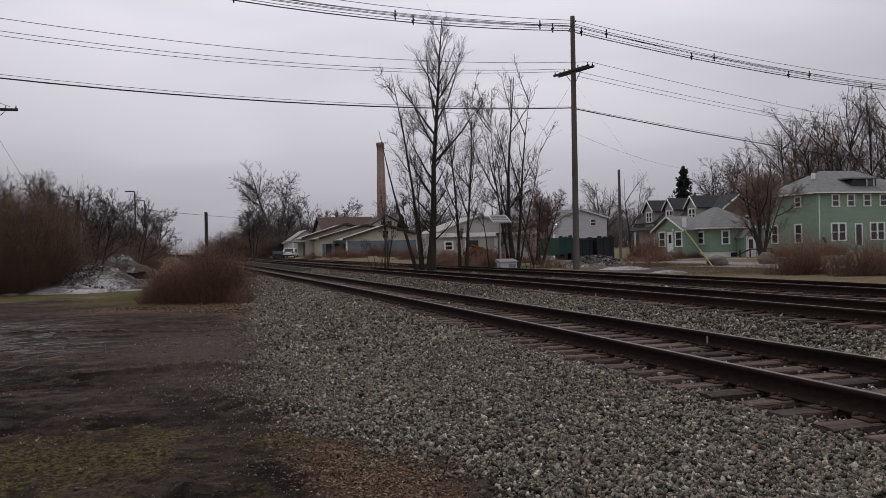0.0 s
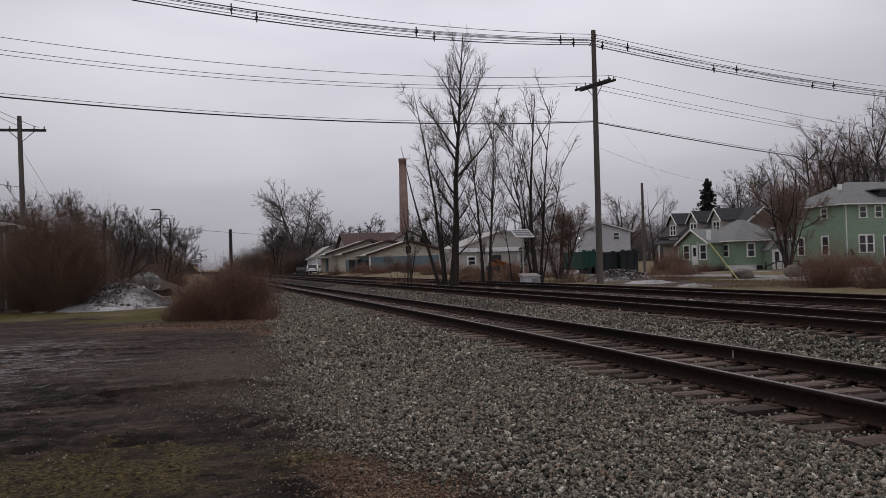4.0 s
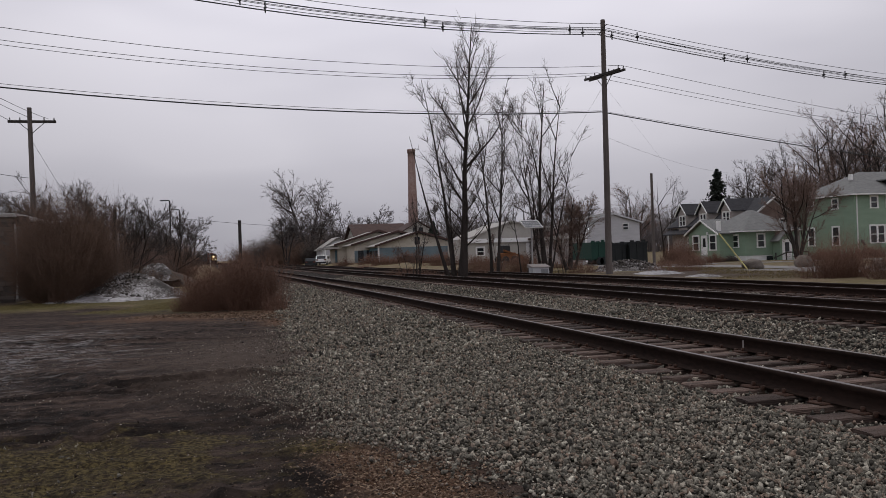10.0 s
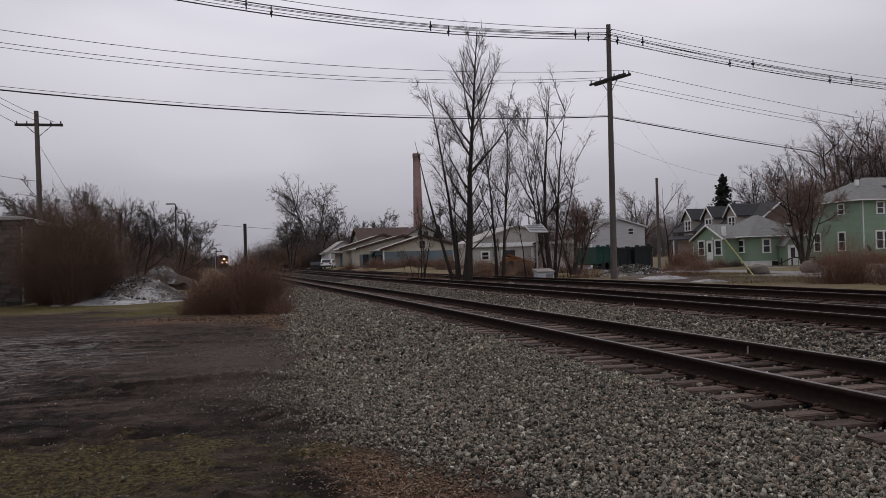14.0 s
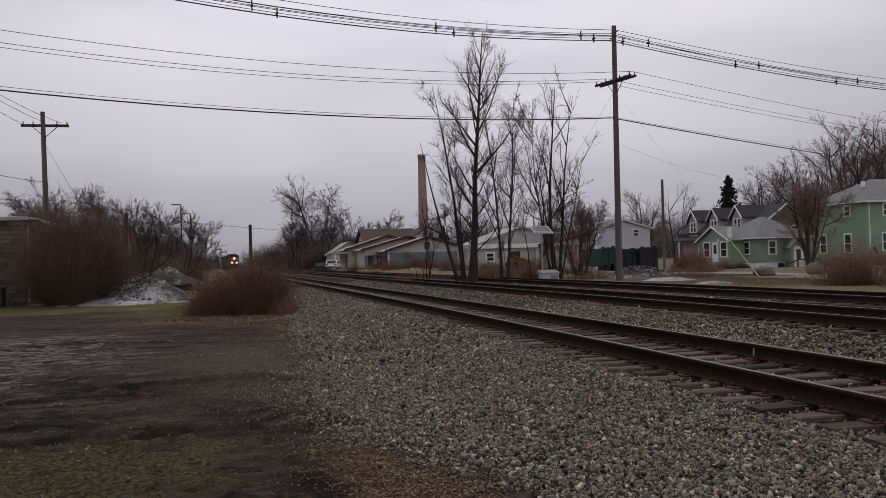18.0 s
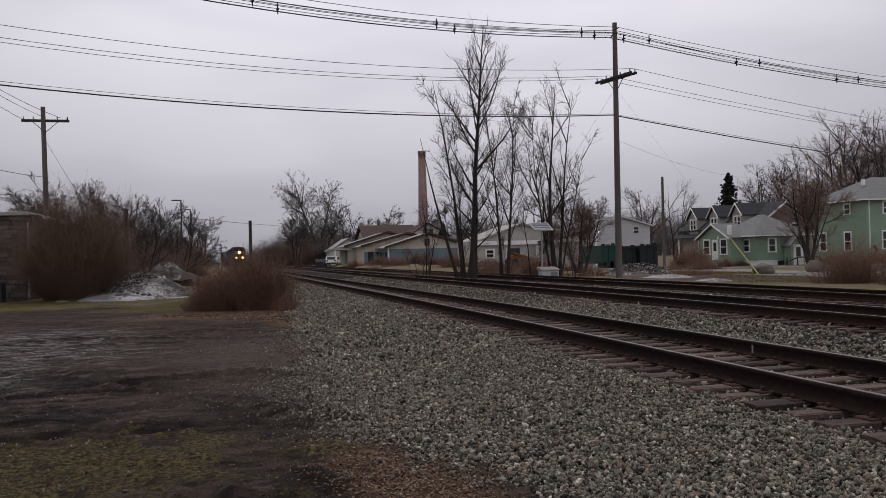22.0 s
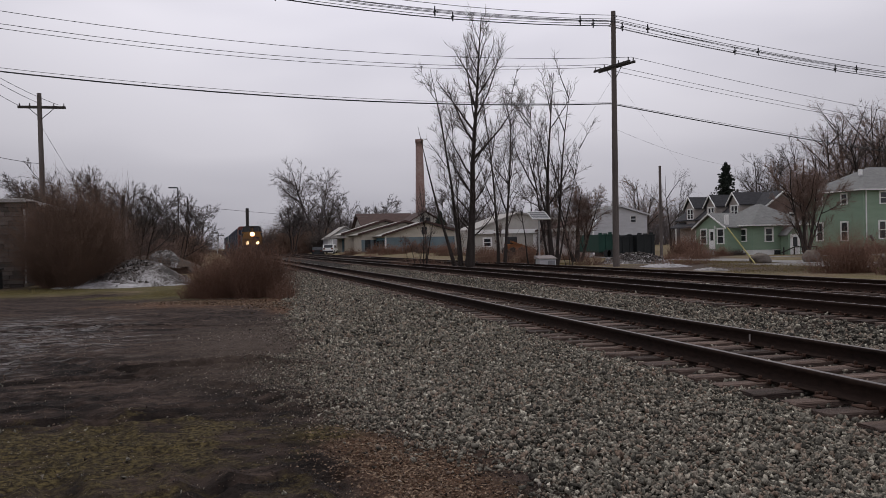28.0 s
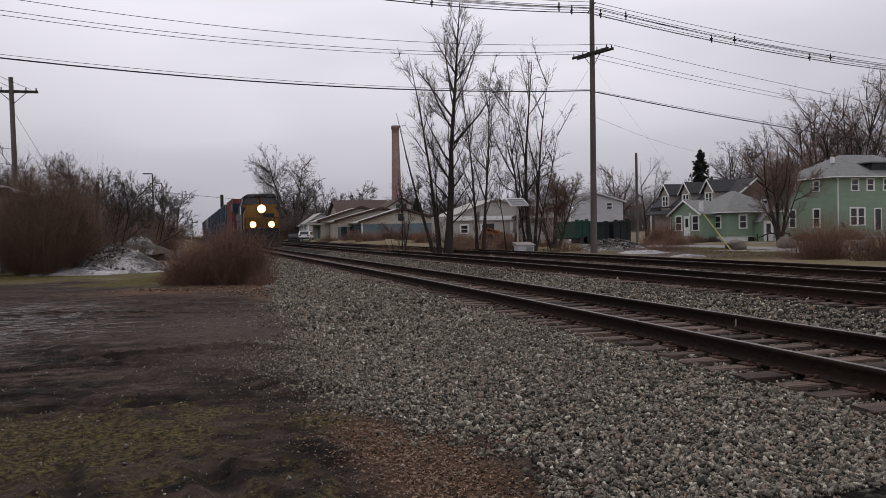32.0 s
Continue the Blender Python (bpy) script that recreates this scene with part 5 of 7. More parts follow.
def workshop_row():
    """The low sheds behind the bare trees."""
    r = thing("workshop", pose(25.5, 90.0, 0.2), "long low cream workshop with a white eave behind bare trees", "workshop")
    part("wall", prism(bmesh.new(), [(0, -1.0), (13.0, -1.0), (13.0, 2.3), (0.0, 2.6)], "y", 0, 8), M_cream, r, "weathered cream wall")
    part("roof", prism(bmesh.new(), [(0, 2.75), (5.2, 4.6), (13.2, 3.3), (13.2, 3.1), (5.2, 4.4), (0, 2.6)], "y", -0.3, 8), M_roof_t, r, "pale low-pitched roof")
    part("eave_board", boxbm(-0.3, -0.42, 2.25, 13.4, -0.3, 2.7), M_white, r)
    part("upper_wall", prism(bmesh.new(), [(0.2, 2.7), (13.0, 2.7), (13.0, 3.1), (5.2, 4.4), (0.2, 2.75)], "y", 0.0, 0.3), M_cream, r)
    for x in (1.6, 4.0):
        window(r, SOUTH, x, -0.02, 0.9, 1.7, 0.8)
    door(r, SOUTH, 7.7, -0.02, -0.1, 2.0, 1.3, M_white, True, "white door with a dark window")
    part("bay", boxbm(9.3, -0.9, -0.4, 12.4, 0, 2.2), M_tan, r, "taupe roll-up door bay")
    s = thing("shed", pose(41.5, 90, -0.2), "pale low shed beyond the bins", "shed")
    part("wall", gable_walls(0, 4, 0, 5, -0.3, 2.4, 3.2), M_cream, s)
    part("roof", gable_roof(0, 4, 0, 5, 2.45, 3.25), M_roof_b, s)


def barns():
    """The beige and blue-grey sheds by the far end of the yard."""
    g = "beige sheds by the line"
    a = thing("barn", pose(22.4, 127.5, 0.5), "beige gabled shed with blue-grey lower panels and dark eaves", "barn", g)
    W = 12.4
    part("wall", gable_walls(0, W, 0, 8, -0.8, 2.35, 4.2), M_beige, a, "beige upper siding")
    part("panel", boxbm(-0.05, -0.06, -0.8, W + 0.05, 0, 2.1), M_bluegrey, a, "blue-grey lower wall")
    part("panel", boxbm(-0.06, 0, -0.8, 0, 8, 2.1), M_teal, a, "teal side panels")
    part("roof", gable_roof(0, W, 0, 8, 2.45, 4.3, "y", 0.7, 0.14), M_roof_t, a, "pale sloping metal roof")
    rake_trim(a, 0, W, 0, 2.5, 4.35, 0.7, 0.3, M_roof_b)
    part("corner_trim", boxbm(-0.14, -0.14, 0, 0.1, -0.06, 2.4), M_white, a)
    part("loft_door", boxbm(5.6, -0.08, 2.5, 6.4, -0.01, 3.6), M_glass, a, "small dark loft opening")
    for y in (0.8, 3.2, 5.6):
        part("window", boxbm(-0.1, y, 0.7, -0.06, y + 1.8, 1.7), M_glass, a, "dark shop window")
    e = thing("barn", pose(20.0, 135.8, 0.45), "beige shed with a broad gable between its neighbours", "barn", g)
    part("wall", gable_walls(0, 14.0, 0, 9.5, -0.8, 2.75, 4.55), M_beige, e)
    part("panel", boxbm(-0.05, -0.06, -0.8, 14.0, 0, 1.9), M_bluegrey, e, "blue-grey lower wall")
    part("roof", gable_roof(0, 14.0, 0, 9.5, 2.85, 4.7, "y", 0.7, 0.14), M_roof_t, e, "pale sloping metal roof")
    rake_trim(e, 0, 14.0, 0, 2.9, 4.75, 0.7, 0.3, M_roof_b)
    for x in (0.5, 1.9, 3.3):
        part("window", boxbm(x, -0.1, 0.2, x + 0.9, -0.06, 1.9), M_glass, e, "dark shop window")
    b = thing("barn", pose(18.6, 146.0, 0.4), "low beige shed with an open porch on white posts", "barn", g)
    part("wall", gable_walls(0, 14, 0, 11.5, -0.8, 3.0, 5.1), M_beige, b)
    part("roof", gable_roof(0, 14, 0, 11.5, 3.1, 5.25, "y", 0.7, 0.14), M_roof_t, b, "pale sloping metal roof")
    rake_trim(b, 0, 14, 0, 3.15, 5.3, 0.7, 0.35, M_roof_b)
    part("porch_roof", boxbm(-2.4, -0.6, 2.4, 0.2, 11, 2.7), M_roof_t, b)
    for y in (-0.4, 2.6, 5.6):
        part("post", boxbm(-2.3, y, -0.6, -2.05, y + 0.3, 2.4), M_white, b)
    part("door", boxbm(-0.12, 0.8, 0, -0.02, 3.0, 2.2), M_teal, b, "teal double door")
    c = thing("barn", pose(17.6, 163, 0.4), "small pale grey gabled shed", "barn", g)
    part("wall", gable_walls(0, 6.6, 0, 10, -0.8, 2.5, 4.6), M_grey_sid, c)
    part("roof", gable_roof(0, 6.6, 0, 10, 2.6, 4.7), M_roof_t, c)
    d = thing("barn", pose(22, 158, 0.3), "long shed with a dark brown roof and cream gable", "barn", g)
    part("wall", gable_walls(2.8, 13, 7, 21, 0, 4.6, 7.3, "x"), M_cream, d)
    part("roof", gable_roof(2.8, 13, 7, 21, 4.7, 7.4, "x", 0.6, 0.2), M_roof_b, d, "dark brown roof")
    part("front_gable", gable_walls(9.5, 17.0, -1, 8, 0, 5.0, 7.2, "y"), M_cream, d, "cream gable with twin vents")
    part("front_roof", gable_roof(9.5, 17.0, -1, 9, 5.05, 7.25, "y", 0.5, 0.16), M_roof_b, d)
    for x in (12.2, 13.4):
        part("vent", boxbm(x, -1.06, 5.4, x + 0.8, -1.0, 6.2), M_glass, d)


def brick_chimney():
    r = thing("factory_chimney", pose(39.3, 179.5, 0.0), "tall tapering red brick factory chimney with pale patches", "chimney")
    rings = [(0, 1.22), (6, 1.12), (12, 1.0), (18, 0.86), (22.0, 0.78), (23.2, 0.78), (23.2, 0.86), (24.0, 0.86)]
    n = 20
    V = [(rr * math.cos(2 * math.pi * k / n), rr * math.sin(2 * math.pi * k / n), z) for z, rr in rings for k in range(n)]
    F = [(i * n + k, i * n + (k + 1) % n, (i + 1) * n + (k + 1) % n, (i + 1) * n + k) for i in range(len(rings) - 1) for k in range(n)]
    part_np("shaft", V, F, M_brick_d, r, smooth=True)
    part("cap", cylbm((0, 0, 23.6), (0, 0, 23.99), 0.75, n=20), M_dk_metal, r)


def stone_building():
    """The corner of a stone-walled building beside the brush."""
    x1, y0 = -9.55, 43.5
    r = thing("building", pose(x1, y0, -0.25), "grey-brown stone-walled building with a flat pale roof edge", "building")
    part("wall", boxbm(-14, 0.06, -0.3, -0.06, 12, 4.0), M_pole_d, r)
    part("coping", boxbm(-14.2, -0.2, 4.02, 0.2, 12.2, 4.2, bevel=0.02), M_conc, r, "pale roof edge")
    part("gutter_box", boxbm(0.2, -0.16, 3.6, 0.62, 0.4, 4.06, bevel=0.03), M_pole_d, r, "dark gutter box at the corner")
    part("downspout", cylbm((0.12, -0.06, 0.2), (0.12, -0.06, 3.7), 0.05, n=8), M_conc, r)
    rng = random.Random(4)
    kinds = []
    for w in (0.34, 0.45, 0.58, 0.72):
        bm = boxbm(-w / 2, -0.05, 0.01, w / 2, 0.06, 0.205, bevel=0.018)
        for v in bm.verts:
            v.co += Vector((rng.uniform(-0.012, 0.012), rng.uniform(-0.015, 0.008), rng.uniform(-0.01, 0.01)))
        me = bpy.data.meshes.new("stone")
        bm.to_mesh(me)
        bm.free()
        me.materials.append(M_stonewall)
        kinds.append((w, me))
    for k in range(19):
        z = -0.02 + k * 0.212
        for wall in (0, 1):
            a, end = (0.0, 4.6) if wall == 0 else (0.0, 1.6)
            while a < end:
                w, me = rng.choice(kinds)
                s = new("stone", me)
                s.parent = r
                a += w / 2 + 0.012
                s.matrix_basis = pose(-a, rng.uniform(-0.01, 0.02), z) if wall == 0 else pose(rng.uniform(-0.02, 0.01), a, z, 0, 0, 90)
                a += w / 2
    bm = boxbm(-1.0, -0.7, -0.3, -0.2, -0.1, 0.75, bevel=0.04)
    b = thing("bin", pose(x1 - 0.45, y0 - 0.9, -0.1), "dark bin standing against the stone wall", "bin")
    part("body", bm, M_black_bin, b)
    part("lid", boxbm(-1.05, -0.75, 0.75, -0.15, -0.05, 0.83, bevel=0.03), M_black_bin, b)


green_house()
small_house()
dormer_house()
grey_house()
workshop_row()
barns()
brick_chimney()
stone_building()


# ---- bare trees and brush ----
def grow(rng, P0, D, L, R, seg, bendy, up, sides):
    """Curved tapering shoots from the places P0 along D with lengths L and root radii R; returns the lines and radii."""
    n = len(P0)
    P = np.zeros((n, seg + 1, 3))
    P[:, 0] = P0
    d = D / (np.linalg.norm(D, axis=1, keepdims=True) + 1e-9)
    for k in range(seg):
        d = d + rng.normal(0, bendy, (n, 3)) + np.array([0, 0, up])
        d /= np.linalg.norm(d, axis=1, keepdims=True) + 1e-9
        P[:, k + 1] = P[:, k] + d * (L / seg)[:, None]
    t = np.linspace(0, 1, seg + 1)[None]
    return P, R[:, None] * (1 - 0.82 * t)


def shoots(rng, P, R, count, lo, hi, spread, length, lvary, rscale, up=0.0, rmin=0.004, floor=0.0):
    """Where the next order of branches leaves the lines P, and how."""
    n, s, _ = P.shape
    plen = np.linalg.norm(P[:, -1] - P[:, 0], axis=1)
    which = rng.choice(n, count, p=plen / plen.sum())
    t = lo + (hi - lo) * rng.random(count)
    f = t * (s - 1)
    i = np.minimum(f.astype(int), s - 2)
    w = (f - i)[:, None]
    p = P[which, i] * (1 - w) + P[which, i + 1] * w
    d = P[which, i + 1] - P[which, i]
    d /= np.linalg.norm(d, axis=1, keepdims=True) + 1e-9
    r = rng.normal(size=(count, 3))
    r -= (r * d).sum(1, keepdims=True) * d
    r /= np.linalg.norm(r, axis=1, keepdims=True) + 1e-9
    sp = spread * rng.uniform(0.6, 1.3, count)[:, None]
    dd = d * np.cos(sp) + r * np.sin(sp) + np.array([0, 0, up])
    L = np.maximum(length * plen[which] * (1.15 - 0.75 * t), floor) * rng.uniform(1 - lvary, 1 + lvary, count)
    rr = np.maximum(np.minimum(R[which, i] * rscale, 0.008 * L), rmin)
    return p, dd, L, rr


def bare_tree(name, base, stems, seed, orders, label, twig=None, bark=None, group="", stem_seg=7, stem_bend=0.05, rmin=0.009, bulk=1.0, limbs=()):
    """stems: (dx, dy, lean_x, lean_y, height, radius). orders: (count, lo, hi, spread, length, radius share, bend, up, sides)."""
    rng = np.random.default_rng(seed)
    z0 = float(ground_z(base[0], base[1])) if len(base) < 3 else base[2]
    root = thing(name, pose(base[0], base[1], z0), label, "tree", group)
    S = np.array(stems, float)
    P0 = np.stack([S[:, 0], S[:, 1], np.full(len(S), -0.25)], -1)
    D = np.stack([S[:, 2], S[:, 3], np.ones(len(S))], -1)
    P, R = grow(rng, P0, D, S[:, 4], S[:, 5], stem_seg, stem_bend, 0.03, 8)
    R = S[:, 5][:, None] * (1 - 0.93 * np.linspace(0, 1, stem_seg + 1)[None] ** 0.62)
    R[:, 0] *= 1.15
    for k in range(len(S)):
        V, F = tubes(P[k:k + 1], R[k:k + 1], 9)
        part_np("trunk", V, F, bark or M_bark, root, "", True)
    out = []
    for k, (count, lo, hi, spread, length, rs, bendy, up, sides) in enumerate(orders):
        if k == 0 and limbs:
            # (height, way round in degrees, degrees off the trunk, length)
            B = np.array(limbs, float)
            hh = P[0, :, 2]
            p = np.stack([np.interp(B[:, 0], hh, P[0, :, c]) for c in range(3)], -1)
            az, off = np.radians(B[:, 1]), np.radians(B[:, 2]) * 0.84
            d = np.stack([np.cos(az) * np.sin(off), np.sin(az) * np.sin(off), np.cos(off)], -1)
            L, r = B[:, 3], np.minimum(0.021 * B[:, 3], 0.7 * np.interp(B[:, 0], hh, R[0]))
        else:
            p, d, L, r = shoots(rng, P, R, int(count * (bulk if k else min(bulk, 1.3))), lo, hi, spread, length, 0.4, rs, 0.0, rmin, 0.036 * S[:, 4].max())
            if k == 0:
                r = np.maximum(np.minimum(R.max() * 0.45, 0.0145 * L), rmin)
        P2, R2 = grow(rng, p, d, L, r, (5, 3, 2, 1)[k], bendy, up, sides)
        R2 = np.maximum(R2, rmin * 0.7)
        V, F = tubes(P2, R2, sides) if k == 0 else shoots_mesh(P2, R2 * 1.15, 3)
        if k == 0:
            per = len(V) // len(P2)
            fer = len(F) // len(P2)
            for j in range(len(P2)):
                part_np("limb", V[j * per:(j + 1) * per], F[:fer], bark or M_bark, root, "", True)
        else:
            out.append((V, F))
        P, R = P2, R2
    if out:
        V, F = joined(out)
        part_np("crown", V, F, twig or M_twig, root, "bare twigs against the sky")
    return root


def brush(name, base, rx, ry, h, n, seed, label, material, r=0.007, lean=0.45, dome=True, seg=2, twigs=2, category="shrub", group="", whips=0, dip=0.86):
    """A thicket: many thin stems that fan out from the ground, with side twigs."""
    rng = np.random.default_rng(seed)
    z0 = float(ground_z(base[0], base[1]))
    a = rng.uniform(0, 2 * np.pi, n)
    q = rng.random(n) ** 0.62
    X, Y = np.cos(a) * q, np.sin(a) * q
    lump = 1 + 0.28 * np.sin(a * 3 + seed) + 0.2 * np.sin(a * 5 + 2 * seed + q * 4)
    P0 = np.stack([X * rx * 0.72 * lump, Y * ry * 0.72 * lump, np.full(n, -0.1)], -1)
    D = np.stack([X * lean + rng.normal(0, 0.22, n), Y * lean + rng.normal(0, 0.22, n), np.ones(n)], -1)
    top = h * np.sqrt(np.clip(1 - dip * q ** 2, 0.04, 1)) * np.clip(rng.normal(0.9, 0.17, n), 0.25, 1.16) * (0.8 + 0.25 * lump)
    if whips:
        top[:whips] = h * rng.uniform(0.95, 1.3, whips)
        D[:whips, :2] *= 0.5
    P, R = grow(rng, P0, D, top, np.full(n, r), seg, 0.2 if not whips else 0.11, 0.0, 3)
    root = thing(name, pose(base[0], base[1], z0), label, category, group)
    part_np("stem_thicket", *shoots_mesh(P, np.maximum(R, r * 0.4), 3), material, root)["kind"] = "stuff"
    if twigs:
        p, d, L, rr = shoots(rng, P, R, n * twigs, 0.15, 0.95, 0.85, 0.38, 0.5, 0.6, 0.05, r * 0.4)
        P2, R2 = grow(rng, p, d, L, rr, 1 if seg < 3 else 2, 0.12, 0.03, 3)
        part_np("twig_spray", *shoots_mesh(P2, np.maximum(R2, r * 0.42), 3), material, root)["kind"] = "stuff"
    return root


def leaf_bits(name, C, spread, n, seed, size, material, label, parent=None, flat=False, category="leaves"):
    """Small curled leaves round the centres C."""
    rng = np.random.default_rng(seed)
    C = np.asarray(C, float)
    P = C[rng.integers(0, len(C), n)] + rng.normal(0, 1, (n, 3)) * np.asarray(spread)
    if flat:
        P[:, 2] = np.maximum(ground_z(P[:, 0], P[:, 1]), ballast_z(P[:, 0] - bend(P[:, 1]), P[:, 1])) + 0.012
    u = rng.normal(size=(n, 3))
    if flat:
        u[:, 2] *= 0.25
    u /= np.linalg.norm(u, axis=1, keepdims=True)
    v = rng.normal(size=(n, 3))
    if flat:
        v[:, 2] *= 0.25
    v -= (v * u).sum(1, keepdims=True) * u
    v /= np.linalg.norm(v, axis=1, keepdims=True)
    w = np.cross(u, v)
    s = size * rng.uniform(0.6, 1.4, n)[:, None]
    V = np.stack([P - u * s, P + v * s * 0.5 + w * s * 0.2, P + u * s, P - v * s * 0.5 + w * s * 0.2], 1).reshape(-1, 3)
    F = np.arange(n * 4).reshape(n, 4)
    ob = part_np(name, V, F, material, parent, label)
    if not parent:
        tagged(ob, label, category, kind="stuff")
    return ob


# first limbs, then branches, then long fine twigs
ORD = [(24, 0.2, 0.95, 0.75, 0.52, 0.45, 0.09, 0.06, 5), (300, 0.15, 1.0, 0.75, 0.46, 0.45, 0.08, 0.05, 4), (2600, 0.12, 1.0, 0.72, 0.44, 0.55, 0.06, 0.03, 3)]
SLIM = [(24, 0.2, 0.96, 0.55, 0.36, 0.4, 0.07, 0.08, 5), (260, 0.12, 1.0, 0.68, 0.44, 0.45, 0.07, 0.06, 4), (1300, 0.12, 1.0, 0.7, 0.44, 0.55, 0.05, 0.05, 3)]
BIG = [(22, 0.1, 0.95, 0.8, 0.4, 0.4, 0.07, 0.09, 5), (380, 0.08, 0.95, 0.62, 0.42, 0.5, 0.05, 0.1, 4), (1700, 0.05, 0.9, 0.62, 0.42, 0.6, 0.04, 0.07, 3)]
NARROW = [(26, 0.2, 0.96, 0.55, 0.24, 0.4, 0.07, 0.09, 4), (220, 0.15, 1.0, 0.68, 0.46, 0.5, 0.07, 0.06, 3), (1000, 0.12, 1.0, 0.7, 0.45, 0.6, 0.05, 0.04, 3)]
FINE = [(24, 0.15, 0.95, 0.55, 0.34, 0.4, 0.07, 0.08, 4), (260, 0.15, 1.0, 0.7, 0.46, 0.5, 0.07, 0.05, 3), (1500, 0.15, 1.0, 0.7, 0.45, 0.6, 0.06, 0.04, 3)]
ROUND = [(90, 0.2, 0.95, 0.8, 0.42, 0.4, 0.1, 0.02, 4), (1000, 0.12, 1.0, 0.75, 0.45, 0.5, 0.08, 0.02, 4), (6000, 0.12, 1.0, 0.72, 0.45, 0.6, 0.06, 0.0, 3)]


def build_trees():
    g = "bare trees beside the line"
    # the big multi-stemmed tree and its neighbours
    bare_tree("tree", (13.4, 48.3, -0.2), [(0, 0, 0.02, 0, 15.0, 0.3)], 3, BIG, "tall bare tree with a dark straight trunk beside the tracks", group=g, stem_bend=0.02, rmin=0.009, limbs=[
        (2.3, 185, 62, 2.4), (2.7, 10, 60, 2.6), (3.3, 160, 55, 3.0), (3.9, -25, 56, 2.8), (4.4, 200, 52, 3.3), (5.0, 80, 50, 2.6), (5.5, 170, 44, 3.4), (6.1, 20, 50, 2.8), (6.5, -5, 60, 4.2), (7.1, 250, 48, 2.8), (7.5, 185, 44, 3.6),
        (8.1, 160, 48, 3.9), (8.6, 70, 44, 2.8), (8.9, 5, 44, 4.6), (9.5, 195, 36, 3.6), (10.1, -20, 38, 3.2), (10.6, 165, 36, 2.9), (11.0, 10, 34, 2.7), (11.5, 190, 32, 2.2), (12.0, -10, 30, 1.9), (12.5, 170, 28, 1.8), (12.9, 20, 26, 1.6), (13.3, 200, 24, 1.4), (13.7, -20, 22, 1.1)] + [(1.9 + 0.62 * j, 137.5 * j, 56 - 1.6 * j, 2.5 - 0.07 * j) for j in range(18)])
    bare_tree("tree", (13.05, 48.6, -0.2), [(0.0, 0, -0.1, 0, 12.2, 0.16), (0.1, 0.2, -0.03, 0, 9.6, 0.08)], 7, NARROW, "two slender bare stems beside the tall tree", group=g, stem_bend=0.03, bulk=0.9, rmin=0.0085)
    bare_tree("tree", (12.8, 48.7, -0.2), [(0, 0, -0.26, 0, 9.0, 0.15)], 8, [(6, 0.3, 0.9, 0.4, 0.12, 0.3, 0.05, 0.05, 4)], "dark leaning stem with hardly a branch", group=g, stem_bend=0.02)
    bare_tree("tree", (15.75, 48.8, -0.2), [(0.0, 0, 0.07, 0, 11.6, 0.13), (-0.3, 0.3, 0.02, 0, 12.8, 0.12)], 11, NARROW, "slim bare saplings with upright branches", group=g, stem_bend=0.03, bulk=1.3)
    bare_tree("tree", (18.75, 48.6, -0.2), [(0, 0, -0.04, 0, 12.0, 0.2), (0.25, 0.1, 0.09, 0, 11.6, 0.14), (-0.1, 0.2, -0.12, 0, 10.2, 0.1), (0.1, -0.2, 0.2, 0, 8.6, 0.08)], 15, SLIM, "bare tree with several upright stems near the small solar panel", group=g, stem_bend=0.04, bulk=1.4)
    bare_tree("tree", (23.4, 56.0), [(0, 0, 0.05, 0, 5.4, 0.24), (0.2, 0, 0.3, 0, 5.0, 0.15), (-0.2, 0, -0.3, 0, 4.8, 0.15)], 21, ORD, "short bushy bare tree in front of the green bins", M_twig_red, group=g, bulk=1.9)
    bare_tree("tree", (11.1, 50.0, -0.2), [(0, 0, -0.08, 0, 5.4, 0.06), (0.2, 0, 0.03, 0, 5.6, 0.05), (0.1, 0.2, 0.08, 0, 5.0, 0.05)], 25, FINE, "young bare sapling beside the tracks", group=g, bulk=0.5, rmin=0.005)
    bare_tree("tree", (17.2, 48.5, -0.2), [(0, 0, -0.1, 0, 5.2, 0.07), (0.2, 0, 0.2, 0, 5.0, 0.06)], 26, SLIM, "thin bare sapling beside the tracks", group=g, bulk=0.5, rmin=0.005)
    for x, y, h, sd in ((13.8, 51.0, 3.6, 171), (16.6, 51.5, 3.2, 172), (19.3, 50.5, 3.4, 173), (10.4, 49.0, 3.0, 174), (19.0, 46.5, 2.4, 175)):
        bare_tree("tree", (x, y), [(0, 0, -0.1, 0, h, 0.035), (0.15, 0, 0.12, 0.1, h * 0.9, 0.03), (-0.15, 0.1, -0.25, 0, h * 0.8, 0.03), (0.1, 0.2, 0.3, 0, h * 0.8, 0.025)], sd, FINE, "thin young sapling among the low growth", M_twig_red, group=g, bulk=0.5, rmin=0.006)
    # the round tree far off, down the line
    bare_tree("tree", (18.9, 202, 0.3), [(0, 0, -0.1, 0, 20.5, 0.5), (0.2, 0, 0.26, 0.1, 19.5, 0.42), (-0.2, 0, -0.42, -0.1, 17.0, 0.34), (0.3, 0.2, 0.62, 0, 15.0, 0.3), (-0.3, 0, -0.8, 0.1, 12.5, 0.24)], 31, ROUND, "wide round bare tree far down the line", rmin=0.024, stem_bend=0.07)
    # trees among and behind the houses
    gh = "bare trees behind the houses"
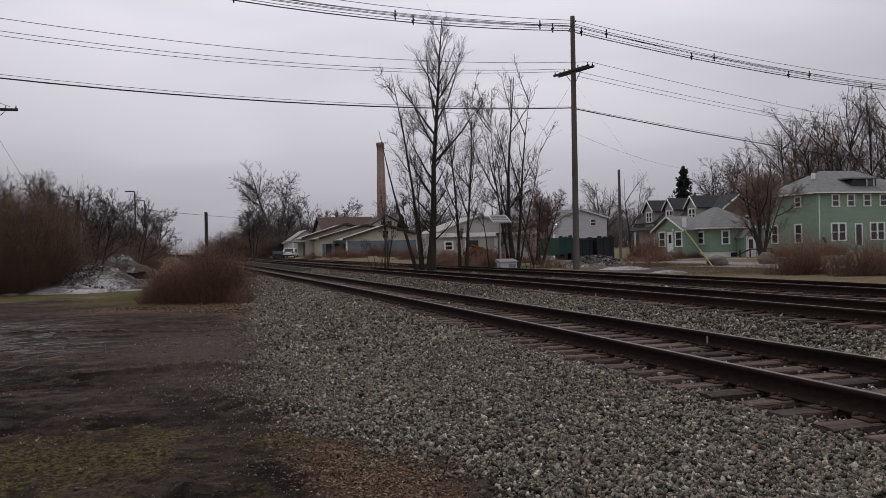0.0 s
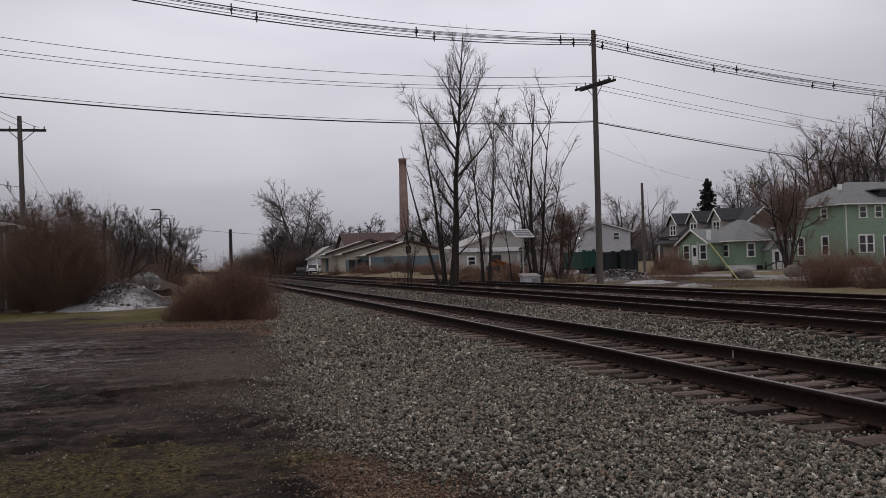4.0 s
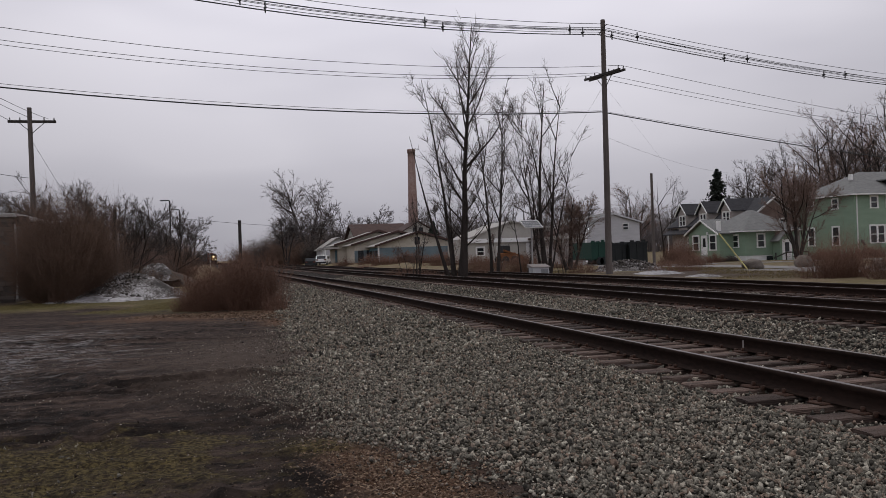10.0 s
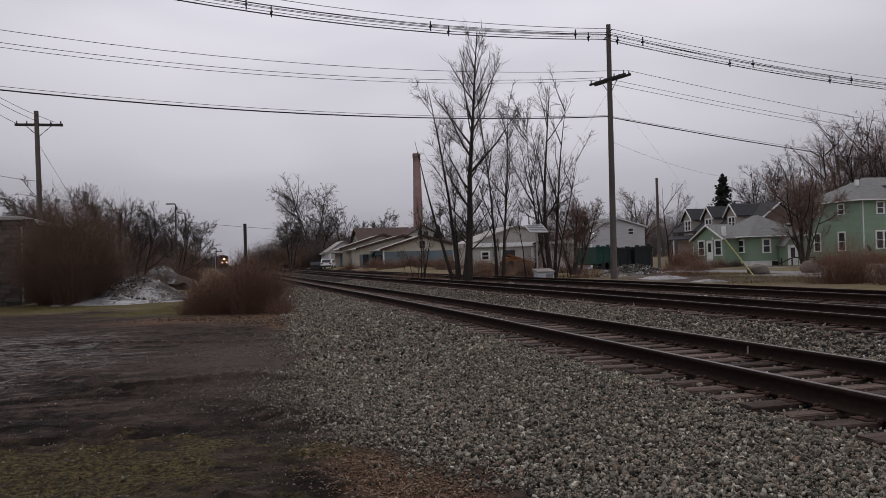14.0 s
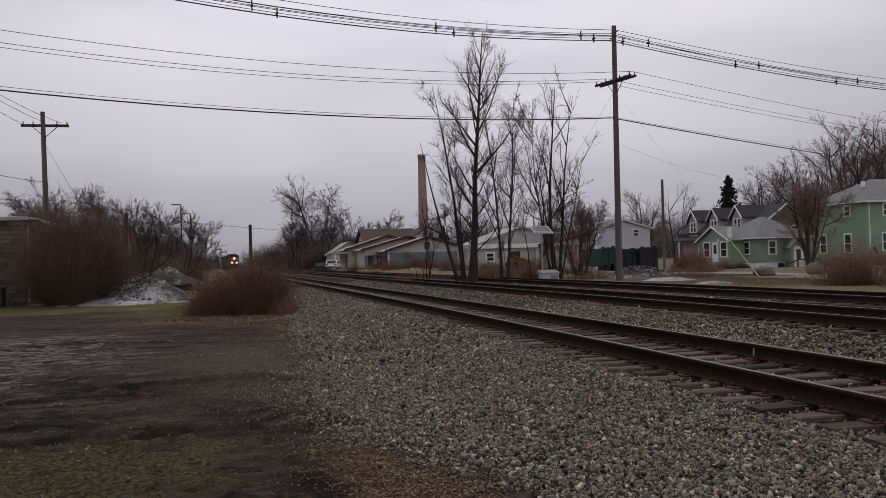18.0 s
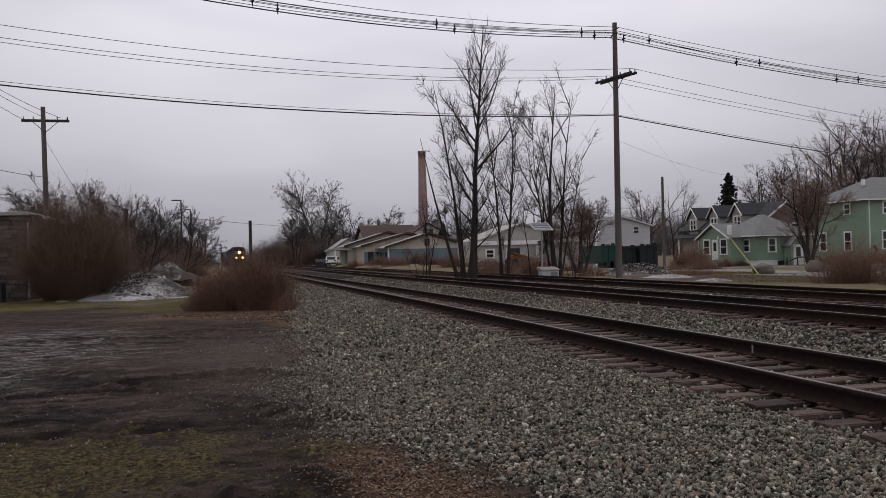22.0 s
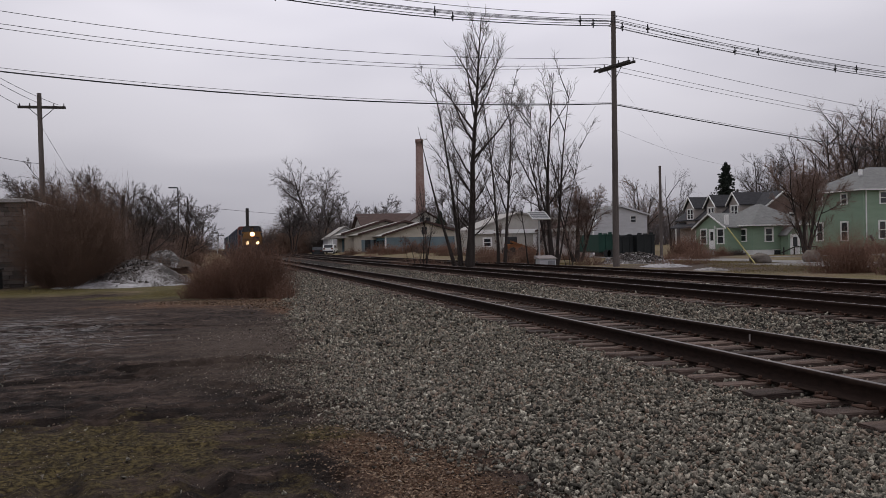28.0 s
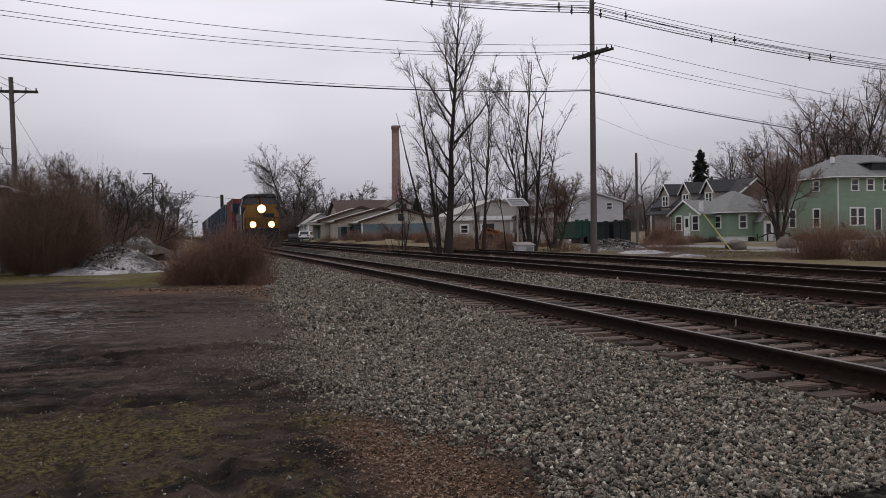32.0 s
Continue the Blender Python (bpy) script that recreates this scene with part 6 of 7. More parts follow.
    bare_tree("tree", (52.4, 70.1), [(0, 0, -0.22, 0, 8.5, 0.22), (0.2, 0, 0.2, 0, 9.0, 0.22), (0, 0.1, 0.02, 0, 9.6, 0.2), (0.1, 0, -0.05, 0.1, 9.0, 0.18), (-0.1, 0, -0.38, 0, 7.5, 0.14), (0.1, 0, 0.36, 0, 7.6, 0.14)], 35, ORD, "dense red-brown bare street tree before the green house", M_twig_red, group=gh, rmin=0.011, bulk=2.6)
    spots = [(78, 92, 13.5, 41), (84, 97, 17.0, 43), (91, 99, 18.0, 47), (99, 101, 18.5, 53), (71, 104, 12.5, 59), (108, 102, 17, 61), (80, 110, 13, 67), (62, 122, 11.0, 71), (88, 86, 15, 73), (75, 97, 13, 74), (95, 93, 17, 75), (82, 103, 15.5, 76), (103, 95, 17, 77), (88, 107, 17, 78)]
    for k, (x, y, h, s) in enumerate(spots):
        h *= 1.14 if x >= 78 else 1.0
        bare_tree("tree", (x, y, -0.2), [(0, 0, -0.05, 0, h, 0.32), (0.3, 0, 0.16, 0, h * 0.93, 0.24), (-0.2, 0, -0.2, 0, h * 0.88, 0.22)], s, ORD, "tall bare tree with a wide crown behind the houses", M_twig_red if k % 2 else M_twig, group=gh, rmin=0.013, bulk=1.1)
    for k, (x, y, h, s) in enumerate([(56, 112, 8.0, 81), (49, 108, 7.5, 83), (43, 104, 7.0, 85), (37, 102, 6.8, 87), (31, 110, 7.2, 89), (46, 96, 6.0, 91), (68, 124, 12.0, 93)]):
        bare_tree("tree", (x, y, -0.1), [(0, 0, -0.1, 0, h, 0.18), (0.2, 0, 0.2, 0, h * 0.9, 0.14)], s, ORD, "bare tree beyond the sheds", M_far_wood, group=gh, rmin=0.012, bulk=0.4)
    for k, (x, y, h, s) in enumerate([(24, 190, 12, 101), (30, 195, 11, 102), (18, 180, 10, 103), (36, 205, 13, 104), (48, 190, 12, 105), (12, 175, 9.5, 106), (10, 150, 8, 107), (40, 150, 9, 108), (58, 160, 12, 109), (70, 165, 13, 110)]):
        bare_tree("tree", (x, y, 0.3), [(0, 0, -0.1, 0, h, 0.25), (0.2, 0, 0.2, 0, h * 0.9, 0.2)], s, ORD, "far bare tree behind the sheds", M_far_wood, group="far trees", rmin=0.03, bulk=0.55)
    # dark scrub along the far line
    gs = "dark scrub along the line"
    for k, (x, y, rx, h, s) in enumerate([(25, 172, 4, 6.0, 201), (20.5, 212, 5, 8.0, 202), (19, 232, 5.5, 8.5, 203), (17.5, 262, 5, 8.5, 204), (16.0, 300, 6, 9.5, 205), (13.5, 340, 8, 9.0, 206), (10, 400, 10, 9.5, 207), (23, 196, 3, 4.0, 208), (27, 250, 8, 9, 209), (-14, 330, 10, 9, 210), (-28, 430, 16, 12, 211), (14.2, 176, 2.2, 4.6, 212), (17.0, 174, 2.2, 5.2, 213), (11.4, 190, 2.4, 7.6, 214), (8.2, 192, 2.4, 7.2, 215), (14.6, 196, 2.4, 8.0, 216)]):
        brush("shrub", (x, y), rx, rx, h, 700, s, "dark tangled bare scrub beside the distant track", M_brush if k % 2 else M_twig, 0.02 + 0.00006 * y, 0.35, group=gs)
    # brush on the near side of the line
    gl = "brush beside the dirt yard"
    brush("shrub", (-7.05, 41.5), 1.55, 1.7, 4.5, 5000, 301, "big dense brown thicket of bare stems", M_brush, 0.009, 0.42, twigs=4, group=gl, seg=3)
    brush("shrub", (-8.8, 47.5), 2.0, 1.8, 3.4, 2200, 302, "dense brown thicket beside the snow heap", M_brush, 0.010, 0.5, twigs=3, group=gl)
    brush("shrub", (0.75, 28.6), 1.05, 1.0, 1.75, 850, 303, "tall reddish brown bush of upright bare stems beside the ballast", M_brush_red, 0.0075, 0.2, twigs=4, group=gl, seg=3, whips=150, dip=0.2)
    brush("shrub", (-0.35, 29.0), 0.95, 1.1, 1.5, 850, 304, "reddish brown bush of bare stems at the yard's edge", M_brush_red, 0.0065, 0.25, twigs=4, group=gl, seg=3, whips=70, dip=0.3)
    brush("shrub", (-1.15, 29.6), 0.6, 0.8, 0.95, 420, 305, "low reddish brown bush by the grass", M_brush_red, 0.006, 0.4, twigs=4, group=gl, seg=3, whips=12)
    brush("shrub", (1.5, 27.2), 0.5, 1.0, 0.75, 200, 306, "low reddish stems at the foot of the ballast", M_brush_red, 0.006, 0.4, twigs=3, group=gl, seg=3, whips=20)
    for k, (x, y, rx, h, s) in enumerate([(-8.6, 57, 2.8, 3.6, 311), (-10.8, 55, 3.0, 3.2, 312), (-5.9, 65, 2.6, 3.6, 313), (-4.6, 73, 2.4, 3.9, 314), (-7.0, 76, 3.5, 4.4, 315), (-13.0, 62, 4, 4.4, 316), (-6.0, 87, 3.0, 4.2, 317), (-12, 95, 5, 5.5, 318)]):
        brush("shrub", (x, y), rx, rx * 0.8, h, 2300, s, "dark tangled thicket behind the snow heaps", M_brush if k % 2 else M_twig_red, 0.009, 0.4, twigs=3, group=gl)
    # small trees that rise out of the brush, some with dead leaves
    for k, (x, y, h, s, lv) in enumerate([(-9.4, 54, 6.4, 321, 1), (-7.6, 56, 6.2, 322, 1), (-6.0, 58, 5.8, 323, 0), (-11.5, 56, 6.2, 324, 1), (-4.2, 69, 5.2, 325, 0), (-5.8, 70, 5.4, 326, 0), (-3.4, 76, 5.4, 327, 0), (-6.6, 66, 5.0, 328, 0), (-13.5, 58, 5.0, 329, 1)]):
        t = bare_tree("tree", (x, y), [(0, 0, -0.15, 0, h, 0.12), (0.2, 0, 0.25, 0, h * 0.93, 0.10), (0, 0.1, 0.02, 0, h * 0.9, 0.1)], s, ORD, "small bare tree rising from the brush" if not lv else "small tree still holding brown dead leaves", M_twig, group="small trees in the brush", rmin=0.008, bulk=1.5)
        if lv:
            rg = random.Random(s)
            C = [(rg.uniform(-1.1, 1.1), rg.uniform(-0.9, 0.9), h * rg.uniform(0.5, 0.86)) for _ in range(18)]
            leaf_bits("leaves", C, (0.36, 0.32, 0.26), 1300, s, 0.042, M_dry_dark, "clumps of brown dead leaves", t)
    # low growth across the tracks
    gr = "low growth beyond the tracks"
    for k, (x, y, rx, ry, h, n, s) in enumerate([(22.9, 28.2, 1.7, 1.2, 2.0, 800, 401), (23.8, 25.8, 1.7, 1.2, 1.8, 700, 402), (25.4, 23.2, 1.8, 1.2, 1.5, 500, 403), (22.6, 41.0, 1.5, 1.0, 0.9, 200, 404), (25.0, 43, 1.6, 1.0, 0.9, 200, 405), (33.0, 60, 2.2, 1.2, 0.6, 300, 406), (38.5, 69, 2.5, 1.2, 0.5, 250, 407), (15.5, 50, 3, 1.0, 1.1, 700, 408), (11.0, 52, 3, 1.0, 1.1, 700, 409), (19.0, 112, 3, 1.5, 1.7, 700, 410), (24.0, 114, 3.5, 1.5, 1.9, 800, 411), (29.5, 113, 3.5, 1.5, 1.9, 800, 415), (22, 86, 3, 1.2, 1.4, 500, 416), (17.8, 60, 2.5, 1, 1.2, 400, 417), (20.5, 47, 2.0, 1, 0.9, 300, 418), (28, 80, 3, 1.2, 1.4, 500, 419), (18.5, 52, 2, 1, 1.3, 500, 412), (56, 71, 2.2, 1.2, 1.3, 700, 413), (14.5, 92, 1.6, 1.0, 1.1, 350, 426), (18.5, 100, 2.4, 1.0, 1.2, 450, 427), (23, 99, 2.4, 1.0, 1.3, 450, 428), (16, 118, 2.4, 1.0, 1.3, 450, 429), (25, 84, 2.5, 1.0, 1.3, 450, 420), (30.5, 86, 2.2, 1.0, 1.2, 400, 421), (35.5, 87, 2.2, 1.0, 1.5, 450, 422), (22, 70, 2.4, 1.0, 1.1, 450, 423), (25.5, 62, 2.0, 1.0, 1.0, 400, 424), (34.5, 58.5, 1.8, 1.0, 1.3, 400, 425), (62, 72, 2.5, 1.2, 1.5, 900, 414), (42.8, 74.2, 1.3, 1.0, 2.8, 500, 430), (45.6, 73.4, 1.0, 0.9, 1.2, 300, 431), (41.0, 73.0, 1.2, 0.9, 2.2, 400, 432), (40.5, 72.5, 1.5, 0.9, 1.3, 300, 433)]):
        brush("shrub", (x, y), rx, ry, h, n, s, "sparse reddish stems of low shrubs beside the track", M_brush_red, 0.008 if y < 50 else 0.013, 0.3, group=gr)


def far_woods():
    """The hazy line of bare woods that closes the view."""
    rng = np.random.default_rng(77)
    n = 5200
    a = np.radians(rng.uniform(4.0, 52.0, n))
    d = rng.uniform(235, 330, n)
    k = a < np.radians(6)
    d[k] += 160
    x, y = np.sin(a) * d, np.cos(a) * d
    tops = (9 + 4 * wob(np.degrees(a) * 0.9, d * 0.0, 1.0) + 2 * rng.normal(0, 1, n)) * d / 280
    P, R = grow(rng, np.stack([x, y, np.zeros(n)], -1), np.stack([rng.normal(0, 0.12, n), rng.normal(0, 0.12, n), np.ones(n)], -1), np.clip(tops, 3, 18), np.full(n, 0.14), 4, 0.08, 0, 3)
    p, dd, L, rr = shoots(rng, P, R, n * 9, 0.25, 1.0, 0.6, 0.35, 0.4, 0.5, 0.05, 0.03)
    P2, R2 = grow(rng, p, dd, L, rr, 1, 0.1, 0.05, 3)
    V, F = joined([shoots_mesh(P[:, ::2], R[:, ::2], 3), shoots_mesh(P2, np.maximum(R2, 0.05), 3)])
    tagged(part_np("far_woods", V, F, M_far_wood), "hazy grey-brown line of distant bare woods", "woods", kind="stuff")


far_woods()


def conifer(base, h, r, seed):
    rng = np.random.default_rng(seed)
    root = thing("conifer", pose(*base), "dark green pointed spruce behind the houses", "conifer")
    part("trunk", cylbm((0, 0, 0), (0, 0, h * 0.98), 0.25, 0.03, 8), M_bark, root)
    n = 700
    t = rng.random(n) ** 0.8
    z = h * (0.08 + 0.9 * t)
    L = (r * (1 - t) ** 0.8 * rng.uniform(0.5, 1.1, n) + 0.12) * (0.78 + 0.3 * np.sin(z * 4.2 + rng.uniform(-0.6, 0.6, n)))
    a = rng.uniform(0, 2 * np.pi, n)
    P0 = np.stack([np.zeros(n), np.zeros(n), z], -1)
    D = np.stack([np.cos(a), np.sin(a), rng.uniform(-0.35, 0.1, n)], -1)
    P, R = grow(rng, P0, D, L, np.full(n, 0.03), 4, 0.05, -0.03, 3)
    V, F = shoots_mesh(P[:, ::2], R[:, ::2], 3)
    part_np("bough", V, F, M_bark, root)
    m = 9000
    w = rng.integers(0, n, m)
    f = rng.random(m)
    i = np.minimum((f * 4).astype(int), 3)
    Q = P[w, i] + (P[w, i + 1] - P[w, i]) * (f * 4 - i)[:, None]
    leaf_bits("needles", Q, (0.06, 0.06, 0.06), m, seed, 0.2, M_evergreen, "dark green needle sprays", root)


build_trees()
conifer((72, 114.5, -0.3), 13.2, 5.8, 5)
conifer((34, 140, 0.4), 6.5, 2.0, 7)


# ---- the freight train ----
M_yellow = mat("nose_yellow", (0.09, 0.043, 0.011), (0.3, 0.15, 0.03), 3, 0.5, 0, 0.05, 20)
M_navy = mat("navy_paint", (0.009, 0.012, 0.022), (0.018, 0.024, 0.04), 5, 0.5, 0, 0.05, 20)
M_soot = mat("sooty_steel", (0.018, 0.016, 0.015), (0.05, 0.042, 0.038), 6, 0.8, 0.2, 0.2, 20)
M_cont_red = mat("container_red", (0.1, 0.026, 0.02), (0.17, 0.045, 0.032), 3, 0.65, 0, 0.1, 15)
M_cont_blue = mat("container_blue", (0.012, 0.022, 0.042), (0.025, 0.04, 0.07), 3, 0.65, 0, 0.1, 15)
M_cont_grey = mat("container_grey", (0.16, 0.165, 0.17), (0.25, 0.255, 0.26), 3, 0.65, 0, 0.1, 15)
M_cont_green = mat("container_teal", (0.03, 0.08, 0.085), (0.05, 0.12, 0.12), 3, 0.65, 0, 0.1, 15)
M_beam = glow_mat("headlight_glow", (1.0, 0.72, 0.4), 4.5)
# emissive amber for the glare painted round each lamp
M_halo = glow_mat("headlight_glare", (1.0, 0.5, 0.16), 1.5)


def wheel(parent, x, y, r=0.5):
    bm = bmesh.new()
    cyl(bm, (x - 0.07, y, r), (x + 0.07, y, r), r, n=20)
    cyl(bm, (x - 0.09, y, r), (x + 0.09, y, r), r * 0.35, n=12)
    return part("wheel", bm, M_soot, parent)


def bogie(parent, y, axles, gap, r=0.5):
    bm = bmesh.new()
    half = gap * (axles - 1) / 2
    for s in (-1, 1):
        prism(bm, [(y - half - 0.5, r - 0.1), (y + half + 0.5, r - 0.1), (y + half + 0.3, r + 0.35), (y - half - 0.3, r + 0.35)], "x", s * 0.95 - 0.08, s * 0.95 + 0.08)
    box(bm, -0.95, y - 0.3, r, 0.95, y + 0.3, r + 0.4)
    b = part("truck_frame", bm, M_soot, parent, "dark cast truck frame")
    for k in range(axles):
        yy = y - half + gap * k
        for s in (-0.75, 0.75):
            wheel(b, s, yy, r)
        part("axle", cylbm((-0.75, yy, r), (0.75, yy, r), 0.08, n=8), M_soot, b)


def lens(parent, name, x, y, z, r):
    h = part(name, cylbm((x, y - 0.04, z), (x, y + 0.14, z), r * 1.35, n=18), M_soot, parent, "lit warm lamp in a dark ring")
    # added glowing ring and oversized lens give the lamp's glare a shape
    part("glare_ring", cylbm((x, y - 0.06, z), (x, y - 0.042, z), r * 1.25, n=18), M_halo, h, "amber glowing ring that stands for the lamp's glare")
    part("lens", cylbm((x, y - 0.085, z), (x, y - 0.062, z), r, n=18), M_beam, h)
    return h


def rounded(outline, axis, a0, a1, bevel=0.1):
    bm = prism(bmesh.new(), outline, axis, a0, a1)
    bmesh.ops.bevel(bm, geom=bm.edges[:], offset=bevel, segments=2, affect="EDGES")
    return bm


def locomotive():
    L = thing("locomotive", None, "diesel locomotive with dull yellow nose, dark hood and lit headlights", "locomotive")
    part("frame", boxbm(-1.5, 0.9, 1.15, 1.5, 22.0, 1.5, bevel=0.04), M_soot, L, "dark underframe and walkway")
    part("pilot", prism(bmesh.new(), [(-1.5, 0.15), (1.5, 0.15), (1.55, 1.5), (-1.55, 1.5)], "y", 0.55, 0.95), M_soot, L, "dark front pilot plate")
    bm = bmesh.new()
    for k in range(-5, 6):
        box(bm, k * 0.25 - 0.02, 0.42, 0.15, k * 0.25 + 0.02, 0.55, 0.9)
    part("plow", prism(bm, [(-1.45, 0.1), (1.45, 0.1), (1.3, 0.85), (-1.3, 0.85)], "y", 0.35, 0.5), M_soot, L)
    part("coupler", boxbm(-0.18, 0.0, 0.72, 0.18, 0.5, 1.05, bevel=0.05), M_soot, L)
    # broad nose: upright front, sloping shoulders
    nose = part("nose", rounded([(-1.5, 1.5), (1.5, 1.5), (1.5, 2.95), (1.2, 3.55), (0.75, 3.8), (-0.75, 3.8), (-1.2, 3.55), (-1.5, 2.95)], "y", 1.4, 2.95), M_yellow, L, "dull yellow broad nose with sloping shoulders")
    part("nose_door", boxbm(-1.15, 1.34, 1.65, -0.5, 1.42, 2.95, bevel=0.02), M_yellow, nose)
    part("emblem", boxbm(0.1, 1.36, 2.72, 1.05, 1.42, 3.0, bevel=0.02), M_navy, nose, "dark blue emblem bar")
    part("stripe", boxbm(-1.42, 1.37, 1.5, 1.42, 1.42, 1.72), M_navy, nose)
    cab = part("cab", rounded([(-1.58, 1.5), (1.58, 1.5), (1.58, 3.75), (1.34, 4.5), (-1.34, 4.5), (-1.58, 3.75)], "y", 2.8, 5.2, 0.06), M_navy, L, "dark cab with a yellow brow and windshields")
    part("brow", boxbm(-1.5, 2.72, 3.55, 1.5, 2.8, 3.82, bevel=0.02), M_yellow, cab)
    part("roof", rounded([(-1.5, 4.42), (1.5, 4.42), (1.1, 4.72), (-1.1, 4.72)], "y", 2.55, 5.3, 0.07), M_soot, cab, "sooty curved cab roof")
    for s in (-1, 1):
        part("windshield", prism(bmesh.new(), [(s * 0.18, 3.86), (s * 1.42, 3.86), (s * 1.26, 4.38), (s * 0.18, 4.4)], "y", 2.73, 2.79), M_glass, cab, "dark windshield pane")
        part("window_post", prism(bmesh.new(), [(s * 0.06, 3.8), (s * 0.18, 3.8), (s * 0.18, 4.42), (s * 0.06, 4.42)], "y", 2.72, 2.8), M_yellow, cab)
        part("side_window", boxbm(s * 1.57 - 0.03, 3.2, 3.0, s * 1.57 + 0.03, 4.6, 3.7), M_glass, cab)
        part("number_board", boxbm(s * 0.8 - 0.32, 2.5, 4.44, s * 0.8 + 0.32, 2.56, 4.62), M_glass, cab)
    lens(L, "headlight", 0.0, 1.3, 3.4, 0.3)
    lens(L, "ditch_light", -0.78, 1.0, 2.05, 0.23)
    lens(L, "ditch_light", 0.78, 1.0, 2.05, 0.23)
    for x in np.linspace(-1.4, 1.4, 9):
        part("railing_post", cylbm((x, 0.95, 1.5), (x, 0.95, 2.62), 0.024, n=6), M_soot, L)
    hood = part("hood", boxbm(-0.95, 5.1, 1.5, 0.95, 18.5, 4.2, bevel=0.08), M_navy, L, "long navy engine hood")
    for k in range(12):
        part("hood_door", boxbm(-0.99, 5.6 + k * 1.05, 1.7, -0.95, 6.5 + k * 1.05, 3.6, bevel=0.01), M_navy, hood)
    part("radiator", prism(bmesh.new(), [(-0.95, 1.5), (0.95, 1.5), (0.95, 3.4), (1.5, 3.7), (1.5, 4.5), (-1.5, 4.5), (-1.5, 3.7), (-0.95, 3.4)], "y", 18.5, 21.6), M_navy, L, "flared navy radiator end")
    part("exhaust", boxbm(-0.5, 10.0, 4.2, 0.5, 11.6, 4.5, bevel=0.05), M_soot, L)
    part("dynamic_brake", boxbm(-1.15, 5.3, 3.5, 1.15, 8.6, 4.5, bevel=0.06), M_navy, L)
    part("fuel_tank", boxbm(-1.35, 8.0, 0.3, 1.35, 14.5, 1.15, bevel=0.15), M_soot, L)
    bogie(L, 4.2, 3, 1.9, 0.53)
    bogie(L, 18.4, 3, 1.9, 0.53)
    for s in (-1, 1):
        bm = bmesh.new()
        cyl(bm, (s * 1.45, 5.3, 2.5), (s * 1.45, 21.5, 2.5), 0.025, n=6)
        for y in np.arange(5.3, 21.6, 1.8):
            cyl(bm, (s * 1.45, y, 1.5), (s * 1.45, y, 2.5), 0.02, n=6)
        part("handrail", bm, M_soot, L)
        bm = bmesh.new()
        for y in (1.0, 2.3):
            cyl(bm, (s * 1.4, y, 1.5), (s * 1.4, y, 2.6), 0.025, n=6)
        cyl(bm, (s * 1.4, 1.0, 2.6), (s * 1.4, 2.3, 2.6), 0.025, n=6)
        cyl(bm, (s * 1.45, 0.95, 2.62), (0, 0.95, 2.62), 0.035, n=6)
        part("handrail", bm, M_soot, L)
        bm = bmesh.new()
        for k in range(4):
            box(bm, s * 1.45 - 0.3, 0.95, 0.35 + k * 0.3, s * 1.45 + 0.06, 1.3, 0.39 + k * 0.3)
        part("steps", bm, M_soot, L)
    return L


def container(parent, y0, length, z0, material):
    bm = boxbm(-1.2, y0, z0, 1.2, y0 + length, z0 + 2.4, bevel=0.03)
    c = part("container", bm, material, parent, "weathered corrugated freight container")
    rb = bmesh.new()
    n = int(length / 0.45)
    for k in range(n):
        yy = y0 + 0.2 + k * (length - 0.4) / n
        for s in (-1, 1):
            box(rb, s * 1.215 - 0.02, yy, z0 + 0.15, s * 1.215 + 0.02, yy + 0.2, z0 + 2.25)
    tagged(part("ribs", rb, material, c), kind="stuff")
    for x in (-1.1, -0.4, 0.4, 1.1):
        part("lock_bar", cylbm((x, y0 - 0.03, z0 + 0.1), (x, y0 - 0.03, z0 + 2.3), 0.03, n=6), M_cont_grey, c)
    for x in (-1.14, 1.14):
        for z in (z0 + 0.08, z0 + 2.32):
            part("corner_casting", boxbm(x - 0.08, y0 - 0.02, z - 0.08, x + 0.08, y0 + 0.16, z + 0.08), material, c)
    return c


def well_car(mats):
    w = thing("container_car", None, "double-stack well car loaded with freight containers", "freight car", "container cars of the train")
    bm = bmesh.new()
    for s in (-1, 1):
        box(bm, s * 1.42 - 0.07, 2.2, 0.35, s * 1.42 + 0.07, 15.8, 1.15)
    box(bm, -1.4, 2.2, 0.28, 1.4, 15.8, 0.4)
    part("well", bm, M_soot, w, "sooty steel well body")
    for y in (0.4, 15.8):
        part("end_platform", boxbm(-1.35, y, 0.85, 1.35, y + 1.8, 1.15, bevel=0.03), M_soot, w)
    bogie(w, 1.2, 2, 1.7, 0.42)
    bogie(w, 16.8, 2, 1.7, 0.42)
    part("coupler", boxbm(-0.15, 0.0, 0.75, 0.15, 0.5, 1.0), M_soot, w)
    container(w, 2.9, 12.2, 0.42, mats[0])
    container(w, 2.9, 12.2, 2.86, mats[1])
    return w


LOADS = [(M_cont_red, M_cont_red), (M_cont_blue, M_cont_blue), (M_cont_blue, M_cont_blue), (M_soot, M_cont_blue), (M_cont_blue, M_cont_blue), (M_cont_green, M_cont_blue),
         (M_cont_blue, M_cont_grey), (M_cont_blue, M_cont_green), (M_cont_red, M_cont_blue), (M_cont_grey, M_cont_blue)]
TRAIN = [(locomotive(), 0.0)]
for _k, _m in enumerate(LOADS):
    TRAIN.append((well_car(_m), 22.4 + 18.2 * _k))


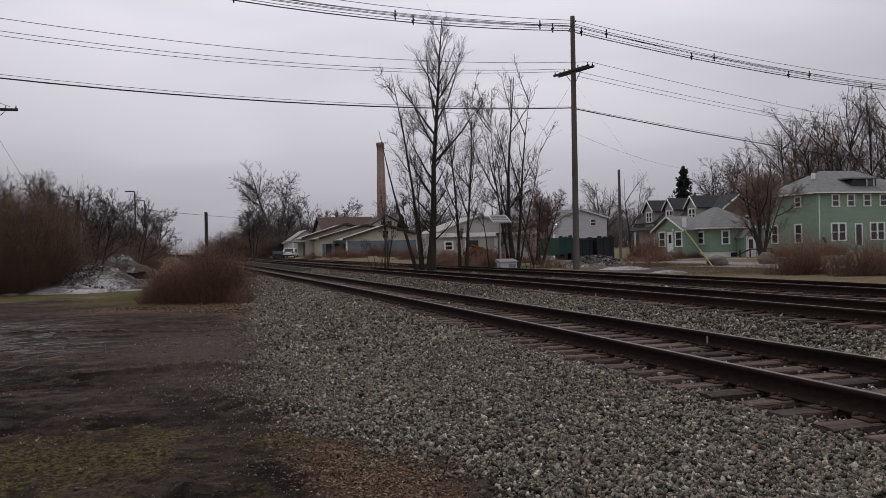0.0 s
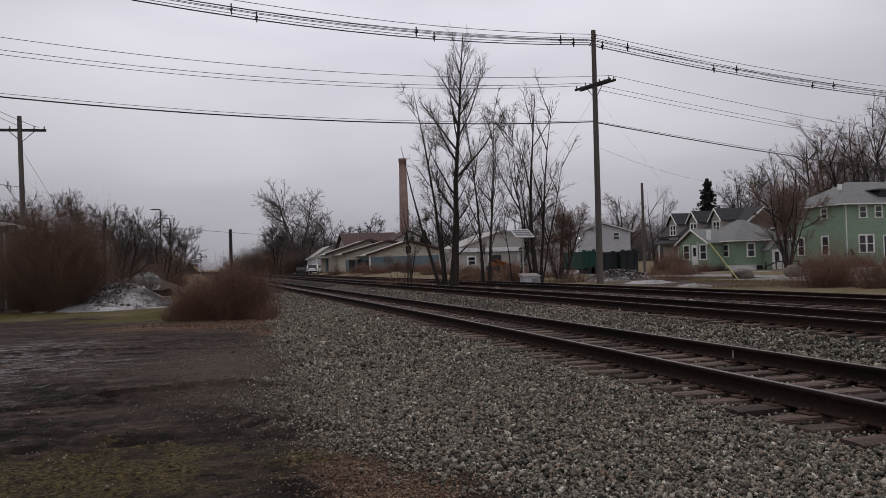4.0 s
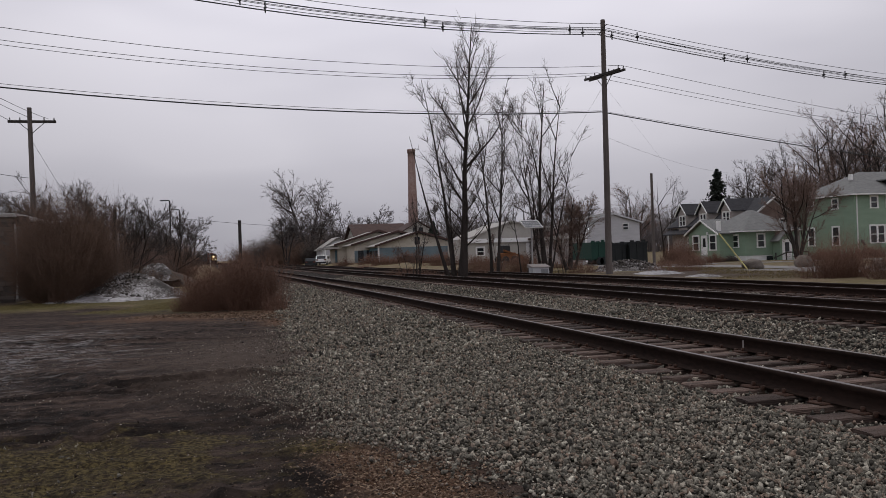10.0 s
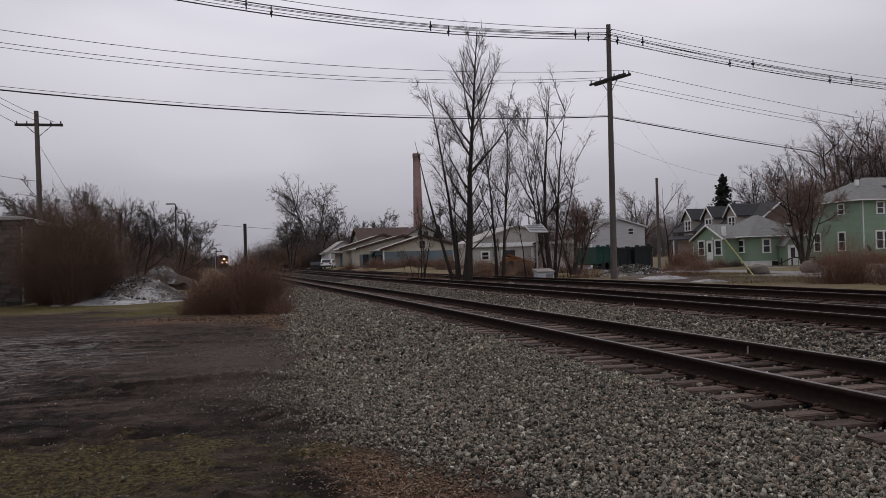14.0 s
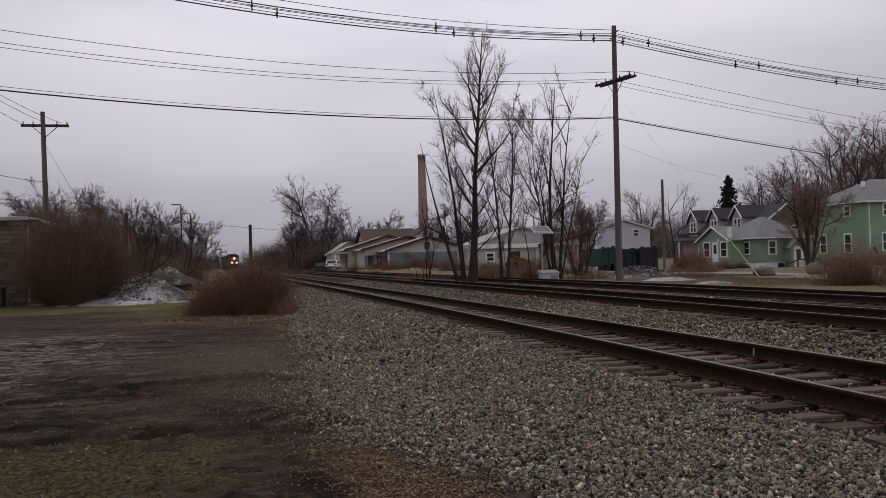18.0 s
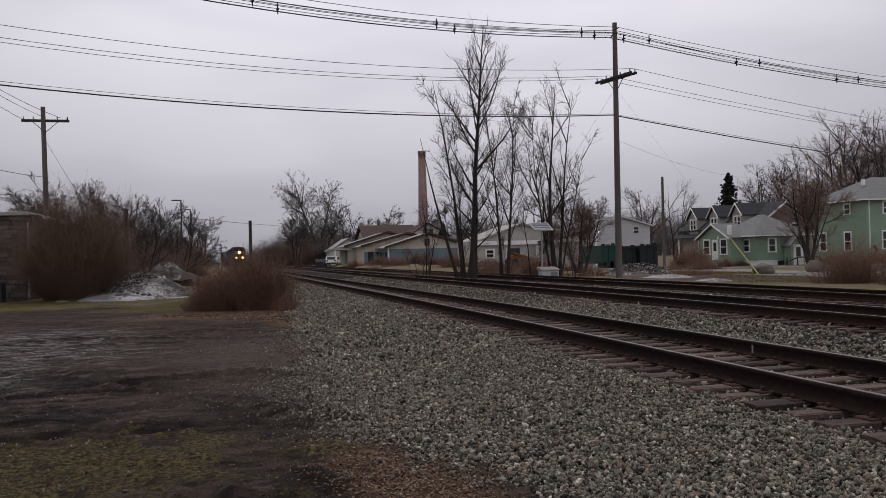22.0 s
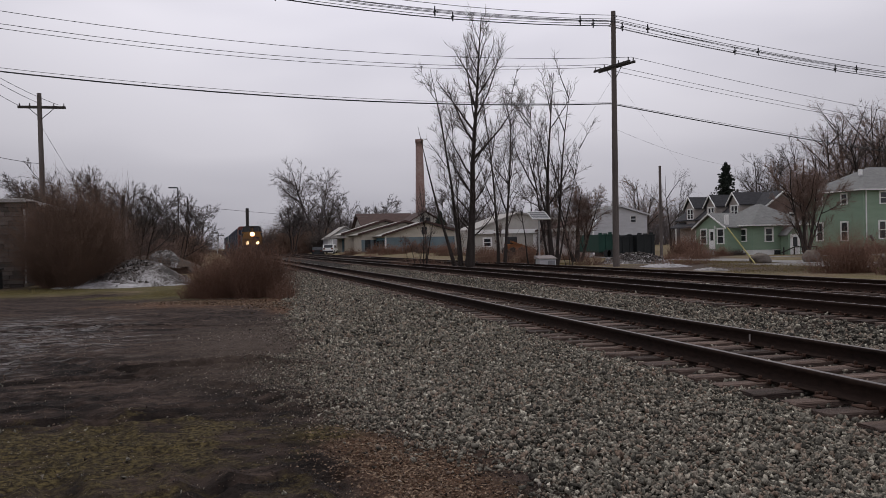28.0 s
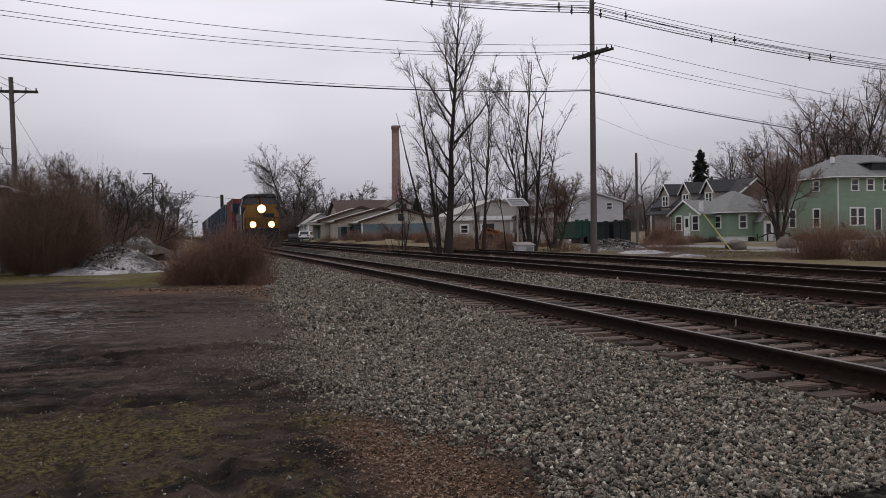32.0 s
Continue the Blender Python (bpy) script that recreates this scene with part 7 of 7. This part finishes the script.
def train_pose(t, back):
    """The train comes on at a steady 15.4 m/s, its coupler at y = 75 when the clip ends."""
    y = 75.0 - 1.3 + 15.4 * (32.0 - t) + back
    return pose(float(bend(y)) + TRACKS[0], y, 0.19, 0, 0, -math.degrees(math.atan(float(heading(y)))))


def motions():
    for car, back in TRAIN:
        walk(car, [(t, train_pose(t, back)) for t in np.arange(0.0, 32.01, 2.0)])


# ---- snow, stones, street and small things ----
def mound(name, cx, cy, rx, ry, h, seed, label, material=None, category="snow heap", lumps=0.25, slope=2.0, skew=1.0, lift=0.0):
    n = 56
    a = np.linspace(-1.15, 1.15, n)
    A, B = np.meshgrid(np.linspace(-1.15 / skew, 1.15, n), a)
    noise_v = np.array([[noise.fractal(Vector((x * 3.3 + seed, y * 3.3, seed * 0.7)), 0.9, 2.2, 5) for x in a] for y in a])
    q = np.sqrt(np.where(A < 0, A * skew, A) ** 2 + B ** 2) * (1 + 0.22 * noise_v)
    z = h * np.clip(1 - q ** slope, -0.12, 1) * (1 + lumps * noise_v) + 0.06 * noise_v * (q < 1)
    X, Y = cx + A * rx, cy + B * ry
    Z = ground_z(X, Y) + z + lift
    ob = part_np(name, np.stack([X, Y, Z], -1).reshape(-1, 3), grid_faces(n, n), material or M_snow, smooth=True)
    return tagged(ob, label, category)


def boulder(x, y, rx, ry, h, seed, label):
    rng = random.Random(seed)
    bm = bmesh.new()
    bmesh.ops.create_icosphere(bm, subdivisions=3, radius=1.0)
    for v in bm.verts:
        k = 1 + 0.28 * noise.noise(v.co * 1.4 + Vector((seed, 0, 0))) + 0.1 * noise.noise(v.co * 4 + Vector((0, seed, 0)))
        v.co = Vector((v.co.x * rx * k, v.co.y * ry * k, v.co.z * h * 0.62 * k + h * 0.42))
    for f in bm.faces:
        f.smooth = True
    ob = part("boulder", bm, M_rock, None, "", pose(x, y, float(ground_z(x, y)) - 0.05, 0, 0, rng.uniform(0, 180)))
    tagged(ob, label, "boulder")


def strip(name, x0, x1, y0, y1, dz, material, label, kind="structure", step=2.0):
    xs, ys = np.arange(x0, x1 + 0.01, 1.0), np.arange(y0, y1 + 0.01, step)
    X, Y = np.meshgrid(xs, ys)
    Z = ground_z(X, Y) + dz
    ob = part_np(name, np.stack([X, Y, Z], -1).reshape(-1, 3), grid_faces(len(xs), len(ys)), material, smooth=True)
    return tagged(ob, label, name, kind=kind)


def solar_panel():
    r = thing("solar_panel", pose(17.3, 47.0, float(ground_z(17.3, 47.0))), "small tilted solar panel on a thin post above a grey cabinet", "solar panel")
    part("post", cylbm((0, 0, -0.3), (0, 0, 3.0), 0.05, n=8), M_conc, r)
    m = pose(0, 0, 3.15, 38, 0, 15)
    p = part("panel", boxbm(-0.62, -0.35, -0.02, 0.62, 0.35, 0.02, bevel=0.008), M_cont_grey, r, "grey panel in a white frame", m)
    for y in (-0.35, 0.33):
        part("frame", boxbm(-0.64, y, -0.03, 0.64, y + 0.04, 0.035), M_white, p)
    for x in (-0.64, 0.6):
        part("frame", boxbm(x, -0.35, -0.03, x + 0.04, 0.37, 0.035), M_white, p)
    for y in (-0.18, 0.0, 0.18):
        part("cell_bar", boxbm(-0.6, y - 0.01, 0.021, 0.6, y + 0.01, 0.026), M_white, p)
    c = thing("cabinet", pose(17.45, 46.4, float(ground_z(17.4, 46.4))), "weathered grey equipment cabinet with a sloped pale lid", "cabinet")
    part("body", boxbm(-0.5, -0.35, -0.2, 0.5, 0.35, 0.62, bevel=0.02), M_grey_sid, c)
    part("lid", prism(bmesh.new(), [(-0.42, 0.62), (0.42, 0.62), (0.42, 0.82), (-0.42, 0.66)], "x", -0.55, 0.55), M_tan, c)
    part("plate", boxbm(0.0, -0.37, 0.15, 0.42, -0.352, 0.52), M_cont_grey, c, "pale notice plate")


def open_bin(x, y, w, d, h, material, label, wheels=False, group="bins in the yard"):
    b = thing("skip", pose(x, y, float(ground_z(x, y))), label, "skip", group)
    z0 = 0.45 if wheels else 0.05
    part("floor", boxbm(0, 0, z0, w, d, z0 + 0.1), material, b)
    for q in ((0, 0, w, 0.07), (0, d - 0.07, w, d), (0, 0.07, 0.07, d - 0.07), (w - 0.07, 0.07, w, d - 0.07)):
        part("side", boxbm(q[0], q[1], z0, q[2], q[3], z0 + h), material, b)
    k = 0
    while k * 0.7 < w:
        part("rib", boxbm(k * 0.7, -0.06, z0, k * 0.7 + 0.09, 0, z0 + h - 0.06), material, b)
        k += 1
    part("rim", boxbm(-0.05, -0.09, z0 + h - 0.1, w + 0.05, 0.02, z0 + h + 0.02, bevel=0.01), material, b)
    for j, (q, e) in enumerate(((0.06, 0.16), (0.38, 0.1), (0.7, 0.2))):
        part("side_board", boxbm(w * q, 0.09, z0 + h - 0.2, w * (q + 0.24), 0.13, z0 + h + e), material, b)
    part("load", boxbm(0.1, 0.14, z0 + h * 0.55, w - 0.1, d - 0.1, z0 + h * 0.8), M_soot, b)
    if wheels:
        for xx in (w * 0.55, w * 0.8):
            part("wheel", cylbm((xx, -0.1, 0.36), (xx, 0.12, 0.36), 0.36, n=16), M_black_bin, b)


def car(x, y, rz, paint, label):
    c = thing("car", pose(x, y, float(ground_z(x, y)), 0, 0, rz), label, "car", "parked cars")
    bm = prism(bmesh.new(), [(-2.2, 0.4), (2.25, 0.4), (2.3, 0.85), (1.3, 1.0), (0.75, 1.55), (-1.7, 1.6), (-2.15, 1.0)], "y", -0.9, 0.9)
    bmesh.ops.bevel(bm, geom=bm.edges[:], offset=0.07, segments=2, affect="EDGES")
    b = part("body", bm, paint, c)
    part("windscreen", prism(bmesh.new(), [(1.24, 1.03), (1.28, 1.03), (0.78, 1.53), (0.74, 1.53)], "y", -0.72, 0.72), M_glass, b)
    part("rear_window", prism(bmesh.new(), [(-2.14, 1.06), (-2.1, 1.06), (-1.74, 1.55), (-1.78, 1.55)], "y", -0.7, 0.7), M_glass, b)
    for s in (-0.91, 0.91):
        part("side_window", boxbm(-1.5, s - 0.01, 1.05, 0.7, s + 0.01, 1.45), M_glass, b)
    for xx in (-1.4, 1.45):
        for s in (-0.85, 0.85):
            w = part("wheel", cylbm((xx, s - 0.1, 0.33), (xx, s + 0.1, 0.33), 0.33, n=16), M_black_bin, c)
            part("rim", cylbm((xx, s - 0.11, 0.33), (xx, s + 0.11, 0.33), 0.19, n=10), M_cont_grey, w)
    for s in (-0.65, 0.65):
        part("tail_light", boxbm(-2.24, s - 0.15, 0.8, -2.18, s + 0.15, 1.0), M_cont_red, b)
        part("headlight", boxbm(2.25, s - 0.18, 0.7, 2.31, s + 0.18, 0.82), M_white, b)
    part("bumper", boxbm(-2.3, -0.85, 0.35, -2.15, 0.85, 0.6, bevel=0.03), M_dk_metal, b)


def street_lamp(x, y, h, arm, rz=180):
    r = thing("street_lamp", pose(x, y, -0.2, 0, 0, rz), "grey street lamp with a flat angled head above the brush", "street lamp", "street lamps")
    part("pole", cylbm((0, 0, 0), (0, 0, h), 0.06, 0.05, 10), M_dk_metal, r)
    part("head", boxbm(0, -0.13, h - 0.03, arm, 0.13, h + 0.06, bevel=0.03), M_dk_metal, r)


def signal_mast(x, y):
    r = thing("railway_signal", pose(x, y, 0), "distant dark railway signal mast with target heads", "railway signal")
    part("mast", cylbm((0, 0, -0.3), (0, 0, 6.2), 0.09, n=8), M_conc, r)
    for k, (dx, z) in enumerate(((0.0, 6.0), (0.0, 4.4), (1.6, 5.2))):
        h = part("signal_head", cylbm((dx, -0.2, z), (dx, -0.05, z), 0.26, n=16), M_conc, r)
        part("hood", cylbm((dx, -0.5, z), (dx, -0.2, z), 0.18, n=10), M_soot, h)
    part("bracket", boxbm(0, -0.06, 5.1, 1.6, 0.06, 5.25), M_soot, r)
    part("ladder", boxbm(0.3, -0.05, 0, 0.42, 0.05, 6), M_soot, r)


def yard_loader(x, y):
    r = thing("loader", pose(x, y, float(ground_z(x, y)), 0, 0, 20), "small orange yard loader parked before the workshop", "loader")
    M_or = mat("orange_paint", (0.14, 0.05, 0.015), (0.24, 0.09, 0.025), 6, 0.6, 0, 0.1, 20)
    part("body", boxbm(-0.9, -0.5, 0.5, 0.9, 0.5, 1.15, bevel=0.06), M_or, r)
    part("cab", boxbm(-0.7, -0.45, 1.15, 0.2, 0.45, 1.9, bevel=0.05), M_dk_metal, r)
    part("boom", prism(bmesh.new(), [(-0.8, 1.3), (1.4, 0.7), (1.4, 0.85), (-0.8, 1.5)], "y", -0.62, -0.5), M_or, r)
    part("bucket", prism(bmesh.new(), [(1.3, 0.15), (2.0, 0.1), (1.5, 0.8), (1.3, 0.8)], "y", -0.8, 0.8), M_or, r)
    for xx in (-0.6, 0.6):
        for s in (-0.6, 0.6):
            part("wheel", cylbm((xx, s - 0.12, 0.4), (xx, s + 0.12, 0.4), 0.4, n=14), M_black_bin, r)


def grass_tufts(name, zones, n, seed, h, label):
    """Thin short blades in ovals (x, y, rx, ry)."""
    rng = np.random.default_rng(seed)
    Z = np.array(zones)
    w = Z[:, 2] * Z[:, 3]
    k = rng.choice(len(Z), n, p=w / w.sum())
    a, q = rng.uniform(0, 2 * np.pi, n), np.sqrt(rng.random(n))
    x, y = Z[k, 0] + np.cos(a) * q * Z[k, 2], Z[k, 1] + np.sin(a) * q * Z[k, 3]
    z = ground_z(x, y)
    L = h * rng.uniform(0.4, 1.2, n)
    d = rng.normal(0, 0.5, (n, 3))
    d[:, 2] = 1
    d /= np.linalg.norm(d, axis=1, keepdims=True)
    side = np.cross(d, rng.normal(size=(n, 3)))
    side /= np.linalg.norm(side, axis=1, keepdims=True)
    P = np.stack([x, y, z - 0.01], -1)
    wd = (0.0035 + 0.02 * h) * 0.6
    V = np.stack([P - side * wd, P + side * wd, P + d * L[:, None]], 1).reshape(-1, 3)
    ob = part_np(name, V, np.arange(n * 3).reshape(n, 3), M_grass)
    tagged(ob, label, "grass", kind="stuff")


M_earth = mat("bank_earth", (0.03, 0.021, 0.015), (0.085, 0.06, 0.042), 3, 0.95, 0, 0.6, 20)
mound("snow_heap", -4.2, 42.4, 2.5, 3.3, 1.15, 3.0, "melting heap of dirty grey snow on the grass", slope=1.25, skew=0.6)
mound("snow_skirt", -4.9, 41.7, 3.2, 2.9, 0.38, 4.0, "clean white melting edge of the snow heap", M_clean, "snow")
_r = np.random.default_rng(9)
_a, _q = _r.uniform(0, 6.28, 900), _r.random(900) ** 0.5
_x, _y = -4.95 + np.cos(_a) * _q * 2.7, 42.6 + np.sin(_a) * _q * 3.0
tagged(stones("rubble", np.stack([_x, _y, ground_z(_x, _y) + 0.94 * (1 - _q ** 1.25) + 0.02], -1), 0.05 * _r.lognormal(0, 0.5, 900), _r, "dark stones and clods lying on the snow heap",
              island_mat("heap_rubble", [(0.0, (0.02, 0.016, 0.014)), (0.7, (0.06, 0.05, 0.043)), (1.0, (0.14, 0.125, 0.11))])), category="rubble")
mound("earth_bank", -5.0, 60.9, 3.4, 3.0, 1.3, 6.0, "low dark earth bank under the brush", M_earth, "earth bank")
mound("snow_heap", -4.6, 60.5, 1.5, 2.1, 0.95, 7.0, "patch of old snow on the bank among the brush", lumps=0.45, lift=0.55)
brush("shrub", (-4.9, 57.2), 1.3, 0.7, 1.7, 260, 341, "sparse bare stems before the snowy bank", M_brush, 0.011, 0.4, twigs=3, group="brush beside the dirt yard")
mound("snow_heap", 24.6, 49.4, 2.3, 2.2, 0.5, 11.0, "low dirty snow bank beside the utility pole")
mound("snow_heap", 21.9, 40.6, 1.3, 1.5, 0.13, 13.0, "thin strip of old white snow by the track", M_clean)
mound("snow_heap", 20.9, 34.6, 0.7, 1.1, 0.09, 15.0, "last flat patch of white snow by the track", M_clean)
strip("road", 31, 37.5, -40, 300, 0.03, M_asphalt, "grey asphalt street running along the railway")
strip("driveway", 26.5, 31, 33, 42.0, 0.02, M_asphalt, "dark asphalt driveway joining the street", step=1.0)
strip("driveway", 37.5, 60, 66, 69.5, 0.02, M_asphalt, "grey driveway between the houses", step=1.0)
def snow_chunks(cx, cy, rx, ry, h, n, seed, slope=2.0):
    r = np.random.default_rng(seed)
    a, q = r.uniform(0, 6.28, n), r.random(n) ** 0.5
    x, y = cx + np.cos(a) * q * rx, cy + np.sin(a) * q * ry
    ob = stones("snow_lumps", np.stack([x, y, ground_z(x, y) + h * (1 - q ** slope) + 0.12 * h], -1), 0.034 * r.lognormal(0, 0.5, n), r, "lumps of dirty refrozen snow on the heap", M_chunk)
    tagged(ob, category="snow")


M_chunk = island_mat("dirty_snow_chunk", [(0.0, (0.03, 0.025, 0.021)), (0.6, (0.08, 0.069, 0.062)), (0.9, (0.17, 0.155, 0.148)), (1.0, (0.4, 0.39, 0.39))])
snow_chunks(-4.5, 42.3, 2.4, 2.7, 1.08, 3200, 21, 1.25)
snow_chunks(24.6, 49.4, 2.0, 1.9, 0.6, 900, 22)
boulder(29.5, 43.5, 0.85, 0.6, 0.6, 3, "broad dark grey boulder lying on the verge")
boulder(33.5, 44.3, 0.62, 0.55, 0.75, 8, "rounded pale grey boulder beside the street")
boulder(32.7, 37.3, 0.5, 0.45, 0.55, 12, "brown boulder half hidden by shrubs")
brush("shrub", (49.2, 76.6), 1.7, 0.8, 0.75, 700, 434, "low dark hedge before the small green house", M_twig, 0.012, 0.4, group="low growth beyond the tracks")
solar_panel()
open_bin(31.5, 70.5, 1.45, 4.5, 1.6, M_green_bin, "green steel tipping trailer parked in the yard", True)
open_bin(33.35, 71.0, 1.8, 4.5, 1.85, M_black_bin, "black steel skip with uneven rim")
open_bin(35.3, 70.6, 1.75, 4.5, 2.0, M_black_bin, "black steel skip with uneven rim")
car(15.6, 141.5, 74, M_white, "white car parked beside the beige sheds")
car(14.2, 147.5, 80, M_black_bin, "dark car parked beside the beige sheds")
street_lamp(-4.35, 74.3, 6.75, 0.75)
street_lamp(-4.6, 95, 7.2, 0.6)
signal_mast(-4.2, 250)
yard_loader(28.6, 85.5)
guy = thing("guy_guard", pose(28.04, 41.8, -0.08), "pale yellow plastic guard on a slanting guy wire", "guy guard")
part("guard", cylbm((0, 0, 0), (-1.48, 0.42, 2.1), 0.035, n=8), mat("pale_yellow", (0.55, 0.5, 0.2), (0.66, 0.6, 0.28), 4, 0.5, 0, 0, 10), guy)
part("wire", cylbm((-1.48, 0.42, 2.1), (-7.7, 1.25, 10.4), 0.0025, n=5), M_wire, guy)
post = thing("post", pose(-6.4, 54.5, -0.2), "dark wooden stub post among the brush", "post")
part("shaft", cylbm((0, 0, 0), (0.05, 0, 4.9), 0.12, 0.1, 8), M_pole_d, post)
leaf_bits("dead_leaves", [(-0.4, 26.2, 0), (0.6, 25.6, 0), (-1.4, 26.6, 0), (1.6, 23.4, 0), (1.5, 24.5, 0)], (0.7, 0.6, 0), 4200, 3, 0.035, M_dry, "fallen brown leaves round the bush", flat=True)
leaf_bits("dead_leaves", [(0.95, 6.6, 0), (1.2, 6.0, 0), (1.2, 5.2, 0)], (0.26, 0.36, 0), 5200, 4, 0.013, M_dry, "fallen brown leaves on the dirt", flat=True)
grass_tufts("grass", [(-1.2, 6.9, 0.9, 0.9), (1.3, 4.65, 0.25, 0.22), (0.7, 7.35, 0.33, 0.3), (-3.0, 7.3, 1.1, 0.6)], 5000, 5, 0.02, "short sparse moss and grass on the dirt")
grass_tufts("grass", [(-3.2, 31.6, 1.5, 1.0), (-9.5, 39, 4.0, 3.0), (-1.4, 33.5, 1.6, 2.6)], 14000, 6, 0.09, "short green and brown winter grass")
grass_tufts("grass", [(25, 37, 2.2, 3.5), (23.5, 31.0, 4.0, 2.0), (28, 48, 2.5, 6), (19.8, 55, 1.2, 8)], 14000, 7, 0.2, "rough winter grass beyond the tracks")
motions()
